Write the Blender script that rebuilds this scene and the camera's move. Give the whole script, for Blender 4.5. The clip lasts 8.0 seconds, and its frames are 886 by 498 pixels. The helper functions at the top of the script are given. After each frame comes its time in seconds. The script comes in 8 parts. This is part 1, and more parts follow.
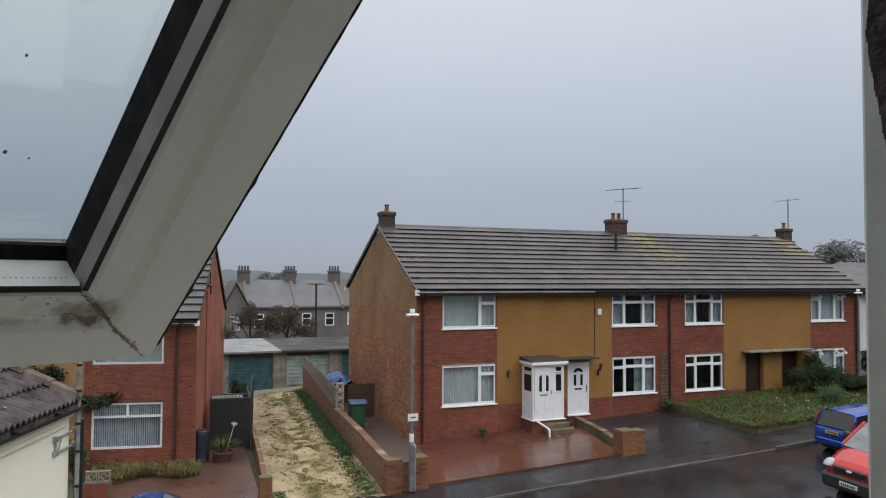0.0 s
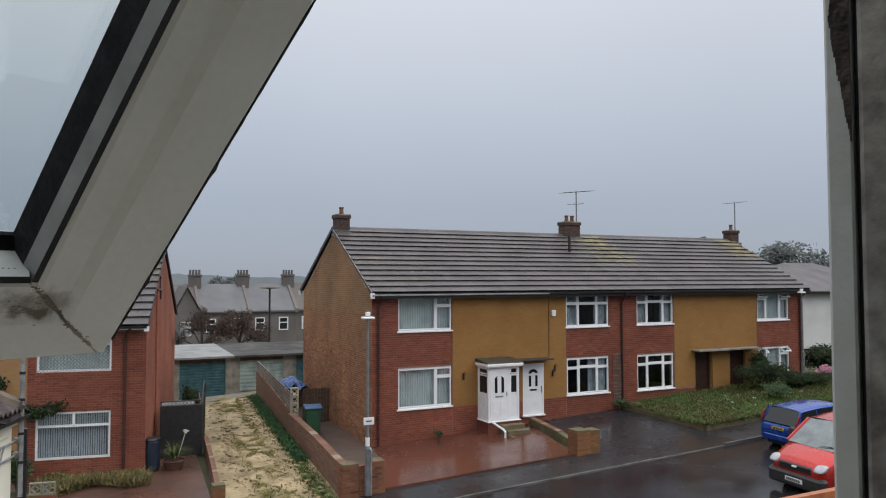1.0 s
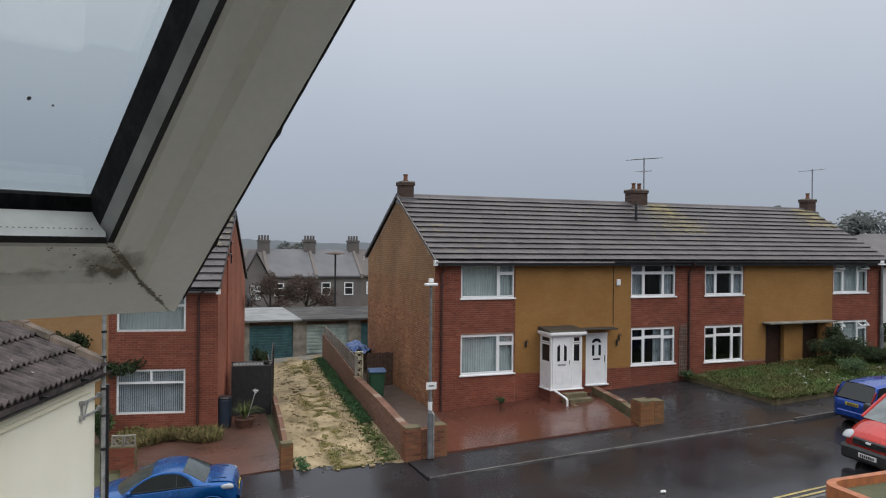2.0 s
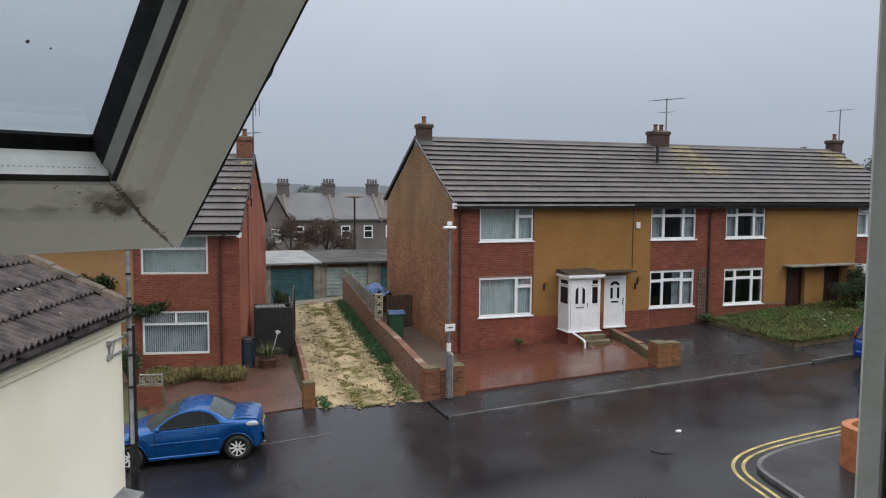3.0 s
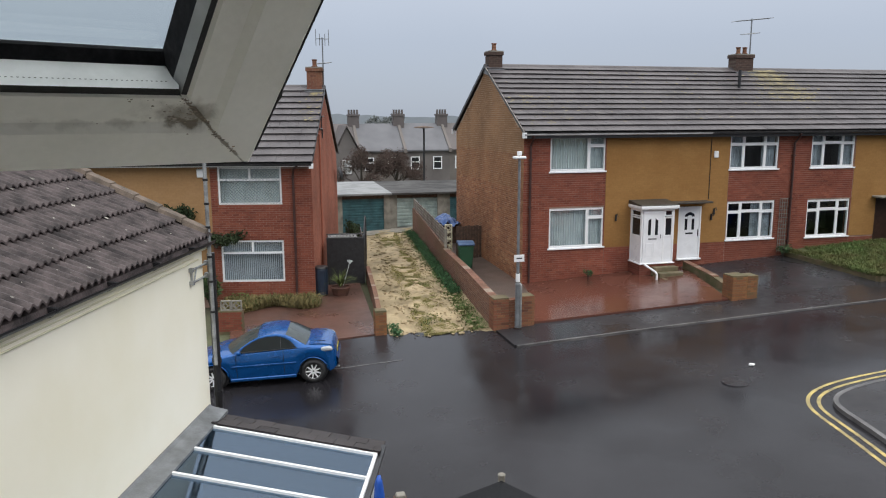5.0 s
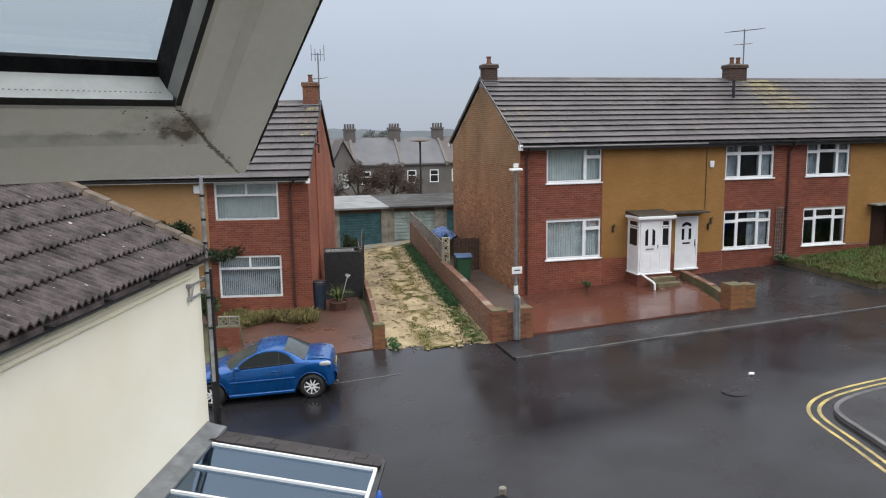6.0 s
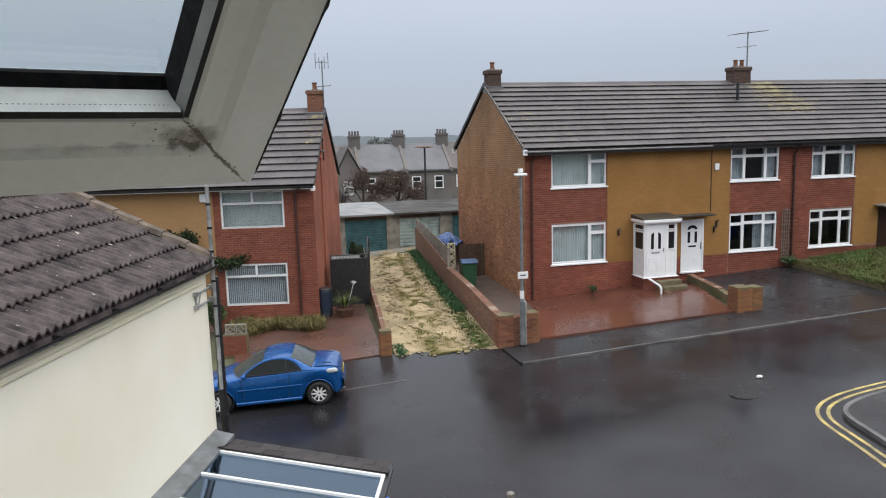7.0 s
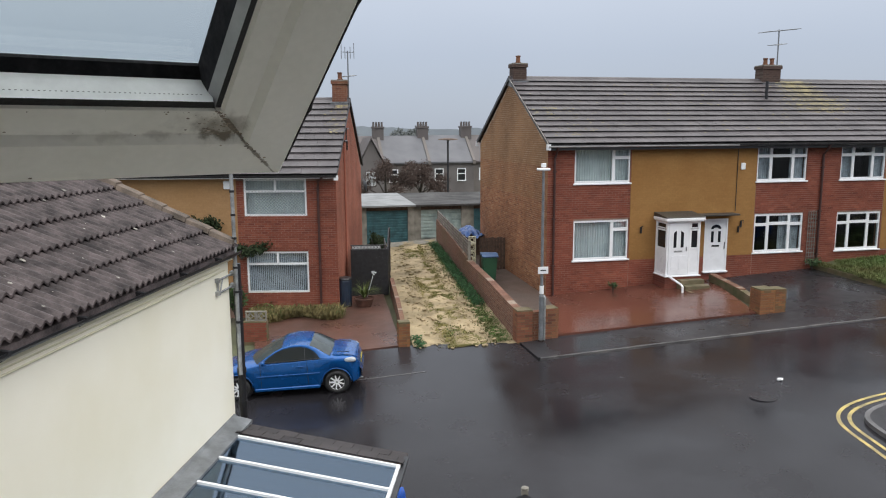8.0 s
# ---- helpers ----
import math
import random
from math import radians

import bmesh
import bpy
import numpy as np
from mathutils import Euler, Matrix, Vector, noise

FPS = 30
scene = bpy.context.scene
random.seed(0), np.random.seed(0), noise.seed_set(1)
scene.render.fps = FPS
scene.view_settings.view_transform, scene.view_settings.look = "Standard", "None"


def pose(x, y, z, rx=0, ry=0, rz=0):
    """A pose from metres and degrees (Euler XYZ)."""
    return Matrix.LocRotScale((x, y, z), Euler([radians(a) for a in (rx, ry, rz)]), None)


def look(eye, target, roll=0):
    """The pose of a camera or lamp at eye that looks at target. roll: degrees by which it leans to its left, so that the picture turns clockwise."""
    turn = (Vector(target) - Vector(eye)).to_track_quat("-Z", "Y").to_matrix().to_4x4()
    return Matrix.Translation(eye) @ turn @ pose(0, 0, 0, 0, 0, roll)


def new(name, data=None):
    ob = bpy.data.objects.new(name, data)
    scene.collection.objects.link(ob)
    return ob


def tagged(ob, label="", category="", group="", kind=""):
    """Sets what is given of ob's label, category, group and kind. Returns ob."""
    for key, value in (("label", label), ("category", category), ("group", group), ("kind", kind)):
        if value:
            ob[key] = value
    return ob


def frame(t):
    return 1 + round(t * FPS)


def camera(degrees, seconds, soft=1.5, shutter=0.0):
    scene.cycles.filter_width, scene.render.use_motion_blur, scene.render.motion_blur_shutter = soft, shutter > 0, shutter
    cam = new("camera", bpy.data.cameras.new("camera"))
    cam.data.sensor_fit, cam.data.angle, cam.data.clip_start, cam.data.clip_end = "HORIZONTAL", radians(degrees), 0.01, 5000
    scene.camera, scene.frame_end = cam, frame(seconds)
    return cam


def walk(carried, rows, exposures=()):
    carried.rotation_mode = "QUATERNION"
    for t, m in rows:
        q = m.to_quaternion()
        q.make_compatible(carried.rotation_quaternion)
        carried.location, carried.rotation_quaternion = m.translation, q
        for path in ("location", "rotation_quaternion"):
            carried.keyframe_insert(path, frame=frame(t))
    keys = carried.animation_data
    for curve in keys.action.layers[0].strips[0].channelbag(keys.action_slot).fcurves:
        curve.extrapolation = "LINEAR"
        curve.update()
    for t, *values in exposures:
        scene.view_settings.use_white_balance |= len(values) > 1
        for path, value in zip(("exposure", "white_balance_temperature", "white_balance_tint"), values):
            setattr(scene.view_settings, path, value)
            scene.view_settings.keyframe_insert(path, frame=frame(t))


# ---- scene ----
cam = camera(62.0, 8.0, soft=1.1)
PATH = [
    (0, (-8.716, -23.456, 5.363), (-7.954, -21.608, 5.440), 0.3),
    (0.5, (-8.718, -23.443, 5.358), (-7.818, -21.658, 5.427), 0.3),
    (1, (-8.720, -23.447, 5.354), (-7.847, -21.649, 5.439), -0.1),
    (1.5, (-8.721, -23.447, 5.354), (-7.938, -21.608, 5.440), 0.2),
    (2, (-8.718, -23.447, 5.352), (-8.002, -21.580, 5.348), 0.5),
    (2.2, (-8.719, -23.458, 5.351), (-8.022, -21.584, 5.321), 0.6),
    (3.3, (-8.702, -23.474, 5.345), (-8.072, -21.587, 5.143), -0.4),
    (3.5, (-8.702, -23.476, 5.340), (-8.144, -21.567, 5.128), 0.4),
    (4, (-8.704, -23.477, 5.341), (-8.153, -21.567, 5.121), 0.5),
    (4.5, (-8.703, -23.484, 5.334), (-8.193, -21.578, 5.004), -0.0),
    (4.7, (-8.702, -23.482, 5.336), (-8.220, -21.572, 4.989), 0.0),
    (6, (-8.701, -23.472, 5.332), (-8.213, -21.557, 5.023), -0.9),
    (6.5, (-8.702, -23.477, 5.332), (-8.236, -21.555, 5.029), -1.4),
    (7, (-8.701, -23.488, 5.333), (-8.227, -21.567, 5.040), -1.6),
    (7.5, (-8.702, -23.498, 5.338), (-8.178, -21.585, 5.078), -0.6),
    (8, (-8.705, -23.488, 5.335), (-8.286, -21.557, 5.023), -0.3),
]
walk(cam, [(t, look(eye, target, roll)) for t, eye, target, roll in PATH], exposures=[(0.0, 0.0), (1.0, 0.0), (1.5, -0.08), (2.2, -0.06), (3.3, 0.13), (4.7, 0.24), (6.0, 0.34), (8.0, 0.34)])

# ---- world, sun ----
world = bpy.data.worlds.new("overcast_sky")
scene.world = world
world.use_nodes = True
wn, wl = world.node_tree.nodes, world.node_tree.links
wn.clear()
w_out, w_bg = wn.new("ShaderNodeOutputWorld"), wn.new("ShaderNodeBackground")
w_sky = wn.new("ShaderNodeTexSky")
w_sky.sky_type, w_sky.sun_disc = "NISHITA", False
w_sky.sun_elevation, w_sky.sun_rotation = radians(47), radians(142)
w_dim = wn.new("ShaderNodeMix"); w_dim.data_type, w_dim.blend_type = "RGBA", "MULTIPLY"
w_dim.inputs["Factor"].default_value = 1.0
w_dim.inputs[7].default_value = (0.05, 0.05, 0.05, 1)
w_tc, w_sep = wn.new("ShaderNodeTexCoord"), wn.new("ShaderNodeSeparateXYZ")
w_ramp = wn.new("ShaderNodeValToRGB")
w_ramp.color_ramp.elements[0].position, w_ramp.color_ramp.elements[0].color = 0.0, (0.28, 0.315, 0.375, 1)
w_ramp.color_ramp.elements[1].position, w_ramp.color_ramp.elements[1].color = 1.0, (1.75, 1.78, 1.8, 1)
for at_z, tone in ((0.10, (0.325, 0.365, 0.44, 1)), (0.26, (0.47, 0.51, 0.58, 1)), (0.42, (0.62, 0.65, 0.70, 1))):
    w_el = w_ramp.color_ramp.elements.new(at_z)
    w_el.color = tone
w_noise = wn.new("ShaderNodeTexNoise")
w_noise.inputs["Scale"].default_value, w_noise.inputs["Detail"].default_value = 2.2, 4
w_cl = wn.new("ShaderNodeMapRange")
w_cl.inputs["To Min"].default_value, w_cl.inputs["To Max"].default_value = 0.93, 1.07
w_mul = wn.new("ShaderNodeMix"); w_mul.data_type, w_mul.blend_type = "RGBA", "MULTIPLY"
w_mul.inputs["Factor"].default_value = 1.0
w_mix = wn.new("ShaderNodeMix"); w_mix.data_type, w_mix.blend_type = "RGBA", "MIX"
w_mix.inputs["Factor"].default_value = 0.12
wl.new(w_tc.outputs["Generated"], w_sep.inputs[0])
wl.new(w_sep.outputs["Z"], w_ramp.inputs["Fac"])
wl.new(w_tc.outputs["Generated"], w_noise.inputs["Vector"])
wl.new(w_noise.outputs["Fac"], w_cl.inputs["Value"])
wl.new(w_ramp.outputs["Color"], w_mul.inputs[6])
wl.new(w_cl.outputs["Result"], w_mul.inputs[7])
wl.new(w_sky.outputs["Color"], w_dim.inputs[6])
wl.new(w_mul.outputs[2], w_mix.inputs[6])
wl.new(w_dim.outputs[2], w_mix.inputs[7])
wl.new(w_mix.outputs[2], w_bg.inputs["Color"])
wl.new(w_bg.outputs[0], w_out.inputs["Surface"])
w_bg.inputs["Strength"].default_value = 1.30

sun = new("sun", bpy.data.lights.new("sun", "SUN"))
sun.data.energy, sun.data.angle, sun.data.color = 1.0, radians(50), (1.0, 0.97, 0.92)
sun.matrix_world = look((20, -26, 36), (0, 0, 0))

# ---- materials ----


def mat(name, col, rough=0.7, var=0.15, scale=6.0, bump=0.15, metal=0.0, fine=60.0, spec=0.5, tint=None, coat=0.0, island=0.0):
    """A surface with two scales of colour variation, uneven gloss and fine relief. tint: a second colour in large stains."""
    m = bpy.data.materials.new(name)
    m.use_nodes = True
    n, l = m.node_tree.nodes, m.node_tree.links
    b = n["Principled BSDF"]
    tc = n.new("ShaderNodeTexCoord")
    big, small = n.new("ShaderNodeTexNoise"), n.new("ShaderNodeTexNoise")
    big.inputs["Scale"].default_value, big.inputs["Detail"].default_value = scale, 5
    small.inputs["Scale"].default_value, small.inputs["Detail"].default_value = fine, 3
    for t in (big, small):
        l.new(tc.outputs["Object"], t.inputs["Vector"])
    mx = n.new("ShaderNodeMix"); mx.data_type = "RGBA"
    c2 = tint or tuple(c * (1 - 2 * var) for c in col)
    mx.inputs[6].default_value = (*[min(1, c * (1 + var * 0.5)) for c in col], 1)
    mx.inputs[7].default_value = (*c2, 1)
    rp = n.new("ShaderNodeMapRange")
    rp.inputs["From Min"].default_value, rp.inputs["From Max"].default_value = 0.35, 0.7
    l.new(big.outputs["Fac"], rp.inputs["Value"])
    l.new(rp.outputs["Result"], mx.inputs["Factor"])
    m2 = n.new("ShaderNodeMix"); m2.data_type, m2.blend_type = "RGBA", "MULTIPLY"
    m2.inputs["Factor"].default_value = 1.0
    r2 = n.new("ShaderNodeMapRange")
    r2.inputs["To Min"].default_value, r2.inputs["To Max"].default_value = 1 - var, 1 + var
    l.new(small.outputs["Fac"], r2.inputs["Value"])
    l.new(mx.outputs[2], m2.inputs[6])
    l.new(r2.outputs["Result"], m2.inputs[7])
    last = m2.outputs[2]
    if island:
        geo = n.new("ShaderNodeNewGeometry")
        r3 = n.new("ShaderNodeMapRange")
        r3.inputs["To Min"].default_value, r3.inputs["To Max"].default_value = 1 - island, 1 + island
        l.new(geo.outputs["Random Per Island"], r3.inputs["Value"])
        m3 = n.new("ShaderNodeMix"); m3.data_type, m3.blend_type = "RGBA", "MULTIPLY"
        m3.inputs["Factor"].default_value = 1.0
        l.new(last, m3.inputs[6]); l.new(r3.outputs["Result"], m3.inputs[7])
        last = m3.outputs[2]
    l.new(last, b.inputs["Base Color"])
    rr = n.new("ShaderNodeMapRange")
    rr.inputs["To Min"].default_value, rr.inputs["To Max"].default_value = max(0.02, rough - 0.12), min(1, rough + 0.12)
    l.new(big.outputs["Fac"], rr.inputs["Value"])
    l.new(rr.outputs["Result"], b.inputs["Roughness"])
    b.inputs["Metallic"].default_value = metal
    b.inputs["Specular IOR Level"].default_value = spec
    b.inputs["Coat Weight"].default_value = coat
    b.inputs["Coat Roughness"].default_value = 0.08
    if bump:
        bp = n.new("ShaderNodeBump")
        bp.inputs["Strength"].default_value, bp.inputs["Distance"].default_value = bump, 0.01
        l.new(small.outputs["Fac"], bp.inputs["Height"])
        l.new(bp.outputs["Normal"], b.inputs["Normal"])
    return m


def brick_mat(name, c1, c2, mortar, side=False, rough=0.85, paint=0.0, row=0.075, width=0.225, stain=(0.05, 0.04, 0.03), stain_amount=0.35, bump=0.5):
    """Stretcher-bond brickwork in metres, on faces along x (or along y, with side). paint: how far one coat hides the joints."""
    m = bpy.data.materials.new(name)
    m.use_nodes = True
    n, l = m.node_tree.nodes, m.node_tree.links
    b = n["Principled BSDF"]
    tc, sep, com = n.new("ShaderNodeTexCoord"), n.new("ShaderNodeSeparateXYZ"), n.new("ShaderNodeCombineXYZ")
    l.new(tc.outputs["Object"], sep.inputs[0])
    l.new(sep.outputs["Y" if side else "X"], com.inputs[0])
    l.new(sep.outputs["Z"], com.inputs[1])
    br = n.new("ShaderNodeTexBrick")
    br.inputs["Scale"].default_value = 1.0
    br.inputs["Mortar Size"].default_value, br.inputs["Mortar Smooth"].default_value = 0.006, 0.3
    br.inputs["Brick Width"].default_value, br.inputs["Row Height"].default_value = width, row
    br.inputs["Bias"].default_value = -0.1
    br.inputs["Color1"].default_value, br.inputs["Color2"].default_value = (*c1, 1), (*c2, 1)
    br.inputs["Mortar"].default_value = (*[m_ * (1 - paint) + c_ * paint for m_, c_ in zip(mortar, c1)], 1)
    l.new(com.outputs[0], br.inputs["Vector"])
    big, mid = n.new("ShaderNodeTexNoise"), n.new("ShaderNodeTexNoise")
    big.inputs["Scale"].default_value, big.inputs["Detail"].default_value = 0.7, 6
    mid.inputs["Scale"].default_value, mid.inputs["Detail"].default_value = 14, 4
    l.new(tc.outputs["Object"], big.inputs["Vector"])
    l.new(tc.outputs["Object"], mid.inputs["Vector"])
    mx = n.new("ShaderNodeMix"); mx.data_type = "RGBA"
    rp = n.new("ShaderNodeMapRange")
    rp.inputs["From Min"].default_value, rp.inputs["From Max"].default_value = 0.45, 0.8
    rp.inputs["To Max"].default_value = stain_amount
    l.new(big.outputs["Fac"], rp.inputs["Value"])
    l.new(rp.outputs["Result"], mx.inputs["Factor"])
    l.new(br.outputs["Color"], mx.inputs[6])
    mx.inputs[7].default_value = (*stain, 1)
    m2 = n.new("ShaderNodeMix"); m2.data_type, m2.blend_type = "RGBA", "MULTIPLY"
    m2.inputs["Factor"].default_value = 1.0
    r2 = n.new("ShaderNodeMapRange")
    r2.inputs["From Min"].default_value, r2.inputs["From Max"].default_value = 0.25, 0.75
    r2.inputs["To Min"].default_value, r2.inputs["To Max"].default_value = 0.78 + 0.25 * paint, 1.22 - 0.25 * paint
    l.new(mid.outputs["Fac"], r2.inputs["Value"])
    l.new(mx.outputs[2], m2.inputs[6]); l.new(r2.outputs["Result"], m2.inputs[7])
    l.new(m2.outputs[2], b.inputs["Base Color"])
    b.inputs["Roughness"].default_value = rough
    b.inputs["Specular IOR Level"].default_value = 0.3
    bp = n.new("ShaderNodeBump")
    bp.inputs["Strength"].default_value, bp.inputs["Distance"].default_value = bump, 0.008
    bp.invert = True
    l.new(br.outputs["Fac"], bp.inputs["Height"])
    l.new(bp.outputs["Normal"], b.inputs["Normal"])
    return m


def glass_mat(name, tint=(0.9, 0.94, 0.95), rough=0.02, mirror=0.05, sheen=(1, 1, 1)):
    """Thin clear pane: a weak mirror over plain see-through."""
    m = bpy.data.materials.new(name)
    m.use_nodes = True
    n, l = m.node_tree.nodes, m.node_tree.links
    n.remove(n["Principled BSDF"])
    gl, tr, mx, lw = n.new("ShaderNodeBsdfGlossy"), n.new("ShaderNodeBsdfTransparent"), n.new("ShaderNodeMixShader"), n.new("ShaderNodeLayerWeight")
    gl.inputs["Roughness"].default_value = rough
    gl.inputs["Color"].default_value = (*sheen, 1)
    tr.inputs["Color"].default_value = (*tint, 1)
    lw.inputs["Blend"].default_value = 0.5
    pw, ad = n.new("ShaderNodeMath"), n.new("ShaderNodeMath")
    pw.operation, ad.operation = "POWER", "MULTIPLY_ADD"
    pw.inputs[1].default_value = 4.0
    ad.inputs[1].default_value, ad.inputs[2].default_value = 1 - mirror, mirror
    l.new(lw.outputs["Facing"], pw.inputs[0]); l.new(pw.outputs[0], ad.inputs[0])
    l.new(ad.outputs[0], mx.inputs[0])
    l.new(tr.outputs[0], mx.inputs[1]); l.new(gl.outputs[0], mx.inputs[2])
    l.new(mx.outputs[0], n["Material Output"].inputs["Surface"])
    return m


def wet_mat(name, col, tint, dry=0.42, wet=0.1, scale=0.35, bump=0.12, spec=0.5):
    """Rain-wet paving: dark, with puddle films of clear gloss and duller patches between."""
    m = mat(name, col, rough=0.3, var=0.22, scale=scale, bump=bump, fine=90, tint=tint, spec=spec)
    n, l = m.node_tree.nodes, m.node_tree.links
    b = n["Principled BSDF"]
    tc = n.new("ShaderNodeTexCoord")
    no = n.new("ShaderNodeTexNoise")
    no.inputs["Scale"].default_value, no.inputs["Detail"].default_value, no.inputs["Roughness"].default_value = 0.45, 6, 0.6
    l.new(tc.outputs["Object"], no.inputs["Vector"])
    r = n.new("ShaderNodeMapRange")
    r.inputs["From Min"].default_value, r.inputs["From Max"].default_value = 0.38, 0.62
    r.inputs["To Min"].default_value, r.inputs["To Max"].default_value = wet, dry
    l.new(no.outputs["Fac"], r.inputs["Value"])
    l.new(r.outputs["Result"], b.inputs["Roughness"])
    return m


RED1, RED2 = (0.185, 0.052, 0.034), (0.115, 0.034, 0.025)
m_brick = brick_mat("red_brickwork", RED1, RED2, (0.19, 0.11, 0.085), stain=(0.09, 0.035, 0.022))
m_brick_g = brick_mat("gable_brickwork", (0.33, 0.135, 0.068), (0.22, 0.075, 0.042), (0.32, 0.21, 0.14), side=True, stain=(0.17, 0.10, 0.04), stain_amount=0.5)
m_brick_s = brick_mat("red_brickwork_side", (0.36, 0.125, 0.08), (0.31, 0.10, 0.065), (0.34, 0.14, 0.10), side=True, paint=0.5, stain=(0.22, 0.08, 0.05))
m_ochre = brick_mat("ochre_painted_brick", (0.30, 0.158, 0.052), (0.275, 0.142, 0.045), (0.235, 0.12, 0.038), paint=0.6, stain=(0.19, 0.085, 0.02), stain_amount=0.6, bump=0.25)
# Copy of the ochre, lightened to offset the eaves' shade on one wall.
m_ochre_lifted = brick_mat("shade_lifted_ochre_brick", (0.34, 0.200, 0.095), (0.31, 0.18, 0.083), (0.27, 0.155, 0.07), paint=0.6, stain=(0.30, 0.16, 0.06), stain_amount=0.5, bump=0.25)
m_garden_brick = brick_mat("garden_wall_brick", (0.20, 0.085, 0.05), (0.13, 0.05, 0.035), (0.2, 0.14, 0.10), stain=(0.10, 0.075, 0.03), stain_amount=0.6)
m_garden_brick_s = brick_mat("garden_wall_brick_side", (0.20, 0.10, 0.068), (0.13, 0.062, 0.045), (0.27, 0.21, 0.165), side=True, stain=(0.11, 0.085, 0.04), stain_amount=0.7)
m_orange_brick = brick_mat("orange_brick", (0.30, 0.12, 0.045), (0.2, 0.065, 0.035), (0.28, 0.19, 0.11), stain=(0.26, 0.13, 0.03), stain_amount=0.7)
m_tile = mat("wet_concrete_roof_tile", (0.082, 0.071, 0.073), 0.5, 0.22, 0.9, 0.3, fine=25, tint=(0.055, 0.048, 0.051))
# Near-black edge tone paints the shadow line below each tile course.
m_tile_edge = mat("shadow_dark_tile_edge", (0.035, 0.031, 0.031), 0.8, 0.3, 3, 0.2)
m_lichen = mat("lichened_tile", (0.21, 0.175, 0.085), 0.7, 0.3, 2.5, 0.3, fine=30, tint=(0.07, 0.06, 0.05))
m_old_tile = mat("weathered_pantile", (0.076, 0.060, 0.059), 0.65, 0.42, 5, 0.8, fine=45, tint=(0.02, 0.016, 0.016), spec=0.3)
m_verge = mat("mossy_verge_mortar", (0.13, 0.098, 0.075), 0.85, 0.35, 5, 0.6, fine=60, tint=(0.06, 0.048, 0.038))
m_tile_spot = mat("pale_lichen_spot", (0.32, 0.30, 0.26), 0.9, 0.3, 20, 0.1, island=0.6)
m_upvc = mat("white_upvc", (0.82, 0.83, 0.84), 0.3, 0.03, 3, 0.02)
m_glass = glass_mat("window_glass")
m_curtain = mat("net_curtain", (0.5, 0.53, 0.53), 0.9, 0.1, 3, 0.2)
m_drape = mat("grey_curtain", (0.35, 0.37, 0.4), 0.9, 0.2, 3, 0.2)
# Near-black colour puts the rooms' dimness into their surfaces.
m_inside = mat("dim_room_surface", (0.06, 0.062, 0.068), 0.9, 0.1, 1, 0)
m_black = mat("black_plastic", (0.018, 0.018, 0.02), 0.35, 0.2, 5, 0.05)
m_iron = mat("black_iron", (0.022, 0.022, 0.024), 0.45, 0.2, 8, 0.1)
m_steel = mat("galvanised_steel", (0.42, 0.43, 0.43), 0.5, 0.25, 6, 0.1, metal=0.6)
m_alu = mat("aluminium_rod", (0.25, 0.26, 0.27), 0.4, 0.1, 6, 0, metal=0.8)
m_lead = mat("lead_flashing", (0.17, 0.18, 0.19), 0.45, 0.25, 4, 0.2, tint=(0.10, 0.105, 0.11))
m_concrete = mat("concrete", (0.25, 0.235, 0.20), 0.8, 0.25, 2.5, 0.3, tint=(0.14, 0.13, 0.11))
m_kerb = mat("wet_kerb_stone", (0.125, 0.12, 0.118), 0.35, 0.3, 2.0, 0.3, fine=40, tint=(0.06, 0.058, 0.06))
m_road = wet_mat("wet_asphalt_road", (0.024, 0.023, 0.026), (0.015, 0.014, 0.016), dry=0.28, wet=0.05, bump=0.05, spec=0.2)
m_pave = wet_mat("wet_asphalt_pavement", (0.032, 0.031, 0.034), (0.021, 0.02, 0.022), dry=0.42, wet=0.12, bump=0.08, spec=0.25)
m_redpave = wet_mat("wet_red_paving", (0.115, 0.045, 0.031), (0.075, 0.031, 0.023), dry=0.32, wet=0.06, scale=0.6)
m_passage = wet_mat("wet_concrete_path", (0.10, 0.074, 0.062), (0.07, 0.052, 0.044), dry=0.5, wet=0.3, scale=0.6)
m_redpath = wet_mat("wet_reddish_tarmac", (0.105, 0.05, 0.036), (0.07, 0.038, 0.029), dry=0.5, wet=0.22, scale=0.6)
m_yellow = mat("worn_yellow_line", (0.43, 0.33, 0.10), 0.4, 0.4, 2.5, 0.2, tint=(0.13, 0.11, 0.07), fine=30)
m_earth = mat("earth_and_grass", (0.075, 0.08, 0.04), 0.9, 0.35, 0.4, 0.5, tint=(0.05, 0.045, 0.03), fine=8)
m_gravel = mat("pale_chalk_track", (0.36, 0.28, 0.165), 0.8, 0.3, 1.1, 0.9, tint=(0.15, 0.115, 0.06), fine=14)
m_render = mat("cream_render", (0.88, 0.85, 0.73), 0.75, 0.04, 0.6, 0.12, tint=(0.82, 0.78, 0.62), fine=120)
m_soffit = mat("cream_soffit_board", (0.72, 0.68, 0.5), 0.6, 0.1, 2, 0.05)
m_sash = mat("aged_white_window_paint", (0.90, 0.875, 0.82), 0.45, 0.05, 9, 0.05, fine=160, tint=(0.85, 0.83, 0.75))


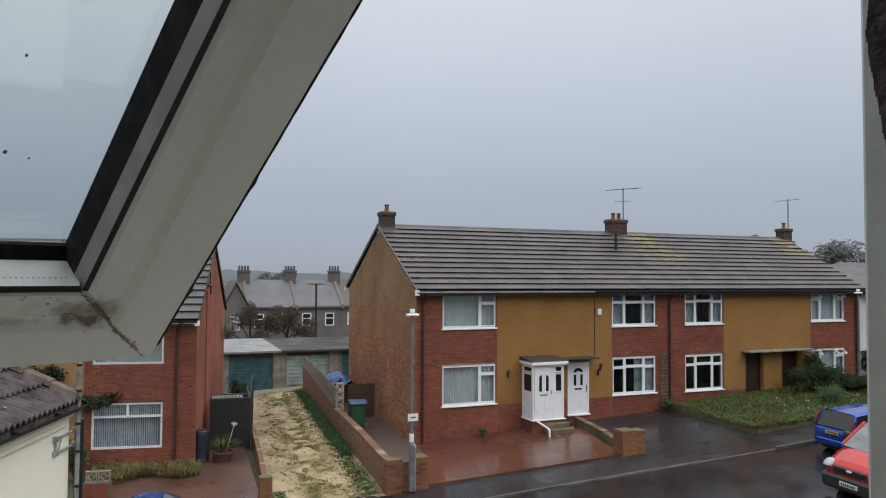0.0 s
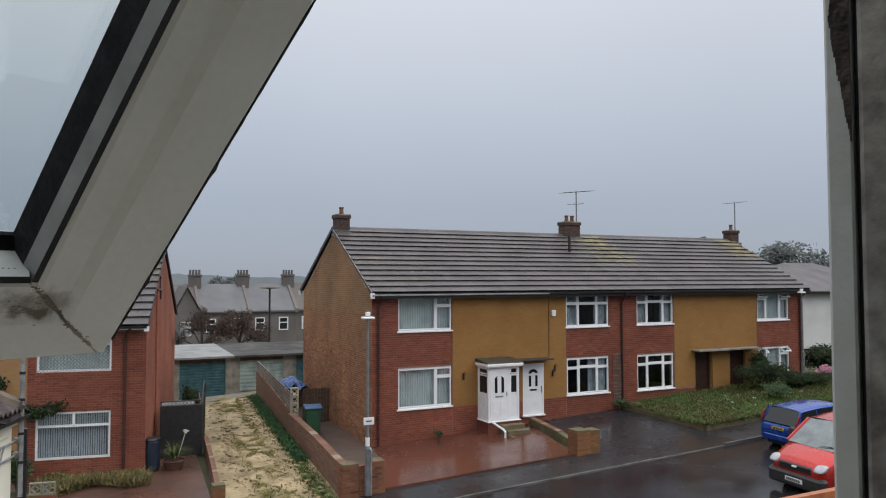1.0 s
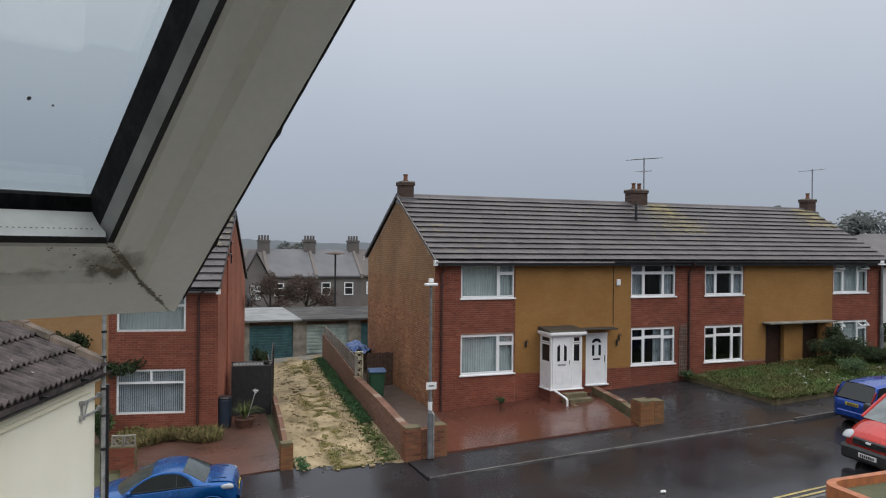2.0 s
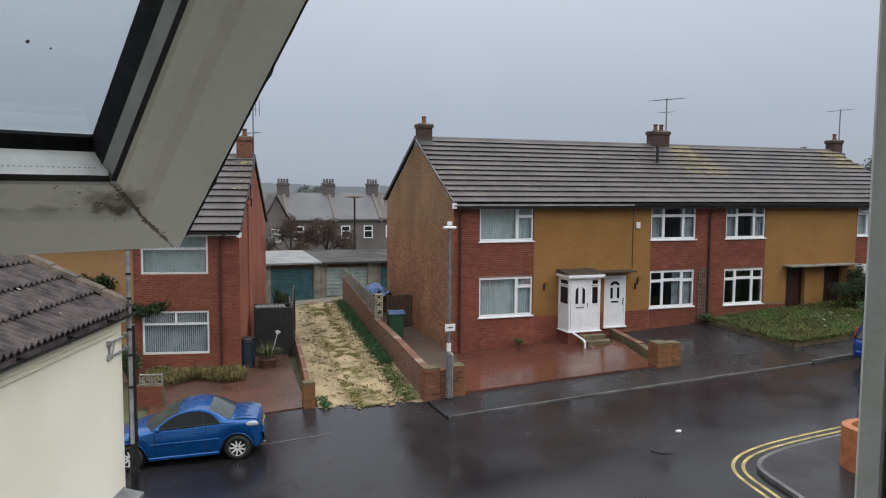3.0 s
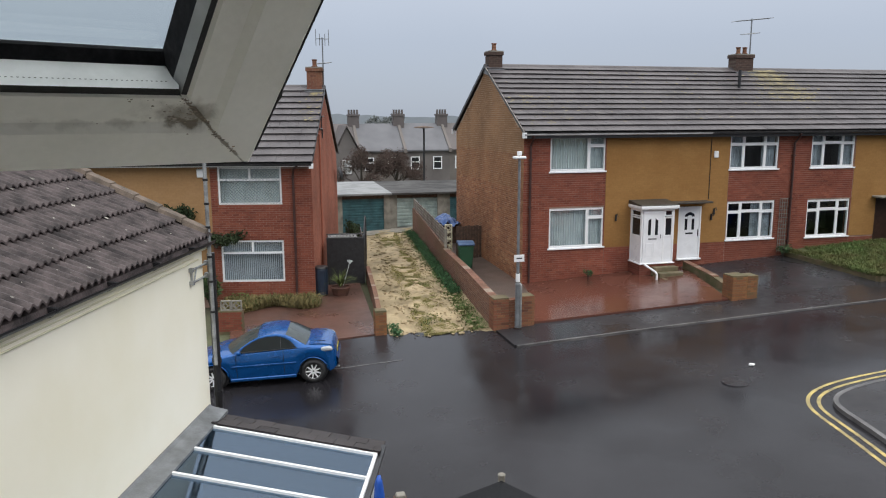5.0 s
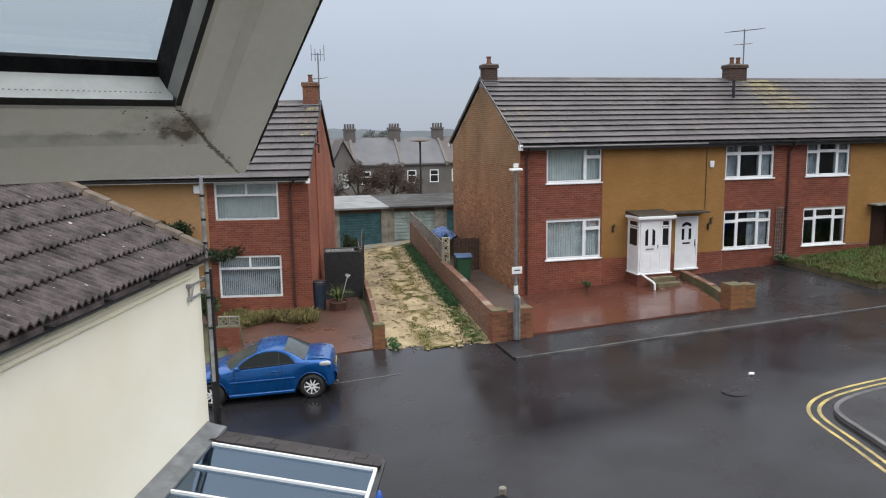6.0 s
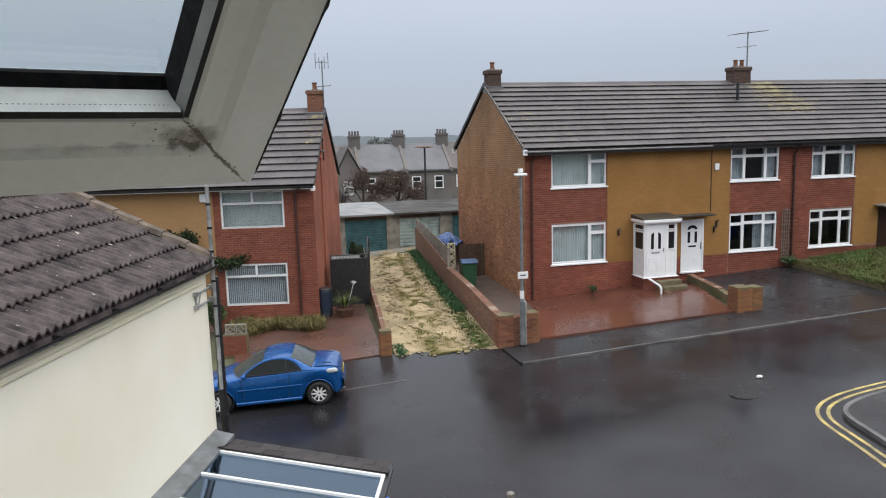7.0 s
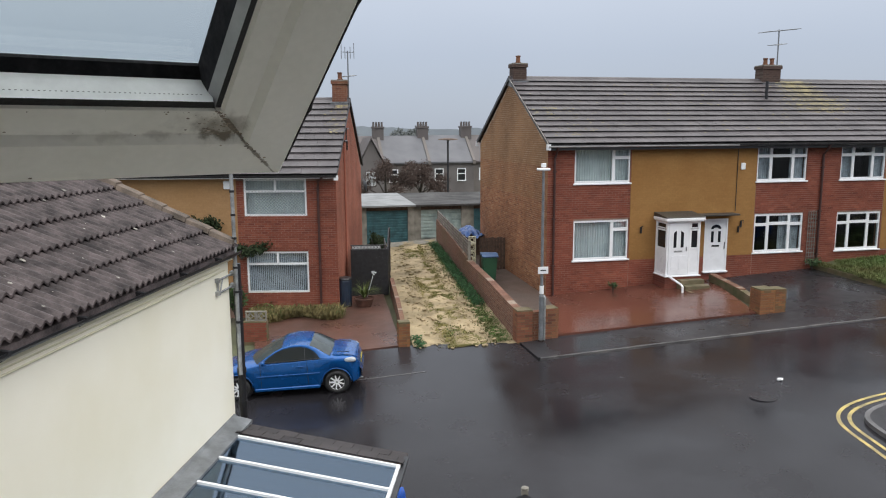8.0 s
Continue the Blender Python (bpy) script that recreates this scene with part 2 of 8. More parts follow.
def grimed_paint(m):
    """Soft brown damp stain round the lower corner joint and thin dirt along the mitre, in the sash's own metres."""
    n, l = m.node_tree.nodes, m.node_tree.links
    b = n["Principled BSDF"]
    tc, sep = n.new("ShaderNodeTexCoord"), n.new("ShaderNodeSeparateXYZ")
    l.new(tc.outputs["Object"], sep.inputs[0])

    def calc(op, a, c=None, d=None):
        k = n.new("ShaderNodeMath")
        k.operation = op
        for i, v in enumerate((a, c, d)):
            if v is None:
                continue
            if isinstance(v, (int, float)):
                k.inputs[i].default_value = v
            else:
                l.new(v, k.inputs[i])
        return k.outputs[0]

    def fall(v, near, far):
        r = n.new("ShaderNodeMapRange")
        r.interpolation_type = "SMOOTHSTEP"
        r.inputs["From Min"].default_value, r.inputs["From Max"].default_value = near, far
        r.inputs["To Min"].default_value, r.inputs["To Max"].default_value = 1.0, 0.0
        l.new(v, r.inputs["Value"])
        return r.outputs["Result"]

    px_, py_ = sep.outputs["X"], sep.outputs["Y"]
    wob = n.new("ShaderNodeTexNoise")
    wob.inputs["Scale"].default_value, wob.inputs["Detail"].default_value = 90, 6
    l.new(tc.outputs["Object"], wob.inputs["Vector"])
    w = calc("SUBTRACT", wob.outputs["Fac"], 0.5)
    mitre = calc("ADD", calc("ABSOLUTE", calc("ADD", px_, calc("MULTIPLY", py_, 0.95))), calc("MULTIPLY", w, 0.010))
    along = fall(mitre, 0.0004, 0.0022)
    dx = calc("ADD", px_, 0.041)
    dx = calc("MULTIPLY", dx, calc("ADD", calc("MULTIPLY", calc("LESS_THAN", dx, 0.0), -0.65), 1.0))
    dy = calc("SUBTRACT", py_, 0.041)
    spot = calc("ADD", calc("SQRT", calc("ADD", calc("MULTIPLY", dx, dx), calc("MULTIPLY", dy, dy))), calc("MULTIPLY", w, 0.030))
    blot = fall(spot, 0.0, 0.017)
    step_ = calc("ADD", calc("ABSOLUTE", calc("SUBTRACT", py_, 0.0335)), calc("MULTIPLY", w, 0.018))
    edge = calc("MULTIPLY", fall(step_, -0.0005, 0.004), calc("MULTIPLY", fall(calc("ABSOLUTE", px_), 0.05, 0.20), calc("GREATER_THAN", calc("MULTIPLY", px_, -1.0), 0.034)))
    amount = calc("MINIMUM", calc("ADD", calc("MULTIPLY", along, 0.75), calc("ADD", calc("MULTIPLY", blot, 0.72), calc("MULTIPLY", edge, 0.42))), 0.92)
    mx = n.new("ShaderNodeMix"); mx.data_type = "RGBA"
    l.new(amount, mx.inputs["Factor"])
    l.new(b.inputs["Base Color"].links[0].from_socket, mx.inputs[6])
    mx.inputs[7].default_value = (0.15, 0.115, 0.072, 1)
    l.new(mx.outputs[2], b.inputs["Base Color"])


grimed_paint(m_sash)
m_sash_dirt = mat("mildew_stain", (0.20, 0.16, 0.12), 0.8, 0.4, 40, 0.2, tint=(0.40, 0.35, 0.30), fine=200, island=0.5)
m_gasket = mat("black_rubber_gasket", (0.012, 0.012, 0.013), 0.5, 0.3, 40, 0.1, fine=300)
m_seal = mat("grimy_glazing_edge", (0.010, 0.0105, 0.012), 0.7, 0.6, 70, 0.05, fine=300, tint=(0.028, 0.028, 0.030), spec=0.08)
# Near-white holds the sky's brightness on the lower spacer.
m_spacer_lit = mat("sky_bright_spacer", (0.88, 0.90, 0.91), 0.4, 0.05, 50, 0.04, metal=0.0, fine=300)
m_jamb_wood = mat("peeling_dark_wood", (0.045, 0.028, 0.024), 0.7, 0.5, 30, 0.4, fine=140)
# Walls out of view, whitened to throw light back on the sash.
m_plaster = mat("bounce_white_room_paint", (0.82, 0.81, 0.78), 0.9, 0.05, 1, 0.05)
m_door_white = mat("white_door_panel", (0.80, 0.81, 0.83), 0.3, 0.04, 3, 0.02)
m_darkglass = mat("dark_door_glass", (0.02, 0.022, 0.025), 0.08, 0.1, 3, 0)
m_door_dark = mat("dark_brown_door", (0.045, 0.022, 0.016), 0.4, 0.2, 6, 0.1)
m_wood = mat("weathered_brown_wood", (0.10, 0.062, 0.042), 0.7, 0.3, 8, 0.3, tint=(0.055, 0.036, 0.027))
m_pale_wood = mat("bleached_grey_wood", (0.20, 0.175, 0.15), 0.85, 0.3, 8, 0.3, tint=(0.12, 0.10, 0.09))
m_teal = mat("teal_garage_paint", (0.045, 0.13, 0.15), 0.5, 0.2, 3, 0.1)
m_pale_door = mat("pale_green_garage_paint", (0.33, 0.40, 0.38), 0.5, 0.25, 3, 0.1, tint=(0.2, 0.26, 0.25))
m_felt = mat("wet_felt_roof", (0.075, 0.072, 0.070), 0.8, 0.3, 0.8, 0.2, spec=0.2)
m_dark_felt = mat("dark_brown_felt", (0.035, 0.028, 0.025), 0.6, 0.3, 2.0, 0.3, tint=(0.05, 0.045, 0.03))
m_sheet = mat("pale_cement_sheet", (0.23, 0.235, 0.235), 0.7, 0.15, 1.5, 0.1)
m_leaf = mat("green_leaf", (0.045, 0.08, 0.03), 0.7, 0.25, 4, 0, spec=0.2, island=0.45)
m_leaf_dark = mat("dark_leaf", (0.036, 0.050, 0.026), 0.85, 0.25, 4, 0, spec=0.06, island=0.4)
# Brown lightened somewhat, haze included in the colour.
m_leaf_brown = mat("brown_leaf", (0.075, 0.055, 0.047), 0.9, 0.2, 4, 0, island=0.25, spec=0.03)
# Mist over the distance is put into this greyed leaf colour.
m_leaf_far = mat("haze_pale_far_leaf", (0.13, 0.14, 0.135), 0.9, 0.1, 1, 0, island=0.12, spec=0.05)
m_grass = mat("wet_grass", (0.085, 0.13, 0.042), 0.75, 0.25, 0.8, 0, spec=0.12, island=0.28, tint=(0.11, 0.095, 0.04))
m_straw = mat("straw_grass", (0.22, 0.18, 0.08), 0.75, 0.25, 3, 0, spec=0.2, island=0.4)
m_pink = mat("pink_blossom", (0.48, 0.22, 0.30), 0.6, 0.2, 3, 0, island=0.3)
m_bark = mat("bark", (0.06, 0.05, 0.04), 0.9, 0.3, 8, 0.5)
# This grey holds indoor shade besides the paint's own mottling.
m_lining = mat("shade_grey_lining_paint", (0.30, 0.28, 0.255), 0.7, 0.3, 45, 0.2, fine=120, tint=(0.10, 0.088, 0.08))
m_moss = mat("mossy_old_brick", (0.13, 0.095, 0.055), 0.8, 0.3, 3, 0.4, tint=(0.07, 0.075, 0.03))
m_step = mat("mossy_stone_step", (0.15, 0.115, 0.07), 0.6, 0.3, 3, 0.3, tint=(0.08, 0.075, 0.035))
m_old_gutter = mat("weathered_white_gutter", (0.42, 0.42, 0.42), 0.4, 0.15, 2, 0.05)
m_track_grass = mat("trodden_olive_grass", (0.24, 0.20, 0.08), 0.85, 0.15, 0.9, 0, spec=0.1, island=0.2, tint=(0.12, 0.125, 0.045))
m_ivy = mat("ground_ivy_leaf", (0.042, 0.098, 0.04), 0.7, 0.25, 4, 0, spec=0.15, island=0.45)
m_blind = mat("grey_blind_slat", (0.46, 0.48, 0.52), 0.8, 0.1, 3, 0.05)
m_lawn = mat("damp_lawn_turf", (0.07, 0.10, 0.032), 0.9, 0.3, 1.2, 0.6, tint=(0.06, 0.055, 0.028), fine=25)
m_bead = mat("weathered_grey_bead_paint", (0.52, 0.53, 0.51), 0.5, 0.12, 30, 0.1, fine=120, tint=(0.46, 0.46, 0.43))
m_verge_line = mat("pale_verge_mortar", (0.36, 0.33, 0.30), 0.9, 0.3, 3, 0.2, tint=(0.2, 0.18, 0.16))
m_maroon = mat("dark_maroon_pipe_paint", (0.055, 0.022, 0.018), 0.5, 0.2, 6, 0.05)
m_white = mat("white_plate", (0.8, 0.8, 0.8), 0.4, 0.03, 3, 0)

# ---- builders ----


def G(x, y):
    """Height of the ground: it rises gently along the street, and falls away behind the garages."""
    z = -0.32 + 0.055 * max(-60, min(60, x)) + 0.02 * max(-50, min(16, y))
    if y > 16:
        k = min(1, (y - 16) / 34)
        z -= 2.6 * k * k * (3 - 2 * k)
    return z


def thing(name, m=None, label="", category="", group="", kind=""):
    e = new(name)
    e.empty_display_size = 0.2
    if m is not None:
        e.matrix_world = m
    return tagged(e, label, category, group, kind)


def part(name, bm, material, parent=None, label="", smooth=False):
    me = bpy.data.meshes.new(name)
    bmesh.ops.recalc_face_normals(bm, faces=bm.faces)
    if smooth:
        for f in bm.faces:
            f.smooth = True
    bm.to_mesh(me)
    bm.free()
    for one in material if isinstance(material, (list, tuple)) else (material,):
        me.materials.append(one)
    ob = new(name, me)
    if parent is not None:
        ob.parent = parent
    if label:
        ob["label"] = label
    return ob


def box(bm, x0, x1, y0, y1, z0, z1, bevel=0.0, mi=0, m=None):
    vs = [bm.verts.new((x, y, z)) for x in (x0, x1) for y in (y0, y1) for z in (z0, z1)]
    fs = []
    for q in ((0, 1, 3, 2), (4, 6, 7, 5), (0, 4, 5, 1), (2, 3, 7, 6), (0, 2, 6, 4), (1, 5, 7, 3)):
        f = bm.faces.new([vs[i] for i in q])
        f.material_index = mi
        fs.append(f)
    if bevel:
        es = list({e for f in fs for e in f.edges})
        r = bmesh.ops.bevel(bm, geom=es, offset=bevel, segments=1, affect="EDGES")
        vs = list({v for f in r["faces"] for v in f.verts} | {v for v in vs if v.is_valid})
    if m is not None:
        for v in vs:
            v.co = m @ v.co
    return vs


def prism(bm, pts, axis, a, b, mi=0):
    """A closed outline of 2D points, carried along one axis from a to b."""
    def at(p, k):
        return {"x": (k, p[0], p[1]), "y": (p[0], k, p[1]), "z": (p[0], p[1], k)}[axis]
    va, vb = [bm.verts.new(at(p, a)) for p in pts], [bm.verts.new(at(p, b)) for p in pts]
    k = len(pts)
    for f in [bm.faces.new(va[::-1]), bm.faces.new(vb)] + [bm.faces.new((va[i], va[(i + 1) % k], vb[(i + 1) % k], vb[i])) for i in range(k)]:
        f.material_index = mi


def tube(bm, pts, r, seg=8, cap=True):
    """A round rod along points; r may be one radius or one a point."""
    pts = [Vector(p) for p in pts]
    rs = r if isinstance(r, (list, tuple)) else [r] * len(pts)
    rings = []
    for i, p in enumerate(pts):
        d = (pts[min(i + 1, len(pts) - 1)] - pts[max(i - 1, 0)]).normalized()
        a = d.cross(Vector((0, 0, 1)) if abs(d.z) < 0.9 else Vector((1, 0, 0))).normalized()
        b = d.cross(a)
        rings.append([bm.verts.new(p + rs[i] * (math.cos(t) * a + math.sin(t) * b)) for t in (2 * math.pi * k / seg for k in range(seg))])
    for q, s in zip(rings, rings[1:]):
        for k in range(seg):
            bm.faces.new((q[k], q[(k + 1) % seg], s[(k + 1) % seg], s[k]))
    if cap:
        bm.faces.new(rings[0][::-1])
        bm.faces.new(rings[-1])


def lathe(bm, profile, seg=16, at=(0, 0, 0)):
    """A round body from (radius, height) pairs."""
    rings = [[bm.verts.new((at[0] + r * math.cos(2 * math.pi * k / seg), at[1] + r * math.sin(2 * math.pi * k / seg), at[2] + z)) for k in range(seg)] for r, z in profile]
    for q, s in zip(rings, rings[1:]):
        for k in range(seg):
            bm.faces.new((q[k], q[(k + 1) % seg], s[(k + 1) % seg], s[k]))
    bm.faces.new(rings[0][::-1])
    bm.faces.new(rings[-1])


def sheet(bm, x0, x1, y0, y1, height, nx=12, ny=12, dz=0.0):
    """A patch of surface that follows a height function."""
    vs = [[bm.verts.new((x0 + (x1 - x0) * i / nx, y0 + (y1 - y0) * j / ny, height(x0 + (x1 - x0) * i / nx, y0 + (y1 - y0) * j / ny) + dz)) for j in range(ny + 1)] for i in range(nx + 1)]
    for i in range(nx):
        for j in range(ny):
            bm.faces.new((vs[i][j], vs[i + 1][j], vs[i + 1][j + 1], vs[i][j + 1]))


def slab(bm, outline, dz, thick=0.3):
    """A flat-edged slab with an outline in plan, laid on the ground's slope."""
    top = [bm.verts.new((x, y, G(x, y) + dz)) for x, y in outline]
    low = [bm.verts.new((x, y, G(x, y) + dz - thick)) for x, y in outline]
    bm.faces.new(top)
    bm.faces.new(low[::-1])
    for i in range(len(top)):
        j = (i + 1) % len(top)
        bm.faces.new((top[i], low[i], low[j], top[j]))


def leaves(bm, rng, centre, radii, count, size, flat=0.0, hollow=0.35):
    """Loose small leaves in an uneven ellipsoid."""
    for _ in range(count):
        d = Vector((rng.gauss(0, 1), rng.gauss(0, 1), rng.gauss(0, 1))).normalized()
        k = (hollow + (1 - hollow) * rng.random() ** 0.6) * (0.75 + 0.5 * noise.noise(d * 2.3 + Vector(centre)))
        p = Vector(centre) + Vector((d.x * radii[0], d.y * radii[1], d.z * radii[2])) * k
        a = Vector((rng.gauss(0, 1), rng.gauss(0, 1), rng.gauss(0, 1 - flat))).normalized()
        b = a.orthogonal().normalized()
        s = size * (0.6 + 0.8 * rng.random())
        vs = [bm.verts.new(p + a * s), bm.verts.new(p + b * s * 0.45), bm.verts.new(p - a * s), bm.verts.new(p - b * s * 0.45)]
        bm.faces.new(vs)


def blades(bm, rng, spots, h, spread=0.08, w=0.012):
    """Grass blades, each a bent sliver."""
    for x, y, z in spots:
        a = rng.random() * 6.283
        d = Vector((math.cos(a), math.sin(a), 0))
        s = Vector((-d.y, d.x, 0)) * w
        hh = h * (0.5 + rng.random())
        p = Vector((x, y, z))
        t = p + d * spread * rng.random() * 2 + Vector((0, 0, hh))
        q = p + d * spread * 0.4 + Vector((0, 0, hh * 0.6))
        v = [bm.verts.new(p - s), bm.verts.new(p + s), bm.verts.new(q + s * 0.8), bm.verts.new(t), bm.verts.new(q - s * 0.8)]
        bm.faces.new(v)


def brick_piece_mat(name, tones, rough=0.85, single=False):
    """Fired clay, one tone a brick, picked along a ramp of tones."""
    m = mat(name, tones[0], rough, 0.16, 0.9, 0.35, fine=45, spec=0.3)
    n, l = m.node_tree.nodes, m.node_tree.links
    b = n["Principled BSDF"]
    src = n.new("ShaderNodeObjectInfo").outputs["Random"] if single else n.new("ShaderNodeNewGeometry").outputs["Random Per Island"]
    rp = n.new("ShaderNodeValToRGB")
    rp.color_ramp.elements[0].color, rp.color_ramp.elements[1].color = (*tones[0], 1), (*tones[-1], 1)
    for i, t in enumerate(tones[1:-1]):
        rp.color_ramp.elements.new((i + 1) / (len(tones) - 1)).color = (*t, 1)
    l.new(src, rp.inputs["Fac"])
    old = b.inputs["Base Color"].links[0].from_node
    big = n.new("ShaderNodeTexNoise")
    tc = n.new("ShaderNodeTexCoord")
    big.inputs["Scale"].default_value, big.inputs["Detail"].default_value = 0.55, 5
    l.new(tc.outputs["Object"], big.inputs["Vector"])
    r2 = n.new("ShaderNodeMapRange")
    r2.inputs["From Min"].default_value, r2.inputs["From Max"].default_value = 0.3, 0.7
    r2.inputs["To Min"].default_value, r2.inputs["To Max"].default_value = 0.72, 1.25
    l.new(big.outputs["Fac"], r2.inputs["Value"])
    mx = n.new("ShaderNodeMix"); mx.data_type, mx.blend_type = "RGBA", "MULTIPLY"
    mx.inputs["Factor"].default_value = 1.0
    l.new(rp.outputs["Color"], mx.inputs[6]); l.new(r2.outputs["Result"], mx.inputs[7])
    l.new(mx.outputs[2], b.inputs["Base Color"])
    return m


FRONT_TONES = ((0.155, 0.046, 0.030), (0.215, 0.066, 0.041), (0.19, 0.056, 0.036), (0.25, 0.085, 0.052))
GABLE_TONES = ((0.19, 0.085, 0.046), (0.32, 0.155, 0.08), (0.26, 0.115, 0.06), (0.37, 0.20, 0.105))
SALMON_TONES = ((0.25, 0.088, 0.056), (0.31, 0.115, 0.074), (0.28, 0.10, 0.064))
YARD_TONES = ((0.12, 0.05, 0.034), (0.24, 0.095, 0.055), (0.17, 0.075, 0.048), (0.28, 0.13, 0.065))
ORANGE_TONES = ((0.17, 0.07, 0.04), (0.27, 0.13, 0.055), (0.22, 0.09, 0.045), (0.15, 0.10, 0.05))
bricks_front, bricks_front_one = brick_piece_mat("red_brick", FRONT_TONES), brick_piece_mat("red_brick_single", FRONT_TONES, single=True)
bricks_gable, bricks_gable_one = brick_piece_mat("brown_brick", GABLE_TONES), brick_piece_mat("brown_brick_single", GABLE_TONES, single=True)
bricks_gable_mid = brick_piece_mat("brown_ochre_brick", ((0.23, 0.115, 0.06), (0.31, 0.165, 0.083), (0.275, 0.135, 0.068), (0.33, 0.185, 0.095)))
bricks_gable_top = brick_piece_mat("ochre_washed_brick", ((0.255, 0.145, 0.075), (0.305, 0.178, 0.093), (0.28, 0.160, 0.083), (0.32, 0.19, 0.10)))
bricks_salmon = brick_piece_mat("salmon_brick", SALMON_TONES)
bricks_yard_one, bricks_orange_one = brick_piece_mat("yard_brick", YARD_TONES, single=True), brick_piece_mat("orange_brick_piece", ORANGE_TONES, single=True)
m_mortar = mat("sandy_mortar", (0.42, 0.33, 0.24), 0.9, 0.2, 2, 0.2)
m_mortar_red = mat("reddish_mortar", (0.27, 0.17, 0.13), 0.9, 0.2, 2, 0.2)
BRICK_MESHES = {}


def brick_mesh(length, along, face, material):
    """One brick's five outer faces, standing 8 mm proud of a wall face; shared by all alike."""
    key = (round(length, 3), along, face, material.name)
    if key not in BRICK_MESHES:
        e = 0.0015
        vs, fs = [], [(0, 1, 2, 3), (0, 4, 5, 1), (1, 5, 6, 2), (2, 6, 7, 3), (3, 7, 4, 0)]
        for out in (0.008, -0.004):
            k = e if out > 0 else 0
            for u, z in ((k, k), (length - k, k), (length - k, 0.065 - k), (k, 0.065 - k)):
                vs.append((u, face * out, z) if along == "x" else (face * out, u, z))
        me = bpy.data.meshes.new("brick")
        me.from_pydata(vs, [], fs)
        me.materials.append(material)
        BRICK_MESHES[key] = me
    return BRICK_MESHES[key]


def brickwork(parent, along, at, u0, u1, z0, z1, material, face=-1, holes=(), single=None, single_area=None, top=None):
    """Stretcher bond on a wall face: pieces in single_area as objects of their own, the rest joined."""
    vs, fs = [], []
    rng = random.Random(int(u0 * 31 + z0 * 7 + at * 13))
    row = 0
    z = z0
    while z + 0.065 <= z1 + 1e-6:
        u = u0 - (0.1125 if row % 2 else 0.0)
        while u < u1 - 0.02:
            a, b = max(u, u0), min(u + 0.215, u1)
            u += 0.225
            if b - a < 0.03:
                continue
            spans = [(a, b)]
            for h in holes:
                if z < h[3] - 0.005 and z + 0.065 > h[2] + 0.005:
                    spans = [q for s in spans for q in ((s[0], min(s[1], h[0])), (max(s[0], h[1]), s[1])) if q[1] - q[0] > 0.025]
            if top is not None:
                spans = [s for s in spans if z + 0.065 < min(top(s[0]), top(s[1]))]
            for a, b in spans:
                if single is not None and single_area(a, z) and b - a > 0.2:
                    ob = new("brick", brick_mesh(b - a, along, face, single))
                    ob.location = (a, at, z) if along == "x" else (at, a, z)
                    ob.parent = parent
                    continue
                j = rng.uniform(0.006, 0.010)
                k = len(vs)
                for out in (j, -0.004):
                    for p, q in ((a, z), (b, z), (b, z + 0.065), (a, z + 0.065)):
                        vs.append((p, at + face * out, q) if along == "x" else (at + face * out, p, q))
                fs += [(k, k + 1, k + 2, k + 3), (k, k + 4, k + 5, k + 1), (k + 1, k + 5, k + 6, k + 2), (k + 2, k + 6, k + 7, k + 3), (k + 3, k + 7, k + 4, k)]
        z += 0.075
        row += 1
    if vs:
        me = bpy.data.meshes.new("brickwork")
        me.from_pydata(vs, [], fs)
        me.materials.append(material)
        ob = new("brickwork", me)
        ob.parent = parent
        tagged(ob, kind="stuff")


# ---- ground ----
bm = bmesh.new()
gx = [-1500, -500, -200, -120, -80] + [-60 + 4 * i for i in range(31)] + [80, 120, 200, 500, 1500]
gy = [-600, -200, -100, -70] + [-50 + 4 * i for i in range(27)] + [70, 90, 120, 200, 500, 2500]
grid = [[bm.verts.new((x, y, G(x, y) - 0.09)) for y in gy] for x in gx]
for i in range(len(gx) - 1):
    for j in range(len(gy) - 1):
        bm.faces.new((grid[i][j], grid[i + 1][j], grid[i + 1][j + 1], grid[i][j + 1]))
tagged(part("ground", bm, m_earth), "damp earth and rough grass over sloping land", "ground", kind="structure")
bm = bmesh.new()
slab(bm, [(-60, -5.9), (-2.35, -5.9), (2.2, -5.95), (4.7, -6.0), (8.7, -6.12), (60, -6.78), (60, -10.9), (9.0, -10.95), (-1.0, -40), (-9.0, -40), (-6.6, -17.0), (-6.9, -15.4), (-8.0, -13.2), (-60, -12.6)], 0.0)
slab(bm, [(-60, -3.3), (-5.2, -3.35), (-2.4, -4.15), (-2.35, -5.9), (-60, -5.9)], 0.0)
tagged(part("road", bm, m_road), "rain-wet dark asphalt street with a side turning", "road", kind="structure")
bm = bmesh.new()
slab(bm, [(-2.3, -5.72), (2.2, -5.78), (4.7, -5.86), (8.7, -6.0), (60, -6.65), (60, -4.6), (10.4, -4.5), (5.9, -4.5), (5.0, -4.35), (-1.2, -4.1), (-2.35, -4.2)], 0.03)
slab(bm, [(5.9, -4.5), (10.4, -4.5), (10.4, -0.0), (6.0, -0.0)], 0.034)
tagged(part("pavement", bm, m_pave), "wet dark asphalt pavement and driveway", "pavement", kind="structure")
kerb_line = [(-2.25, -5.76), (2.2, -5.82), (4.7, -5.9), (8.7, -6.06), (40, -6.5), (59, -6.71)]
kerb_thing = thing("kerb", None, "wet grey concrete kerb stones along the pavement edge", "kerb", kind="structure")
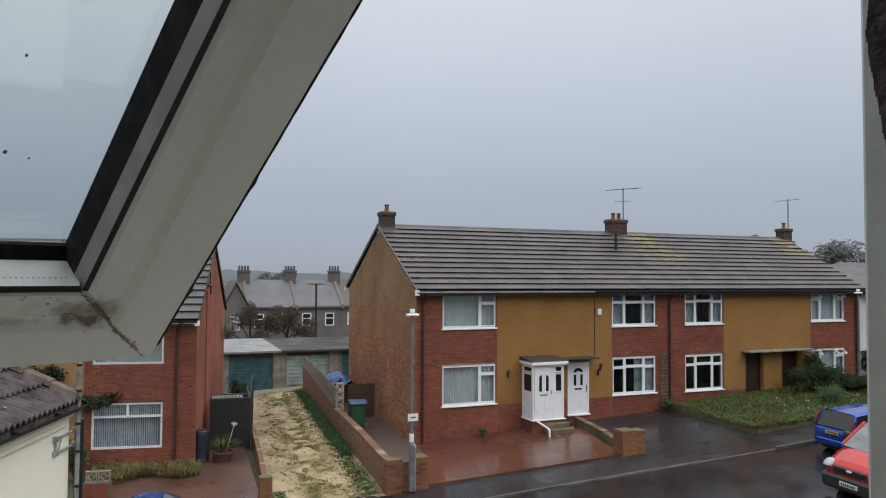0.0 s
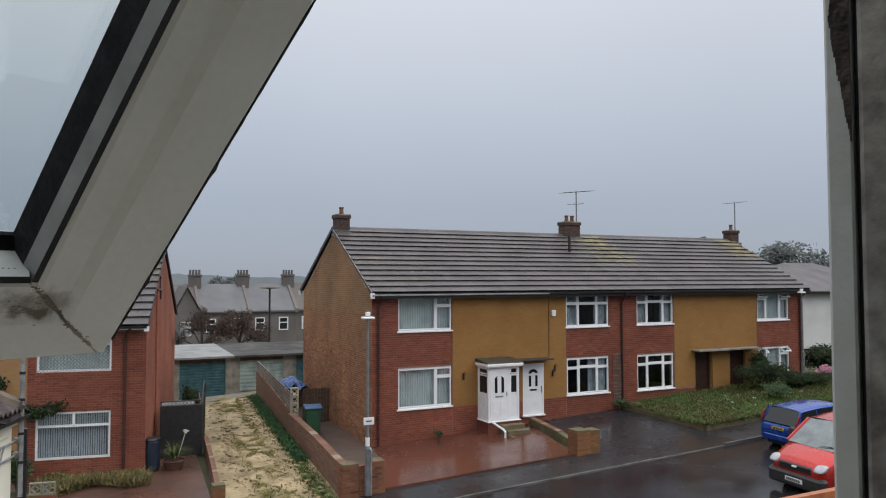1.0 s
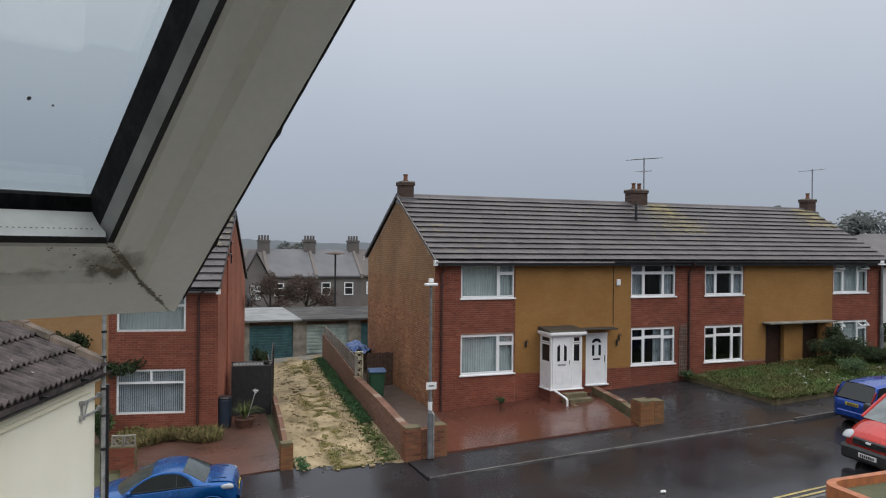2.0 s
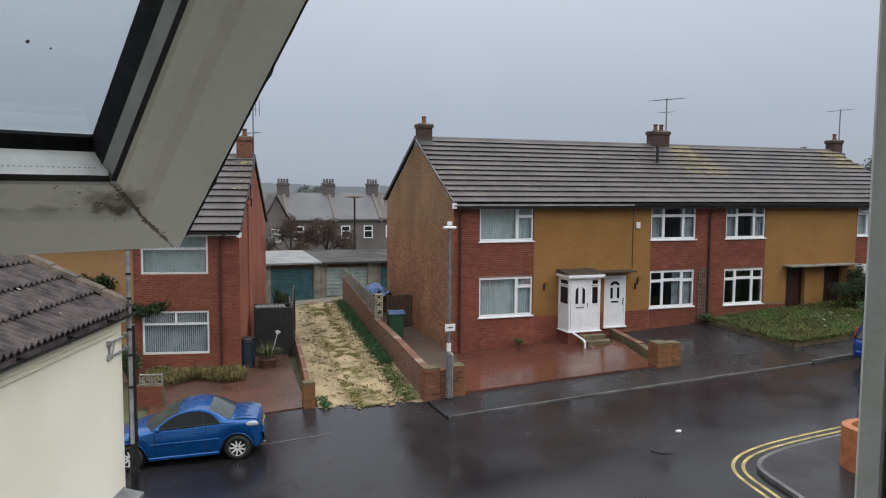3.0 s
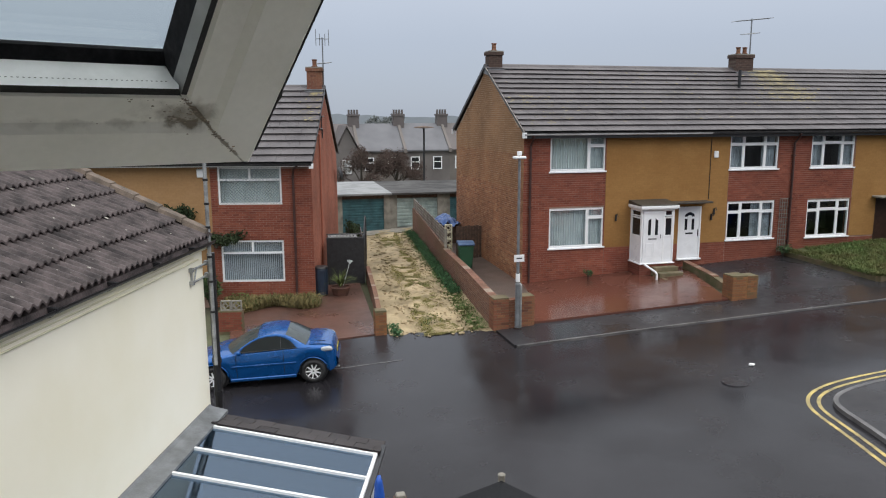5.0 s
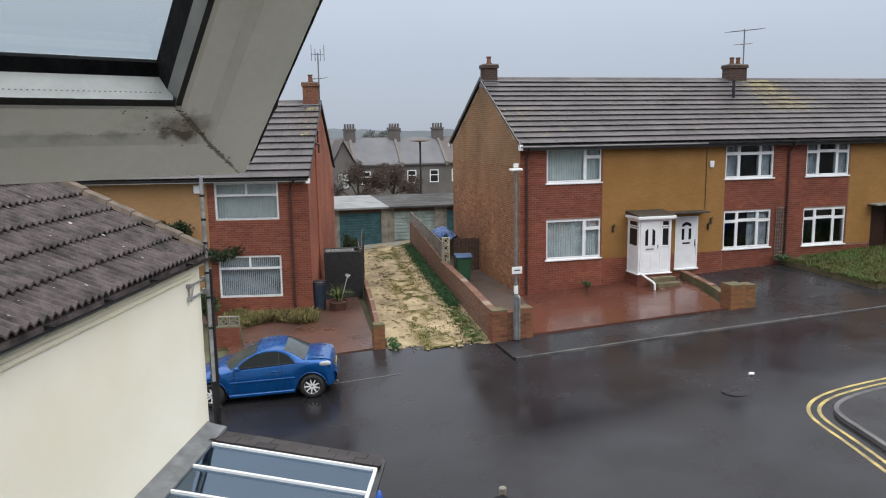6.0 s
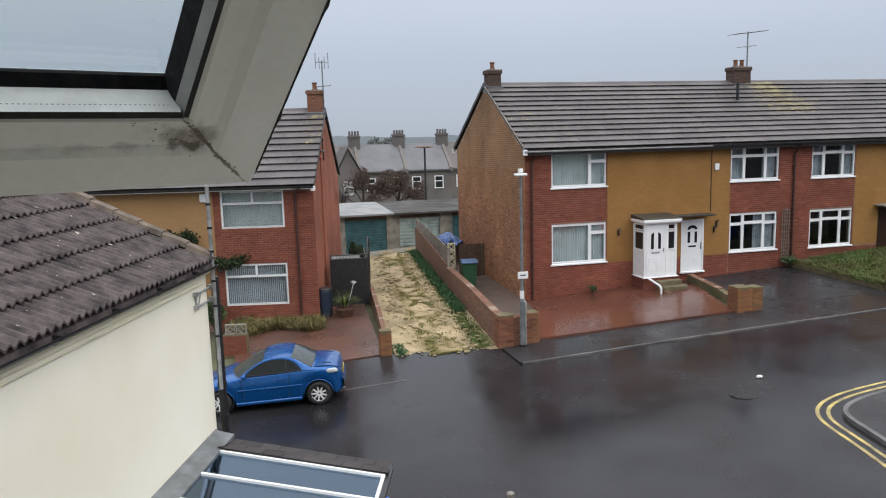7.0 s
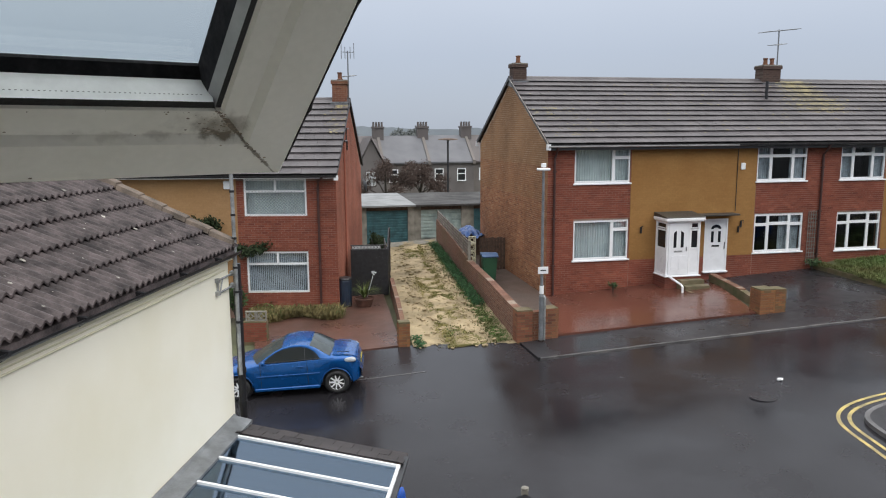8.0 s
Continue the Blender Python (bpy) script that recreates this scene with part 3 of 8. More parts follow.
for (xa, ya), (xb, yb) in zip(kerb_line, kerb_line[1:]):
    k = max(1, round((xb - xa) / 0.92)) if xa < 20 else 12
    for i in range(k):
        p = [(xa + (xb - xa) * q, ya + (yb - ya) * q) for q in ((i + 0.006) / k, (i + 0.994) / k)]
        low = 0.025 if p[0][0] < 9.5 else 0.085
        bm = bmesh.new()
        dj = 0.025 * noise.noise((p[0][0] * 0.8, 5, 0))
        slab(bm, [(p[0][0], p[0][1] - 0.055), (p[1][0], p[1][1] - 0.055), (p[1][0], p[1][1] + 0.025 + dj), (p[0][0], p[0][1] + 0.025 + dj)], low + 0.008, 0.2)
        part("kerb_stone", bm, m_kerb, kerb_thing)
bm = bmesh.new()
slab(bm, [(-1.25, -4.22), (5.05, -4.4), (5.85, -1.2), (5.9, -0.0), (0.0, -0.0), (-0.25, -1.5)], 0.095)
tagged(part("side_passage", (lambda b: (slab(b, [(-1.25, -4.22), (-0.25, -1.5), (0.0, 0.0), (0.0, 9.0), (-1.6, 9.0), (-2.0, -4.0)], 0.095), b)[1])(bmesh.new()), m_passage), "wet grey-brown concrete passage beside the gable", "paving", kind="structure")
tagged(part("front_paving", bm, m_redpave), "wet red paved forecourt mirroring the house", "paving", kind="structure")
bm = bmesh.new()
slab(bm, [(-9.6, -3.25), (-5.55, -3.3), (-5.2, 3.5), (-6.6, 3.5), (-6.9, 1.4), (-9.9, 2.1)], 0.03)
tagged(part("side_path", bm, m_redpath), "wet reddish tarmac forecourt of the neighbouring house", "paving", kind="structure")
bm = bmesh.new()
sheet(bm, -5.25, -1.6, -3.55, 13.3, lambda x, y: G(x, y) + 0.02 + 0.05 * noise.noise((x * 1.5, y * 1.5, 0)), 30, 100)
for v in bm.verts:
    k = (v.co.y + 3.5) / 16.8
    u = (v.co.x + 5.25) / 3.65
    x0, x1 = -5.25 + 1.3 * k, -2.35 + 1.2 * k
    v.co.x = x0 + (x1 - x0) * u
    v.co.y += -0.75 * u * (1 - k)
    v.co.z = G(v.co.x, v.co.y) + 0.02 + 0.045 * noise.noise((v.co.x * 2.5, v.co.y * 2.5, 0)) - 0.05 * (math.exp(-((u - 0.25) / 0.1) ** 2) + math.exp(-((u - 0.72) / 0.1) ** 2))
tagged(part("track", bm, m_gravel, smooth=True), "pale chalky rutted track between the houses", "track", kind="structure")

# pavement corner of the side turning, with its kerb and double yellow lines
BEND = [(60, -10.75), (20, -10.8), (7.5, -10.95), (5.2, -10.98), (4.2, -11.02), (3.5, -11.1), (3.0, -11.23), (2.65, -11.42), (2.45, -11.68), (2.36, -12.0), (2.3, -12.4), (2.22, -12.9), (2.0, -14.0), (1.5, -16.5), (-1.0, -29.0), (-2.0, -39.0)]


def smoothed(line, times=3):
    """Corners cut twice and again into an even bend, the ends kept."""
    for _ in range(times):
        out = [line[0]]
        for (xa, ya), (xb, yb) in zip(line, line[1:]):
            out += [(xa * 0.75 + xb * 0.25, ya * 0.75 + yb * 0.25), (xa * 0.25 + xb * 0.75, ya * 0.25 + yb * 0.75)]
        line = out + [line[-1]]
    return line


def offset_line(line, d):
    """The line shifted to its right-hand side by d."""
    out = []
    for i, p in enumerate(line):
        a, c = Vector(line[max(i - 1, 0)]), Vector(line[min(i + 1, len(line) - 1)])
        t = (c - a).normalized()
        out.append((p[0] + t.y * d, p[1] - t.x * d))
    return out


CORNER = smoothed(BEND, 2)
bm = bmesh.new()
slab(bm, offset_line(CORNER, -0.06) + [(60, -39.0)], 0.085)
tagged(part("pavement", bm, m_pave), "wet asphalt pavement on the street corner", "pavement", kind="structure")
kerb_two = thing("kerb", None, "dark wet kerb round the street corner", "kerb", kind="structure")
ka, kb = offset_line(CORNER, 0.035), offset_line(CORNER, -0.06)
for i in range(len(CORNER) - 1):
    bm = bmesh.new()
    slab(bm, [ka[i], ka[i + 1], kb[i + 1], kb[i]], 0.089, 0.2)
    part("kerb_stone", bm, m_kerb, kerb_two)
for d0, d1 in ((0.26, 0.335), (0.46, 0.535)):
    bm = bmesh.new()
    la, lb = offset_line(CORNER[1:], d0), offset_line(CORNER[1:], d1)
    for i in range(len(la) - 1):
        bm.faces.new([bm.verts.new((x, y, G(x, y) + 0.006)) for x, y in (la[i], la[i + 1], lb[i + 1], lb[i])])
    bmesh.ops.remove_doubles(bm, verts=bm.verts, dist=0.001)
    tagged(part("yellow_line", bm, m_yellow), "worn yellow no-parking line on wet asphalt", "road marking", "double yellow lines")
bm = bmesh.new()
slab(bm, [(-9.9, -5.59), (-5.3, -5.63), (-5.3, -5.585), (-9.9, -5.545)], 0.008, 0.1)
tagged(part("kerb", bm, m_kerb), "pale flush kerb edge across the track's mouth", "kerb", kind="structure")

# ---- houses ----


def window(parent, x0, x1, z0, z1, cols, transoms, y=0.0, open_vents=(), dressing="curtain", sill=True, bar=0.055, lattice=False, plain=False):
    """A uPVC window in a wall along x: cols are the column edges (0 to 1), transoms one height (0: none) a column."""
    win = part("window_frame", bmesh.new(), m_upvc, parent, "white uPVC window frame")
    bm = bmesh.new()
    w, h, yf, yb = x1 - x0, z1 - z0, y + 0.03, y + 0.10
    box(bm, x0, x1, yf, yb, z0, z0 + bar)
    box(bm, x0, x1, yf, yb, z1 - bar, z1)
    edges = [x0 + w * c for c in cols]
    for i, e in enumerate(edges):
        za = z0 + h * transoms[0] if plain and 0 < i < len(edges) - 1 else z0 + bar
        a = e if i == 0 else (e - bar if i == len(edges) - 1 else e - bar / 2)
        box(bm, a, a + bar, yf - 0.004, yb + 0.002, za, z1 - bar)
    panes = []
    for i, t in enumerate(transoms):
        a, b = edges[i] + bar / 2, edges[i + 1] - bar / 2
        if t:
            zt = z0 + h * t
            box(bm, a, b, yf + 0.002, yb - 0.002, zt - bar / 2, zt + bar / 2)
            if plain and i == 0:
                panes.append((edges[0] + bar / 2, edges[-1] - bar / 2, z0 + bar, zt - bar / 2, False))
            elif not plain:
                panes.append((a, b, z0 + bar, zt - bar / 2, False))
            panes.append((a, b, zt + bar / 2, z1 - bar, i in open_vents))
        else:
            panes.append((a, b, z0 + bar, z1 - bar, False))
    bm.to_mesh(win.data)
    bm.free()
    for a, b, c, d, opened in panes:
        bm = bmesh.new()
        k = 0.004 if plain else 0.026
        y0 = yf - 0.012
        box(bm, a - 0.01, b + 0.01, y0, y0 + 0.05, c - 0.01, c + k)
        box(bm, a - 0.01, b + 0.01, y0, y0 + 0.05, d - k, d + 0.01)
        box(bm, a - 0.01, a + k, y0, y0 + 0.05, c + k, d - k)
        box(bm, b - k, b + 0.01, y0, y0 + 0.05, c + k, d - k)
        turn = Matrix.Translation((0, y0, d)) @ Matrix.Rotation(radians(-48), 4, "X") @ Matrix.Translation((0, -y0, -d)) if opened else Matrix()
        bm.transform(turn)
        part("sash", bm, m_upvc, win)
        bm = bmesh.new()
        box(bm, a, b, y0 + 0.02, y0 + 0.03, c, d)
        bm.transform(turn)
        g = part("pane", bm, m_glass, win)
        g.visible_shadow = False
    if lattice:
        bm = bmesh.new()
        for q in range(int((x1 - x0 + z1 - z0) / 0.11)):
            for sgn in (1, -1):
                s = q * 0.11
                pts = []
                for tt in np.linspace(0, 1, 2):
                    pts.append(tt)
                xa, za = (x0 + min(s, w), z0 + max(0, s - w))
                xb, zb = (x0 + max(0, s - h), z0 + min(s, h))
                if sgn < 0:
                    xa, xb = x0 + x1 - xa, x0 + x1 - xb
                if abs(xa - xb) > 0.05:
                    tube(bm, [(xa, yf + 0.0, za), (xb, yf + 0.0, zb)], 0.004, 4)
        part("lead_lattice", bm, m_lead, win)
    if sill:
        bm = bmesh.new()
        box(bm, x0 - 0.05, x1 + 0.05, y - 0.06, y + 0.05, z0 - 0.05, z0 + 0.004, 0.008)
        part("sill", bm, m_upvc, parent, "white window sill")
    bm = bmesh.new()
    if dressing == "curtain":
        spans = [(x0 + 0.03, x1 - 0.03)]
    elif dressing == "sides":
        spans = [(x0 + 0.04, x0 + 0.3 * w), (x1 - 0.3 * w, x1 - 0.04)]
    elif dressing == "one":
        spans = [(x0 + 0.55 * w, x1 - 0.04)]
    else:
        spans = []
    if dressing == "blind":
        slats = bmesh.new()
        for i in range(int((w - 0.1) / 0.066)):
            xa = x0 + 0.06 + 0.066 * i
            q = [slats.verts.new(p) for p in ((xa, y + 0.16, z0 + 0.03), (xa + 0.044, y + 0.185, z0 + 0.03), (xa + 0.044, y + 0.185, z1 - 0.03), (xa, y + 0.16, z1 - 0.03))]
            slats.faces.new(q)
        tagged(part("vertical_blind", slats, m_blind, parent, "grey vertical slat blind"), kind="stuff")
    for a, b in spans:
        n_ = max(8, int((b - a) / 0.018))
        row = [(a + (b - a) * i / n_, y + 0.17 + 0.018 * math.sin(i * 1.25) + 0.012 * noise.noise((i * 0.21, x0, z0))) for i in range(n_ + 1)]
        lo, hi = [bm.verts.new((p, q, z0 + 0.02)) for p, q in row], [bm.verts.new((p, q, z1)) for p, q in row]
        for i in range(n_):
            bm.faces.new((lo[i], lo[i + 1], hi[i + 1], hi[i]))
    if spans:
        part("curtain", bm, m_curtain if dressing == "curtain" else m_drape, parent, "pleated net curtain" if dressing == "curtain" else "drawn-back grey curtain", smooth=True)
    else:
        bm.free()


def front_wall(parent, xs, zs, holes, zones, thick=0.25):
    """A pierced wall along x with its face at y = 0: zones(x, z) names the surface of each stretch."""
    found = {}
    xs, zs = sorted(set(xs)), sorted(set(zs))
    for xa, xb in zip(xs, xs[1:]):
        for za, zb in zip(zs, zs[1:]):
            cx, cz = (xa + xb) / 2, (za + zb) / 2
            if any(h[0] < cx < h[1] and h[2] < cz < h[3] for h in holes):
                continue
            m_, proud = zones(cx, cz)
            key = (m_, m_ is m_ochre and cx > 10)
            if key not in found:
                found[key] = bmesh.new()
            box(found[key], xa, xb, -proud, thick, za, zb)
    for (m_, _), bm in found.items():
        bmesh.ops.remove_doubles(bm, verts=bm.verts, dist=0.0002)
        twins = {}
        for f in bm.faces:
            twins.setdefault(frozenset(v.index for v in f.verts), []).append(f)
        bmesh.ops.delete(bm, geom=[f for fs in twins.values() if len(fs) > 1 for f in fs], context="FACES")
        part("wall", bm, m_, parent, "ochre-painted brick wall panel" if m_ in (m_ochre, m_ochre_lifted) else "red-brown brick wall")


def tile_roof(parent, x0, x1, y_eave, z_eave, y_ridge, z_ridge, courses, bend=0.0, lichen=()):
    """One slope of a tiled roof, course over course, each with its thick lower edge."""
    L = math.hypot(y_ridge - y_eave, z_ridge - z_eave)
    dy, dz = (y_ridge - y_eave) / L, (z_ridge - z_eave) / L
    ny, nz = -dz * (1 if dy > 0 else -1), abs(dy)
    for c in range(courses):
        a, b = L * c / courses, L * (c + 1) / courses + 0.06
        t0, t1 = 0.088, 0.024
        n_ = max(1, int((x1 - x0) / 0.33))
        bm = bmesh.new()
        off = 0.165 if c % 2 else 0.0
        cuts = [x0] + [x0 + off + 0.33 * i for i in range(1, n_)] + [x1]
        for xa, xb in zip(cuts, cuts[1:]):
            j = 0.008 * noise.noise((xa * 3.1, c * 1.7, 2.0))
            pts = [(y_eave + dy * q + ny * t, z_eave + dz * q + nz * t) for q, t in ((a, t0 + j), (b, t1 + 0.004), (b, t1 - 0.016), (a, t0 - 0.022 + j))]
            prism(bm, pts, "x", xa + 0.003, xb - 0.003)
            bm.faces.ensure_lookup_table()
            # front edge gets the painted shadow tone
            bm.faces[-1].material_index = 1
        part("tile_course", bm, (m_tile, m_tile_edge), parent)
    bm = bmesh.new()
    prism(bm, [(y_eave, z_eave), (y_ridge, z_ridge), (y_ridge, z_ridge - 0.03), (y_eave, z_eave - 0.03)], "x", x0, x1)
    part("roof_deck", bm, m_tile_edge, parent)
    bm = bmesh.new()
    rng = random.Random(int(x0 * 10) + 5)
    for cx, cw, top, depth, count in lichen:
        for _ in range(count):
            s = depth * rng.random() ** 1.4
            k = top * L - s
            x = cx + rng.gauss(0, cw * (0.4 + s / depth * 0.6))
            if not (x0 < x < x1 and 0 < k < L):
                continue
            r = 0.02 + 0.05 * rng.random() ** 2
            c = int(k / L * courses)
            f = k / L * courses - c
            t = 0.091 + (0.03 - 0.091) * f
            p = Vector((x, y_eave + dy * k + ny * t, z_eave + dz * k + nz * t))
            vs = [bm.verts.new(p + Vector((r * math.cos(q) * (0.7 + 0.6 * rng.random()), dy * r * 0.7 * math.sin(q), dz * r * 0.7 * math.sin(q))) + Vector((0, ny, nz)) * 0.003) for q in (6.283 * i / 7 for i in range(7))]
            bm.faces.new(vs)
    if lichen:
        tagged(part("lichen", bm, m_lichen, parent, "yellow-grey lichen patches on the tiles"), kind="stuff")
    else:
        bm.free()


def chimney(parent, x, y, z0, z1, wx=0.6, wy=0.6, pots=1, material=None, cap=True, name="chimney"):
    bm = bmesh.new()
    box(bm, x - wx / 2, x + wx / 2, y - wy / 2, y + wy / 2, z0, z1 - 0.16)
    box(bm, x - wx / 2 - 0.04, x + wx / 2 + 0.04, y - wy / 2 - 0.04, y + wy / 2 + 0.04, z1 - 0.16, z1 - 0.04)
    ch = part(name, bm, material or m_brick, parent, "short brick chimney stack")
    bm = bmesh.new()
    box(bm, x - wx / 2 - 0.03, x + wx / 2 + 0.03, y - wy / 2 - 0.03, y + wy / 2 + 0.03, z1 - 0.04, z1)
    part("cap", bm, m_concrete, ch)
    bm = bmesh.new()
    box(bm, x - wx / 2 - 0.07, x + wx / 2 + 0.07, y - wy / 2 - 0.12, y + wy / 2 + 0.08, z0 + 0.0, z0 + 0.25)
    for v in bm.verts:
        if v.co.y < y:
            v.co.z -= 0.12
    part("flashing", bm, m_lead, ch, "pale lead flashing")
    for i in range(pots):
        bm = bmesh.new()
        px = x + (i - (pots - 1) / 2) * 0.3
        lathe(bm, [(0.11, 0), (0.12, 0.04), (0.085, 0.06), (0.08, 0.24), (0.1, 0.25), (0.1, 0.29)], 12, (px, y, z1))
        part("pot", bm, m_garden_brick, ch, "clay chimney pot")
    return ch


def aerial(x, y, z0, z1, turn, booms=((0, 1.0, 9),), label="television aerial on a thin mast on the chimney"):
    t = thing("television_aerial", Matrix.Translation((x, y, z0)), label, "aerial", "rooftop aerials")
    bm = bmesh.new()
    tube(bm, [(0, 0, 0), (0, 0, z1 - z0)], 0.028, 6)
    part("mast", bm, m_alu, t)
    for k, (dz, ln, n_) in enumerate(booms):
        d = Vector((math.cos(turn + k * 0.5), math.sin(turn + k * 0.5), 0.12))
        s = Vector((-d.y, d.x, 0))
        bm = bmesh.new()
        c = Vector((0, 0, z1 - z0 - dz))
        tube(bm, [c - d * ln * 0.45, c + d * ln * 0.55], 0.022, 5)
        for i in range(n_):
            p = c - d * ln * 0.45 + d * ln * i / (n_ - 1)
            h = 0.22 if i else 0.3
            tube(bm, [p - s * h + Vector((0, 0, 0.0)), p + s * h], 0.013, 4)
        part("boom", bm, m_alu, t)
    return t


m_chimney = brick_mat("sooty_chimney_brick", (0.078, 0.048, 0.039), (0.055, 0.036, 0.031), (0.10, 0.075, 0.06))
# terrace of four dwellings
EAVE_Z, RIDGE_Y, RIDGE_Z, DEEP, LONG = 4.93, 4.2, 7.38, 8.6, 21.1
terrace = thing("terraced_house", None, "long two-storey brick terrace with ochre panels and grey tiled roof", "house")
wins = [
    (0.95, 2.99, 3.60, 4.80, (0, 0.70, 1), (0, 0.72), (), "curtain"), (0.95, 2.99, 0.95, 2.34, (0, 0.70, 1), (0, 0.75), (), "curtain"),
    (7.90, 9.93, 3.55, 4.80, (0, 0.28, 0.72, 1), (0.72, 0.72, 0.72), (), "sides"), (7.92, 9.92, 0.96, 2.37, (0, 0.28, 0.72, 1), (0.72, 0.74, 0.72), (), "one"),
    (11.35, 13.27, 3.55, 4.80, (0, 0.28, 0.72, 1), (0.72, 0.74, 0.72), (), "sides"), (11.35, 13.26, 0.92, 2.34, (0, 0.28, 0.72, 1), (0.72, 0.74, 0.72), (), ""),
    (18.16, 20.16, 3.55, 4.80, (0, 0.28, 0.72, 1), (0.76, 0, 0.76), (0, 2), "curtain"), (18.16, 20.15, 1.0, 2.36, (0, 0.28, 0.72, 1), (0.76, 0, 0.76), (0, 2), "curtain"),
]
door_holes = [(4.08, 5.24, 0.40, 2.30), (5.93, 6.85, 0.36, 2.25), (14.45, 15.36, 0.5, 2.34), (16.42, 17.37, 0.5, 2.34)]
holes = [w[:4] for w in wins] + door_holes
xs = [0.0, LONG, 3.03, 7.88, 10.6, 13.32, 18.1] + [v for h in holes for v in h[:2]]
zs = [-0.9, EAVE_Z, 0.90] + [v for h in holes for v in h[2:4]]
front_wall(terrace, xs, zs, holes, lambda x, z: (m_ochre, 0.012) if z > 0.90 and (3.03 < x < 7.88 or 13.32 < x < 18.1) else (m_mortar_red, 0.0))
for w in wins:
    window(terrace, w[0], w[1], w[2], w[3], w[4], w[5], 0.0, w[6], w[7])
bm = bmesh.new()
box(bm, 0.0, 0.25, 0.25, DEEP, -0.9, 4.55)
part("wall", bm, m_mortar, terrace, "brown-red brick gable wall")
bm = bmesh.new()
prism(bm, [(0.0, 4.55), (DEEP, 4.55), (DEEP, EAVE_Z), (RIDGE_Y, RIDGE_Z - 0.08), (0.0, EAVE_Z)], "x", 0.0, 0.25)
part("gable", bm, m_mortar, terrace, "brown brick gable")
bm = bmesh.new()
prism(bm, [(0.25, -0.9), (DEEP, -0.9), (DEEP, EAVE_Z), (RIDGE_Y, RIDGE_Z - 0.08), (0.25, EAVE_Z)], "x", LONG - 0.25, LONG)
part("wall", bm, m_brick_g, terrace)
bm = bmesh.new()
box(bm, 0.25, LONG - 0.25, DEEP - 0.25, DEEP, -0.9, EAVE_Z)
part("wall", bm, m_brick, terrace)
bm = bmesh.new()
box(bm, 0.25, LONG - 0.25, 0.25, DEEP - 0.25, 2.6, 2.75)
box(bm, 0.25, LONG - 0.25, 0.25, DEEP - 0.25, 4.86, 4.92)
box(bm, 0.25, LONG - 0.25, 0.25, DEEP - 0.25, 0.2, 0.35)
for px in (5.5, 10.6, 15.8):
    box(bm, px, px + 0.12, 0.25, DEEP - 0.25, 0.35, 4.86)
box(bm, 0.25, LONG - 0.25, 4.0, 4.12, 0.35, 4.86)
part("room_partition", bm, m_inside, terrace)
tile_roof(terrace, -0.1, LONG + 0.1, -0.32, EAVE_Z - 0.02, RIDGE_Y, RIDGE_Z, 13, lichen=((12.0, 0.75, 0.99, 2.9, 2600), (LONG - 0.4, 0.9, 0.98, 2.0, 2600), (6, 5, 0.9, 4.2, 260), (1.0, 1.0, 0.5, 2.2, 120)))
tile_roof(terrace, -0.1, LONG + 0.1, DEEP + 0.3, EAVE_Z - 0.02, RIDGE_Y, RIDGE_Z, 3)
bm = bmesh.new()
for i in range(int((LONG + 0.2) / 0.45)):
    xa = -0.1 + i * 0.45
    prism(bm, [(RIDGE_Y - 0.13, RIDGE_Z - 0.02), (RIDGE_Y - 0.08, RIDGE_Z + 0.055), (RIDGE_Y, RIDGE_Z + 0.085), (RIDGE_Y + 0.08, RIDGE_Z + 0.055), (RIDGE_Y + 0.13, RIDGE_Z - 0.02)], "x", xa, xa + 0.444)
part("ridge_tiles", bm, m_tile, terrace)
for xa in (-0.11, LONG + 0.06):
    bm = bmesh.new()
    prism(bm, [(-0.32, EAVE_Z - 0.1), (-0.32, EAVE_Z + 0.03), (RIDGE_Y, RIDGE_Z + 0.06), (DEEP + 0.3, EAVE_Z + 0.03), (DEEP + 0.3, EAVE_Z - 0.1), (RIDGE_Y, RIDGE_Z - 0.07)], "x", xa, xa + 0.05)
    part("verge", bm, m_black, terrace, "dark verge board")
bm = bmesh.new()
prism(bm, [(-0.33, EAVE_Z + 0.012), (-0.33, EAVE_Z + 0.034), (RIDGE_Y - 0.25, RIDGE_Z - 0.072), (RIDGE_Y - 0.25, RIDGE_Z - 0.094)], "x", -0.128, -0.108)
part("verge_mortar", bm, m_verge_line, terrace, "pale mortar line along the verge")
bm = bmesh.new()
box(bm, -0.13, LONG + 0.1, -0.30, -0.27, EAVE_Z - 0.2, EAVE_Z - 0.03)
box(bm, -0.1, LONG + 0.1, -0.27, 0.0, EAVE_Z - 0.16, EAVE_Z - 0.13)
part("fascia", bm, m_black, terrace)
bm = bmesh.new()
box(bm, -0.14, -0.02, -0.33, -0.20, EAVE_Z - 0.19, EAVE_Z + 0.0)
box(bm, -0.14, -0.02, DEEP + 0.2, DEEP + 0.33, EAVE_Z - 0.19, EAVE_Z + 0.0)
part("verge_end", bm, m_upvc, terrace, "white boxed eaves end")
for xa, xb, m_ in ((-0.1, 6.9, m_old_gutter), (6.9, LONG + 0.1, m_black)):
    bm = bmesh.new()
    prism(bm, [(-0.385, EAVE_Z - 0.045), (-0.38, EAVE_Z - 0.085), (-0.35, EAVE_Z - 0.105), (-0.32, EAVE_Z - 0.085), (-0.305, EAVE_Z - 0.045)], "x", xa, xb)
    part("gutter", bm, m_, terrace, "weathered white gutter" if m_ is m_old_gutter else "black gutter")
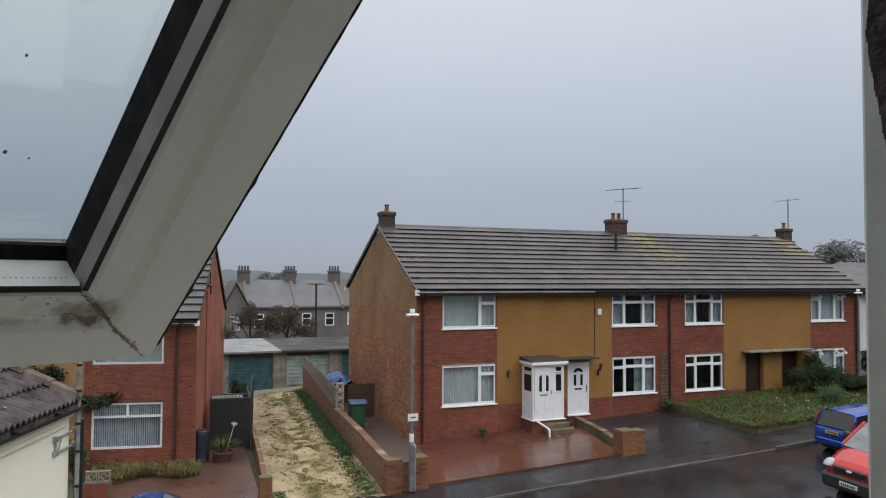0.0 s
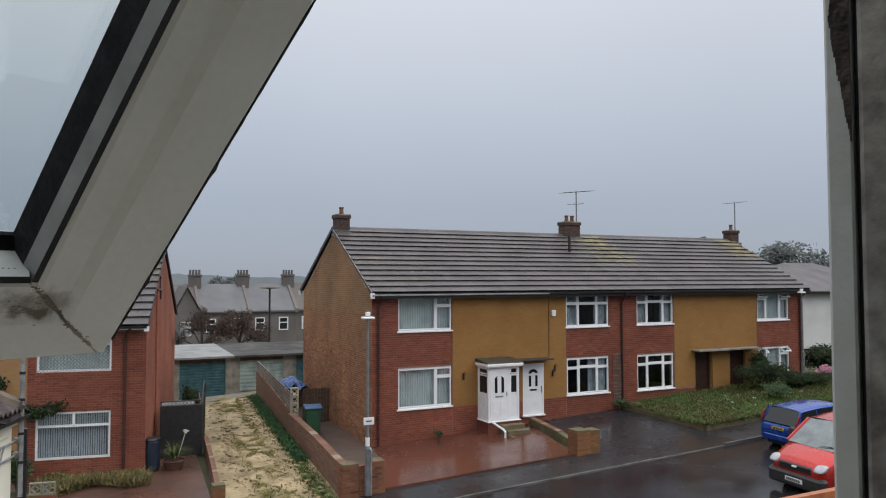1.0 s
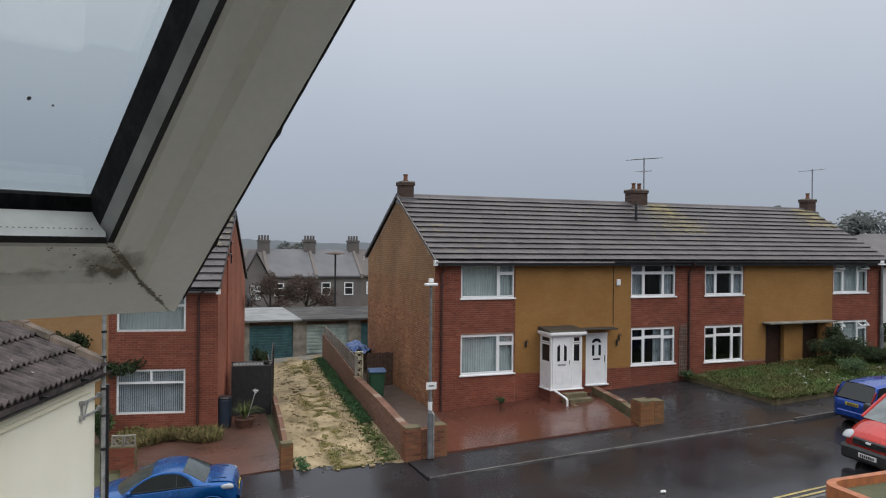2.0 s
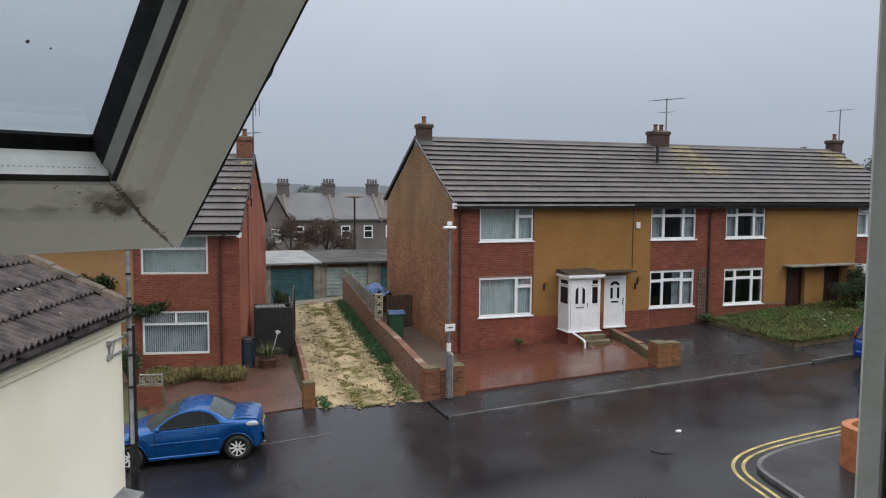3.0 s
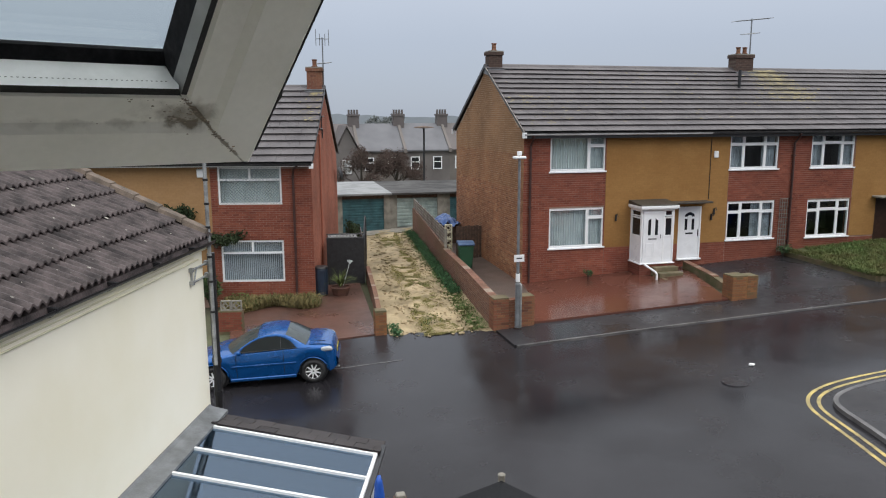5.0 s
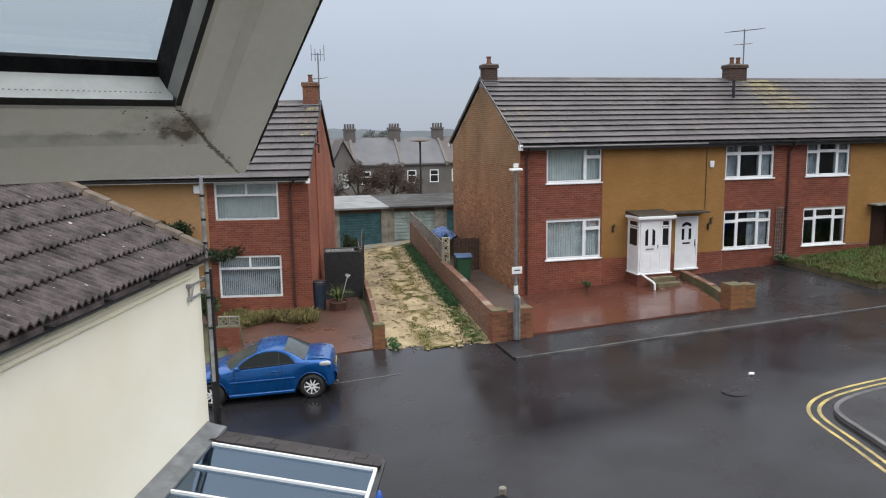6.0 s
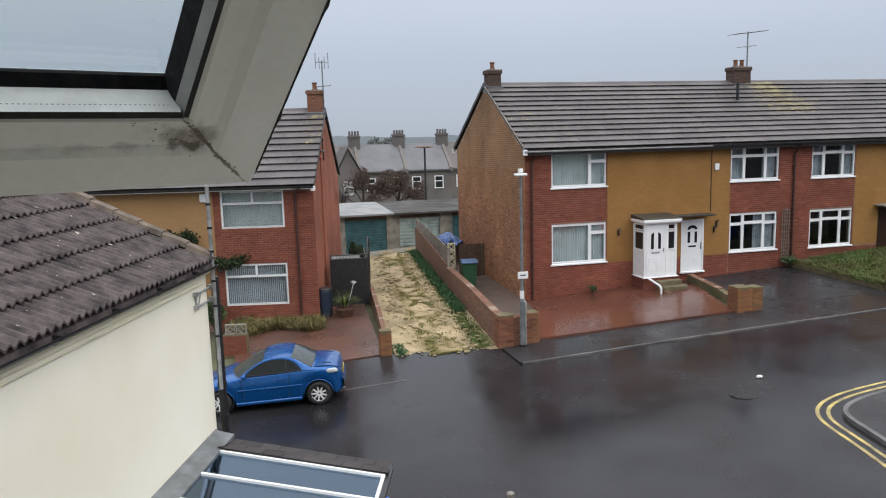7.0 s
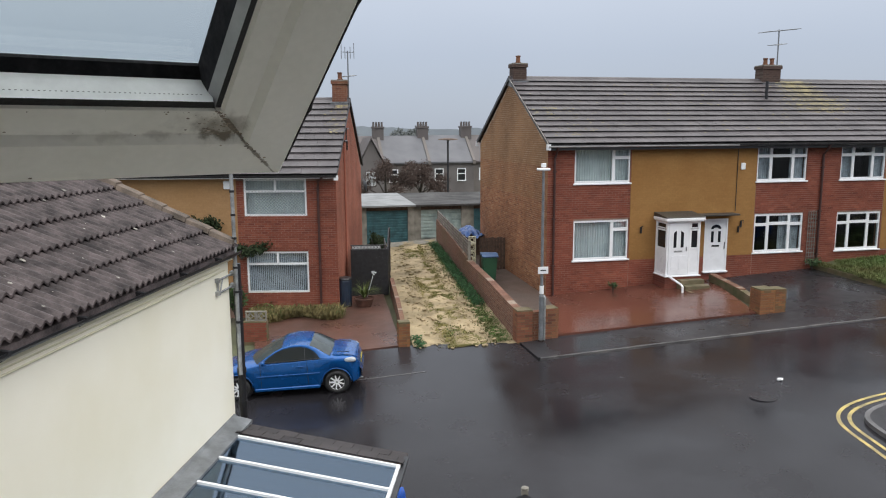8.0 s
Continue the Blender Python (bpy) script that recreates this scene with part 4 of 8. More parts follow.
for px, zt in ((0.22, EAVE_Z - 0.1), (10.55, EAVE_Z - 0.1), (20.85, EAVE_Z - 0.1)):
    bm = bmesh.new()
    tube(bm, [(px, -0.36, zt), (px, -0.3, zt - 0.12), (px, -0.07, zt - 0.35), (px, -0.07, G(px, 0))], 0.042, 8)
    for zb in (0.8, 2.4, 4.0):
        box(bm, px - 0.055, px + 0.055, -0.12, 0.0, zb, zb + 0.04)
    part("downpipe", bm, m_maroon, terrace, "dark maroon rainwater downpipe")
for cx, np_, zt in ((0.28, 1, 7.93), (11.1, 2, 8.0), (21.2, 1, 7.9)):
    chimney(terrace, cx, RIDGE_Y, RIDGE_Z - 0.25, zt, 0.52 if np_ == 1 else 0.82, 0.52, np_, m_chimney)
bm = bmesh.new()
tube(bm, [(9.95, 2.6, 6.4), (9.95, 2.6, 7.25)], 0.06, 8)
part("vent_pipe", bm, m_black, terrace)
bm = bmesh.new()
box(bm, 7.22, 7.40, -0.07, -0.012, 3.98, 4.22, 0.02)
part("alarm_box", bm, m_upvc, terrace, "white alarm box")
bm = bmesh.new()
tube(bm, [(7.1, -0.025, 4.8), (7.1, -0.025, 2.5)], 0.012, 5)
part("cable", bm, m_black, terrace)
# trellis beside the party line
bm = bmesh.new()
for i in range(4):
    box(bm, 10.12 + i * 0.1, 10.14 + i * 0.1, -0.05, -0.03, 0.4, 2.4)
for i in range(15):
    box(bm, 10.1, 10.46, -0.065, -0.05, 0.45 + i * 0.14, 0.475 + i * 0.14)
part("trellis", bm, m_pale_wood, terrace, "weathered pale wooden trellis")
# small wall fittings
for px, pz in ((3.45, 1.95), (7.25, 1.85), (7.35, 2.05)):
    bm = bmesh.new()
    box(bm, px - 0.03, px + 0.03, -0.07, -0.01, pz - 0.12, pz + 0.1, 0.01)
    tube(bm, [(px, -0.05, pz + 0.1), (px, -0.16, pz + 0.14), (px, -0.2, pz + 0.05)], 0.014, 6)
    part("wall_bracket", bm, m_iron, terrace)

# white porch
PX0, PX1, PY, PZ0, PZ1 = 4.03, 5.29, -0.80, 0.42, 2.32
PD = PX0 + 0.83   # the post between the door and its side light
porch = thing("porch", None, "white uPVC enclosed porch with glazed door on a brick step", "porch")
bm = bmesh.new()
box(bm, PX0 - 0.03, PX1 + 0.03, PY - 0.03, 0.0, G(4, -1), PZ0 - 0.03)
part("plinth", bm, m_brick, porch)
for a, b, c, d in ((PX0, PX0 + 0.06, PY, PY + 0.06), (PX1 - 0.06, PX1, PY, PY + 0.06), (PX0, PX0 + 0.06, -0.08, -0.014), (PX1 - 0.06, PX1, -0.08, -0.014), (PD, PD + 0.06, PY, PY + 0.06)):
    bm = bmesh.new()
    box(bm, a, b, c, d, PZ0, PZ1, 0.005)
    part("post", bm, m_upvc, porch)
bm = bmesh.new()
for z_ in (PZ0, PZ1 - 0.08):
    box(bm, PX0 + 0.06, PX1 - 0.06, PY + 0.004, PY + 0.056, z_, z_ + 0.08)
    box(bm, PX0 + 0.004, PX0 + 0.056, PY + 0.06, -0.08, z_, z_ + 0.08)
    box(bm, PX1 - 0.056, PX1 - 0.004, PY + 0.06, -0.08, z_, z_ + 0.08)
part("frame", bm, m_upvc, porch)
bm = bmesh.new()
box(bm, PX0 - 0.05, PX1 + 0.05, PY - 0.06, -0.02, PZ0 - 0.035, PZ0, 0.006)
part("sill", bm, m_upvc, porch)
# three glazed sides: panel below, tall light, transom and a small top light
for a, b, c, d in ((PX0 + 0.02, PX0 + 0.05, PY + 0.06, -0.08), (PD + 0.06, PX1 - 0.06, PY + 0.02, PY + 0.05), (PX1 - 0.05, PX1 - 0.02, PY + 0.06, -0.08)):
    bm = bmesh.new()
    box(bm, a - 0.008, b + 0.008, c, d, PZ0 + 0.08, 1.33)
    part("panel", bm, m_door_white, porch)
    for z0, z1 in ((1.37, 1.98), (2.07, PZ1 - 0.09)):
        bm = bmesh.new()
        box(bm, a + 0.008, b - 0.008, c + 0.02, d - 0.02, z0, z1)
        part("side_light", bm, m_darkglass, porch, "dark side light")
        bm = bmesh.new()
        if b - a > d - c:
            for p, q, r, t in ((a, a + 0.04, z0 - 0.03, z1 + 0.03), (b - 0.04, b, z0 - 0.03, z1 + 0.03), (a + 0.04, b - 0.04, z0 - 0.03, z0 + 0.012), (a + 0.04, b - 0.04, z1 - 0.012, z1 + 0.03)):
                box(bm, p, q, c - 0.012, d + 0.004, r, t)
        else:
            for p, q, r, t in ((c, c + 0.05, z0 - 0.03, z1 + 0.03), (d - 0.05, d, z0 - 0.03, z1 + 0.03), (c + 0.05, d - 0.05, z0 - 0.03, z0 + 0.012), (c + 0.05, d - 0.05, z1 - 0.012, z1 + 0.03)):
                box(bm, a - 0.012, b + 0.012, p, q, r, t)
        part("casement", bm, m_upvc, porch)
bm = bmesh.new()
box(bm, PX0 + 0.07, PD - 0.01, PY - 0.012, PY + 0.045, PZ0 + 0.04, PZ1 - 0.07, 0.006)
pd = part("door", bm, m_door_white, porch, "white door with two narrow dark lights")
for dx, lean in ((0.24, 1), (0.51, -1)):
    x0, x1 = PX0 + dx, PX0 + dx + 0.115
    za, zb = (1.90, 1.99) if lean > 0 else (1.99, 1.90)
    bm = bmesh.new()
    prism(bm, [(x0, 1.40), (x1, 1.40), (x1, zb), (x0, za)], "y", PY - 0.02, PY - 0.008)
    part("light", bm, m_darkglass, pd)
    bm = bmesh.new()
    for a, b, c, d in ((-0.025, 0.0, 1.375, za + 0.02), (0.115, 0.14, 1.375, zb + 0.02), (0.0, 0.115, 1.375, 1.40)):
        box(bm, x0 + a, x0 + b, PY - 0.026, PY - 0.01, c, d)
    part("moulding", bm, m_upvc, pd)
bm = bmesh.new()
box(bm, PX0 + 0.27, PX0 + 0.59, PY - 0.022, PY - 0.01, 1.24, 1.30, 0.004)
part("letter_plate", bm, m_steel, pd)
for a in (0.17, 0.47):
    bm = bmesh.new()
    box(bm, PX0 + a, PX0 + a + 0.24, PY - 0.02, PY - 0.01, 0.62, 1.12, 0.008)
    part("moulding", bm, m_door_white, pd)
bm = bmesh.new()
box(bm, PX0 + 0.72, PX0 + 0.745, PY - 0.045, PY - 0.01, 1.28, 1.42, 0.006)
part("handle", bm, m_steel, pd)
bm = bmesh.new()
box(bm, PX0 - 0.10, PX1 + 0.10, PY - 0.14, 0.0, PZ1, PZ1 + 0.10, 0.01)
box(bm, PX0 - 0.06, PX1 + 0.06, PY - 0.10, 0.0, PZ1 - 0.03, PZ1)
part("fascia", bm, m_upvc, porch)
bm = bmesh.new()
prism(bm, [(PY - 0.12, PZ1 + 0.10), (PY - 0.10, PZ1 + 0.14), (-0.012, PZ1 + 0.24), (-0.012, PZ1 + 0.10)], "x", PX0 - 0.09, PX1 + 0.09)
part("roof", bm, m_dark_felt, porch, "dark felt porch roof")
for k in range(3):
    st = thing("step", None, "worn mossy stone doorstep", "step", "porch steps")
    bm = bmesh.new()
    y1 = PY - 0.02 - 0.0
    box(bm, 4.45 + 0.04 * k, 5.35 + 0.05 * k, y1 - 0.27 * (k + 1), y1 - 0.27 * k - 0.002, G(4.8, -1.5) - 0.05, 0.30 - 0.15 * k, 0.012)
    part("tread", bm, m_step, st)
bm = bmesh.new()
tube(bm, [(4.12, -0.88, 0.42), (4.26, -1.45, 0.24), (4.28, -1.52, 0.18), (4.28, -1.52, G(4.28, -1.52))], 0.038, 8)
tagged(part("handrail", bm, m_upvc), "white tubular handrail beside the steps", "handrail")

# second front door and its canopy
front_door = thing("door_1", None, "white panelled front door with small arched light", "door", kind="structure")
bm = bmesh.new()
for a, b, c, d in ((5.93, 5.99, 0.36, 2.25), (6.79, 6.85, 0.36, 2.25), (5.99, 6.79, 2.19, 2.25)):
    box(bm, a, b, -0.02, 0.06, c, d)
part("frame", bm, m_upvc, front_door)
bm = bmesh.new()
box(bm, 5.90, 6.88, -0.10, 0.1, 0.30, 0.36, 0.01)
part("threshold", bm, m_upvc, front_door)
bm = bmesh.new()
box(bm, 5.99, 6.79, -0.005, 0.05, 0.36, 2.19, 0.004)
leaf = part("leaf", bm, m_door_white, front_door)
for a, b, c, d in ((6.20, 6.30, 1.40, 1.80), (6.48, 6.58, 1.40, 1.80)):
    bm = bmesh.new()
    box(bm, a, b, -0.014, -0.006, c, d)
    part("light", bm, m_darkglass, leaf)
bm = bmesh.new()
prism(bm, [(6.39 + 0.2 * math.cos(t), 1.88 + 0.16 * math.sin(t)) for t in np.linspace(0, math.pi, 9)] + [(6.39 + 0.1 * math.cos(t), 1.88 + 0.05 * math.sin(t)) for t in np.linspace(math.pi, 0, 9)], "y", -0.014, -0.006)
part("light", bm, m_darkglass, leaf, "arched dark light")
bm = bmesh.new()
box(bm, 6.24, 6.54, -0.014, -0.006, 1.24, 1.30)
part("letter_plate", bm, m_darkglass, leaf)
bm = bmesh.new()
box(bm, 6.73, 6.75, -0.03, -0.006, 1.15, 1.4)
part("handle", bm, m_iron, leaf)
bm = bmesh.new()
box(bm, 5.43, 7.0, -0.5, -0.012, 2.40, 2.46, 0.01)
tagged(part("canopy", bm, m_dark_felt), "thin dark flat canopy over the front door", "canopy")
# recessed dark doors of the farther dwellings
for k, (a, b) in enumerate(((14.45, 15.36), (16.42, 17.37))):
    d = thing("door_%d" % (k + 2), None, "dark brown wooden front door in shade", "door", kind="structure")
    bm = bmesh.new()
    box(bm, a + 0.05, b - 0.05, 0.14, 0.2, 0.5, 2.30, 0.004)
    part("leaf", bm, m_door_dark, d)
    bm = bmesh.new()
    for e in (a, b - 0.05):
        box(bm, e, e + 0.05, 0.10, 0.22, 0.5, 2.34)
    part("frame", bm, m_door_dark, d)
    bm = bmesh.new()
    box(bm, a - 0.05, b + 0.05, -0.5, 0.1, G(a, 0), 0.5, 0.01)
    part("step", bm, m_brick, d)
bm = bmesh.new()
box(bm, 15.38, 16.40, -0.06, -0.014, G(15.8, -0.4), 2.36, 0.006)
tagged(part("porch_pier", bm, m_ochre), "ochre-painted pier between the two doors", "pier")
bm = bmesh.new()
box(bm, 14.25, 17.85, -0.5, -0.014, 2.36, 2.43, 0.012)
tagged(part("canopy", bm, m_concrete), "pale flat concrete canopy over two doors", "canopy")
aerial(11.5, RIDGE_Y, 7.5, 9.45, 0.25, ((0.05, 1.9, 12), (0.6, 1.3, 7)))
aerial(21.5, RIDGE_Y, 7.5, 9.4, 0.3, ((0.05, 1.7, 10),))

# the neighbouring house across the track
LH = Matrix.Translation((-6.95, 1.5, 0)) @ Matrix.Rotation(radians(-11.5), 4, "Z")
left_house = thing("brick_house", LH, "red brick house with ochre panel and end chimney", "house")
LE, LRY, LRZ, LD, LL = 3.97, 4.3, 6.62, 8.6, 13.0
lw = [(-3.10, -1.0, 2.58, 3.84), (-3.10, -1.0, -0.06, 1.37)]
front_wall(left_house, [-LL, 0.0, -3.35, -8.2] + [v for h in lw for v in h[:2]], [-1.3, LE, 0.0] + [v for h in lw for v in h[2:]], lw, lambda x, z: (m_ochre_lifted, 0.012) if -8.2 < x < -3.35 and z > 0 else (m_mortar_red, 0.0))
for k, h in enumerate(lw):
    window(left_house, *h, (0, 0.5, 1), (0.66, 0.66) if k == 0 else (0.70, 0.70), 0.0, (), "curtain" if k == 0 else "blind", sill=k > 5, lattice=k == 0, plain=True, bar=0.06)
bm = bmesh.new()
prism(bm, [(0.25, -1.3), (LD, -1.3), (LD, LE), (LRY, LRZ - 0.08), (0.25, LE + 0.12), (0.0, LE), (0.0, LE)][:5], "x", -0.25, 0.0)
part("wall", bm, m_mortar_red, left_house, "salmon-red gable wall")
bm = bmesh.new()
box(bm, -LL, -0.25, LD - 0.25, LD, -1.3, LE)
box(bm, -LL, -LL + 0.25, 0.25, LD - 0.25, -1.3, LE)
part("wall", bm, m_brick, left_house)
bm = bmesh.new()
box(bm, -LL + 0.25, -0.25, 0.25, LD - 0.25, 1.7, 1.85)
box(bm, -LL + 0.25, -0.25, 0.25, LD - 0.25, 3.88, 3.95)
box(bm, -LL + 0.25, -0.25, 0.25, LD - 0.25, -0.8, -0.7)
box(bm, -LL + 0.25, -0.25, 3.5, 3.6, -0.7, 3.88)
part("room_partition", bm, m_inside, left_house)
tile_roof(left_house, -LL, 0.08, -0.32, LE - 0.02, LRY, LRZ, 12, lichen=((-0.2, 0.35, 0.9, 2.2, 140),))
tile_roof(left_house, -LL, 0.08, LD + 0.3, LE - 0.02, LRY, LRZ, 3)
bm = bmesh.new()
for i in range(29):
    xa = -LL + i * 0.45
    prism(bm, [(LRY - 0.13, LRZ - 0.02), (LRY - 0.08, LRZ + 0.055), (LRY, LRZ + 0.085), (LRY + 0.08, LRZ + 0.055), (LRY + 0.13, LRZ - 0.02)], "x", xa, xa + 0.444)
part("ridge_tiles", bm, m_tile, left_house)
bm = bmesh.new()
prism(bm, [(-0.32, LE - 0.1), (-0.32, LE + 0.03), (LRY, LRZ + 0.06), (LD + 0.3, LE + 0.03), (LD + 0.3, LE - 0.1), (LRY, LRZ - 0.07)], "x", 0.04, 0.09)
part("verge", bm, m_black, left_house, "dark verge board")
bm = bmesh.new()
box(bm, -LL, 0.08, -0.30, -0.27, LE - 0.118, LE - 0.03)
part("fascia", bm, m_upvc, left_house, "white fascia board")
bm = bmesh.new()
box(bm, -0.03, 0.11, -0.33, -0.22, LE - 0.18, LE - 0.02)
part("verge_end", bm, m_upvc, left_house)
bm = bmesh.new()
prism(bm, [(-0.39, LE - 0.02), (-0.385, LE - 0.06), (-0.35, LE - 0.085), (-0.315, LE - 0.06), (-0.305, LE - 0.02)], "x", -LL, 0.05)
part("gutter", bm, m_black, left_house)
bm = bmesh.new()
tube(bm, [(-0.42, -0.36, LE - 0.1), (-0.55, -0.25, LE - 0.2), (-0.6, -0.07, LE - 0.4), (-0.6, -0.07, -0.75)], 0.04, 8)
part("downpipe", bm, m_maroon, left_house, "dark maroon rainwater downpipe")
bm = bmesh.new()
tube(bm, [(0.05, 2.2, LE + 1.0), (0.05, 2.2, 1.5), (0.05, 2.2, -0.7)], 0.03, 8)
tube(bm, [(0.05, 1.4, 4.9), (0.05, 2.2, 4.85)], 0.03, 6)
part("waste_pipe", bm, m_brick_s, left_house)
bm = bmesh.new()
tube(bm, [(0.05, 3.6, 5.5), (0.05, 2.9, 5.5), (0.05, 2.9, 5.0)], 0.03, 6)
tube(bm, [(0.05, 2.3, 5.05), (0.05, 3.1, 5.05), (0.05, 3.1, 4.7)], 0.03, 6)
part("waste_pipe", bm, m_black, left_house)
bm = bmesh.new()
box(bm, -3.75, -3.5, -0.09, -0.014, 3.50, 3.78, 0.02)
part("alarm_box", bm, m_upvc, left_house)
chimney(left_house, -0.30, LRY, LRZ - 0.25, 7.35, 0.55, 0.6, 1, m_garden_brick)
bm = bmesh.new()
lathe(bm, [(0.30, 0.0), (0.27, 0.05), (0.12, 0.1), (0.05, 0.12)], 18)
bm.transform(Matrix.Translation((0.22, LD - 0.8, 3.05)) @ Matrix.Rotation(radians(80), 4, "Y"))
part("dish", bm, m_iron, left_house, "dark satellite dish")
aerial(*(LH @ Vector((0.02, LRY, 6.6))), 8.45, 0.2, ((0.95, 0.5, 3),), label="television aerial with upright fans on a tall mast")

fan = bpy.data.objects["television_aerial.002"]
for dx, ln in ((-0.24, 0.3), (-0.1, 0.22), (0.1, 0.22), (0.24, 0.3)):
    bm = bmesh.new()
    tube(bm, [(dx, 0, 1.55), (dx, 0, 1.55 + 2 * ln)], 0.014, 5)
    tube(bm, [(0, 0, 1.80), (dx, 0, 1.80)], 0.014, 5)
    part("upright_rod", bm, m_alu, fan)

# brick faces, piece by piece
for u0, u1, z0, z1 in ((0.0, 3.02, -0.6, 4.75), (7.90, 13.3, -0.3, 4.75), (18.12, LONG, 0.2, 4.75), (3.04, 7.88, -0.45, 0.89), (13.32, 18.1, 0.1, 0.89)):
    near_bit = (lambda a, z: a < 3.0 and 2.42 < z < 3.5) if u0 == 0.0 else None
    brickwork(terrace, "x", 0.0, u0, u1, z0, z1, bricks_front, -1, holes, bricks_front_one if near_bit else None, near_bit)
brickwork(terrace, "y", 0.0, 0.0, DEEP, 3.0, 4.19, bricks_gable_mid)
brickwork(terrace, "y", 0.0, 0.0, DEEP, 4.2, RIDGE_Z, bricks_gable_top, -1, (), None, None, lambda u: EAVE_Z - 0.02 + (RIDGE_Z - 0.08 - EAVE_Z) * (u / RIDGE_Y if u < RIDGE_Y else (DEEP - u) / (DEEP - RIDGE_Y)))
brickwork(terrace, "y", 0.0, 0.0, DEEP, -0.6, 2.99, bricks_gable, -1, (), bricks_gable_one, lambda a, z: 0.2 < a < 2.3 and 0.6 < z < 2.9)
brickwork(left_house, "x", 0.0, -3.34, 0.0, -1.1, LE - 0.15, bricks_front, -1, lw, bricks_front_one, lambda a, z: a > -3.3 and 1.5 < z < 2.45)
brickwork(left_house, "y", 0.0, 0.0, LD, -1.1, LRZ, bricks_salmon, 1, (), None, None, lambda u: LE - 0.1 + (LRZ - LE) * (u / LRY if u < LRY else (LD - u) / (LD - LRY)))

# ---- the house beside the window: cream side wall, pantiled roof, glazed lean-to ----
WU, WV = Vector((0.3007, 0.9537, 0)), Vector((0.9537, -0.3007, 0))
CW = Matrix(((WV.x, WU.x, 0, -9.43), (WV.y, WU.y, 0, -13.80), (0, 0, 1, 0), (0, 0, 0, 1)))  # local x out of the wall, local y along it towards the street
cream = thing("rendered_house", CW, "cream rendered house side with brown corrugated tile roof", "house")
CE = 3.92
bm = bmesh.new()
box(bm, -0.3, 0.0, -9.0, 0.0, -1.6, CE - 0.06)
box(bm, -7.0, -0.3, -0.3, 0.0, -1.6, CE - 0.06)
prism(bm, [(-7.3, CE - 0.06), (0.0, CE - 0.06), (-0.3, CE + 0.06), (-3.6, CE + 1.68), (-7.0, CE + 0.06)], "y", -0.3, -0.004)
part("wall", bm, m_render, cream, "smooth cream-painted render")
bm = bmesh.new()
box(bm, 0.0, 0.06, -9.0, 0.02, CE - 0.18, CE - 0.04)
part("fascia", bm, m_soffit, cream)
PITCH = math.tan(radians(26))
for c in range(10):
    gauge = 0.42
    a, b = c * gauge, (c + 1) * gauge + 0.07
    bm = bmesh.new()
    n_ = 30 * 24
    prev = None
    for i in range(n_ + 1):
        y = 0.08 - 9.1 * i / n_
        wv = 0.019 * math.cos(2 * math.pi * (y / 0.115 + 0.12 * noise.noise((c * 5, 0, 4)))) + 0.006 * noise.noise((y * 1.7, c, 0))
        ring = []
        for s, lift in ((a, 0.07), (b, 0.018)):
            x, z = 0.12 - s * math.cos(radians(26)), CE + s * math.sin(radians(26)) - 0.055
            ring += [bm.verts.new((x, y, z + lift + wv)), bm.verts.new((x, y, z + lift + wv - 0.022))]
        if prev:
            bm.faces.new((prev[0], ring[0], ring[2], prev[2]))
            bm.faces.new((prev[0], prev[1], ring[1], ring[0]))
        prev = ring
    part("tile_course", bm, m_old_tile, cream, smooth=False)
bm = bmesh.new()
prism(bm, [(0.09, CE - 0.05), (-3.6, CE + 1.72), (-3.6, CE + 1.66), (0.1, CE - 0.10)], "y", -9.0, 0.03)
prism(bm, [(-7.3, CE - 0.05), (-3.6, CE + 1.78), (-3.6, CE + 1.66), (-7.3, CE - 0.12)], "y", -9.0, 0.06)
part("roof_slope", bm, m_old_tile, cream)
bm = bmesh.new()
prism(bm, [(0.09, CE - 0.09), (0.09, CE + 0.02), (-3.6, CE + 1.83), (-3.6, CE + 1.72)], "y", 0.03, 0.10)
part("verge", bm, m_verge, cream, "mortared roof verge")
bm = bmesh.new()
for i in range(12):
    s0, s1 = 0.33 * i, 0.33 * i + 0.325
    x0, x1 = 0.10 - s0 * math.cos(radians(26)), 0.10 - s1 * math.cos(radians(26))
    z0, z1 = CE + 0.05 + s0 * math.sin(radians(26)), CE + 0.035 + s1 * math.sin(radians(26))
    lift = 0.010 * noise.noise((i * 2.3, 0, 1))
    vs = [bm.verts.new((x, y, z + lift + h)) for x, z in ((x0, z0), (x1, z1)) for y, h in ((-0.10, -0.03), (-0.07, 0.03), (0.07, 0.035), (0.115, -0.02))]
    for a in range(3):
        bm.faces.new((vs[a], vs[a + 1], vs[a + 5], vs[a + 4]))
    bm.faces.new((vs[3], vs[2], vs[1], vs[0]))
part("verge_tiles", bm, m_verge, cream, "mossy brown verge tiles bedded in mortar")
# droppings and lichen on the old tiles
rng = random.Random(52)
bm = bmesh.new()
for _ in range(170):
    s_, y = rng.uniform(0.1, 3.9), -rng.uniform(0.2, 6.0)
    c, r = int(s_ / 0.42), 0.006 + 0.022 * rng.random() ** 3
    lift = 0.07 - 0.052 * (s_ / 0.42 - c) * 0.86
    x, z = 0.09 - s_ * math.cos(radians(26)), CE - 0.04 + s_ * math.sin(radians(26)) + lift + 0.028
    bm.faces.new([bm.verts.new((x + r * math.cos(q) * rng.uniform(0.7, 1.3), y + r * math.sin(q) * rng.uniform(0.7, 1.3), z - 0.49 * r * math.cos(q))) for q in (6.283 * i / 7 for i in range(7))])
tagged(part("tile_spots", bm, m_tile_spot, cream, "pale lichen spots and droppings on the tiles"), kind="stuff")
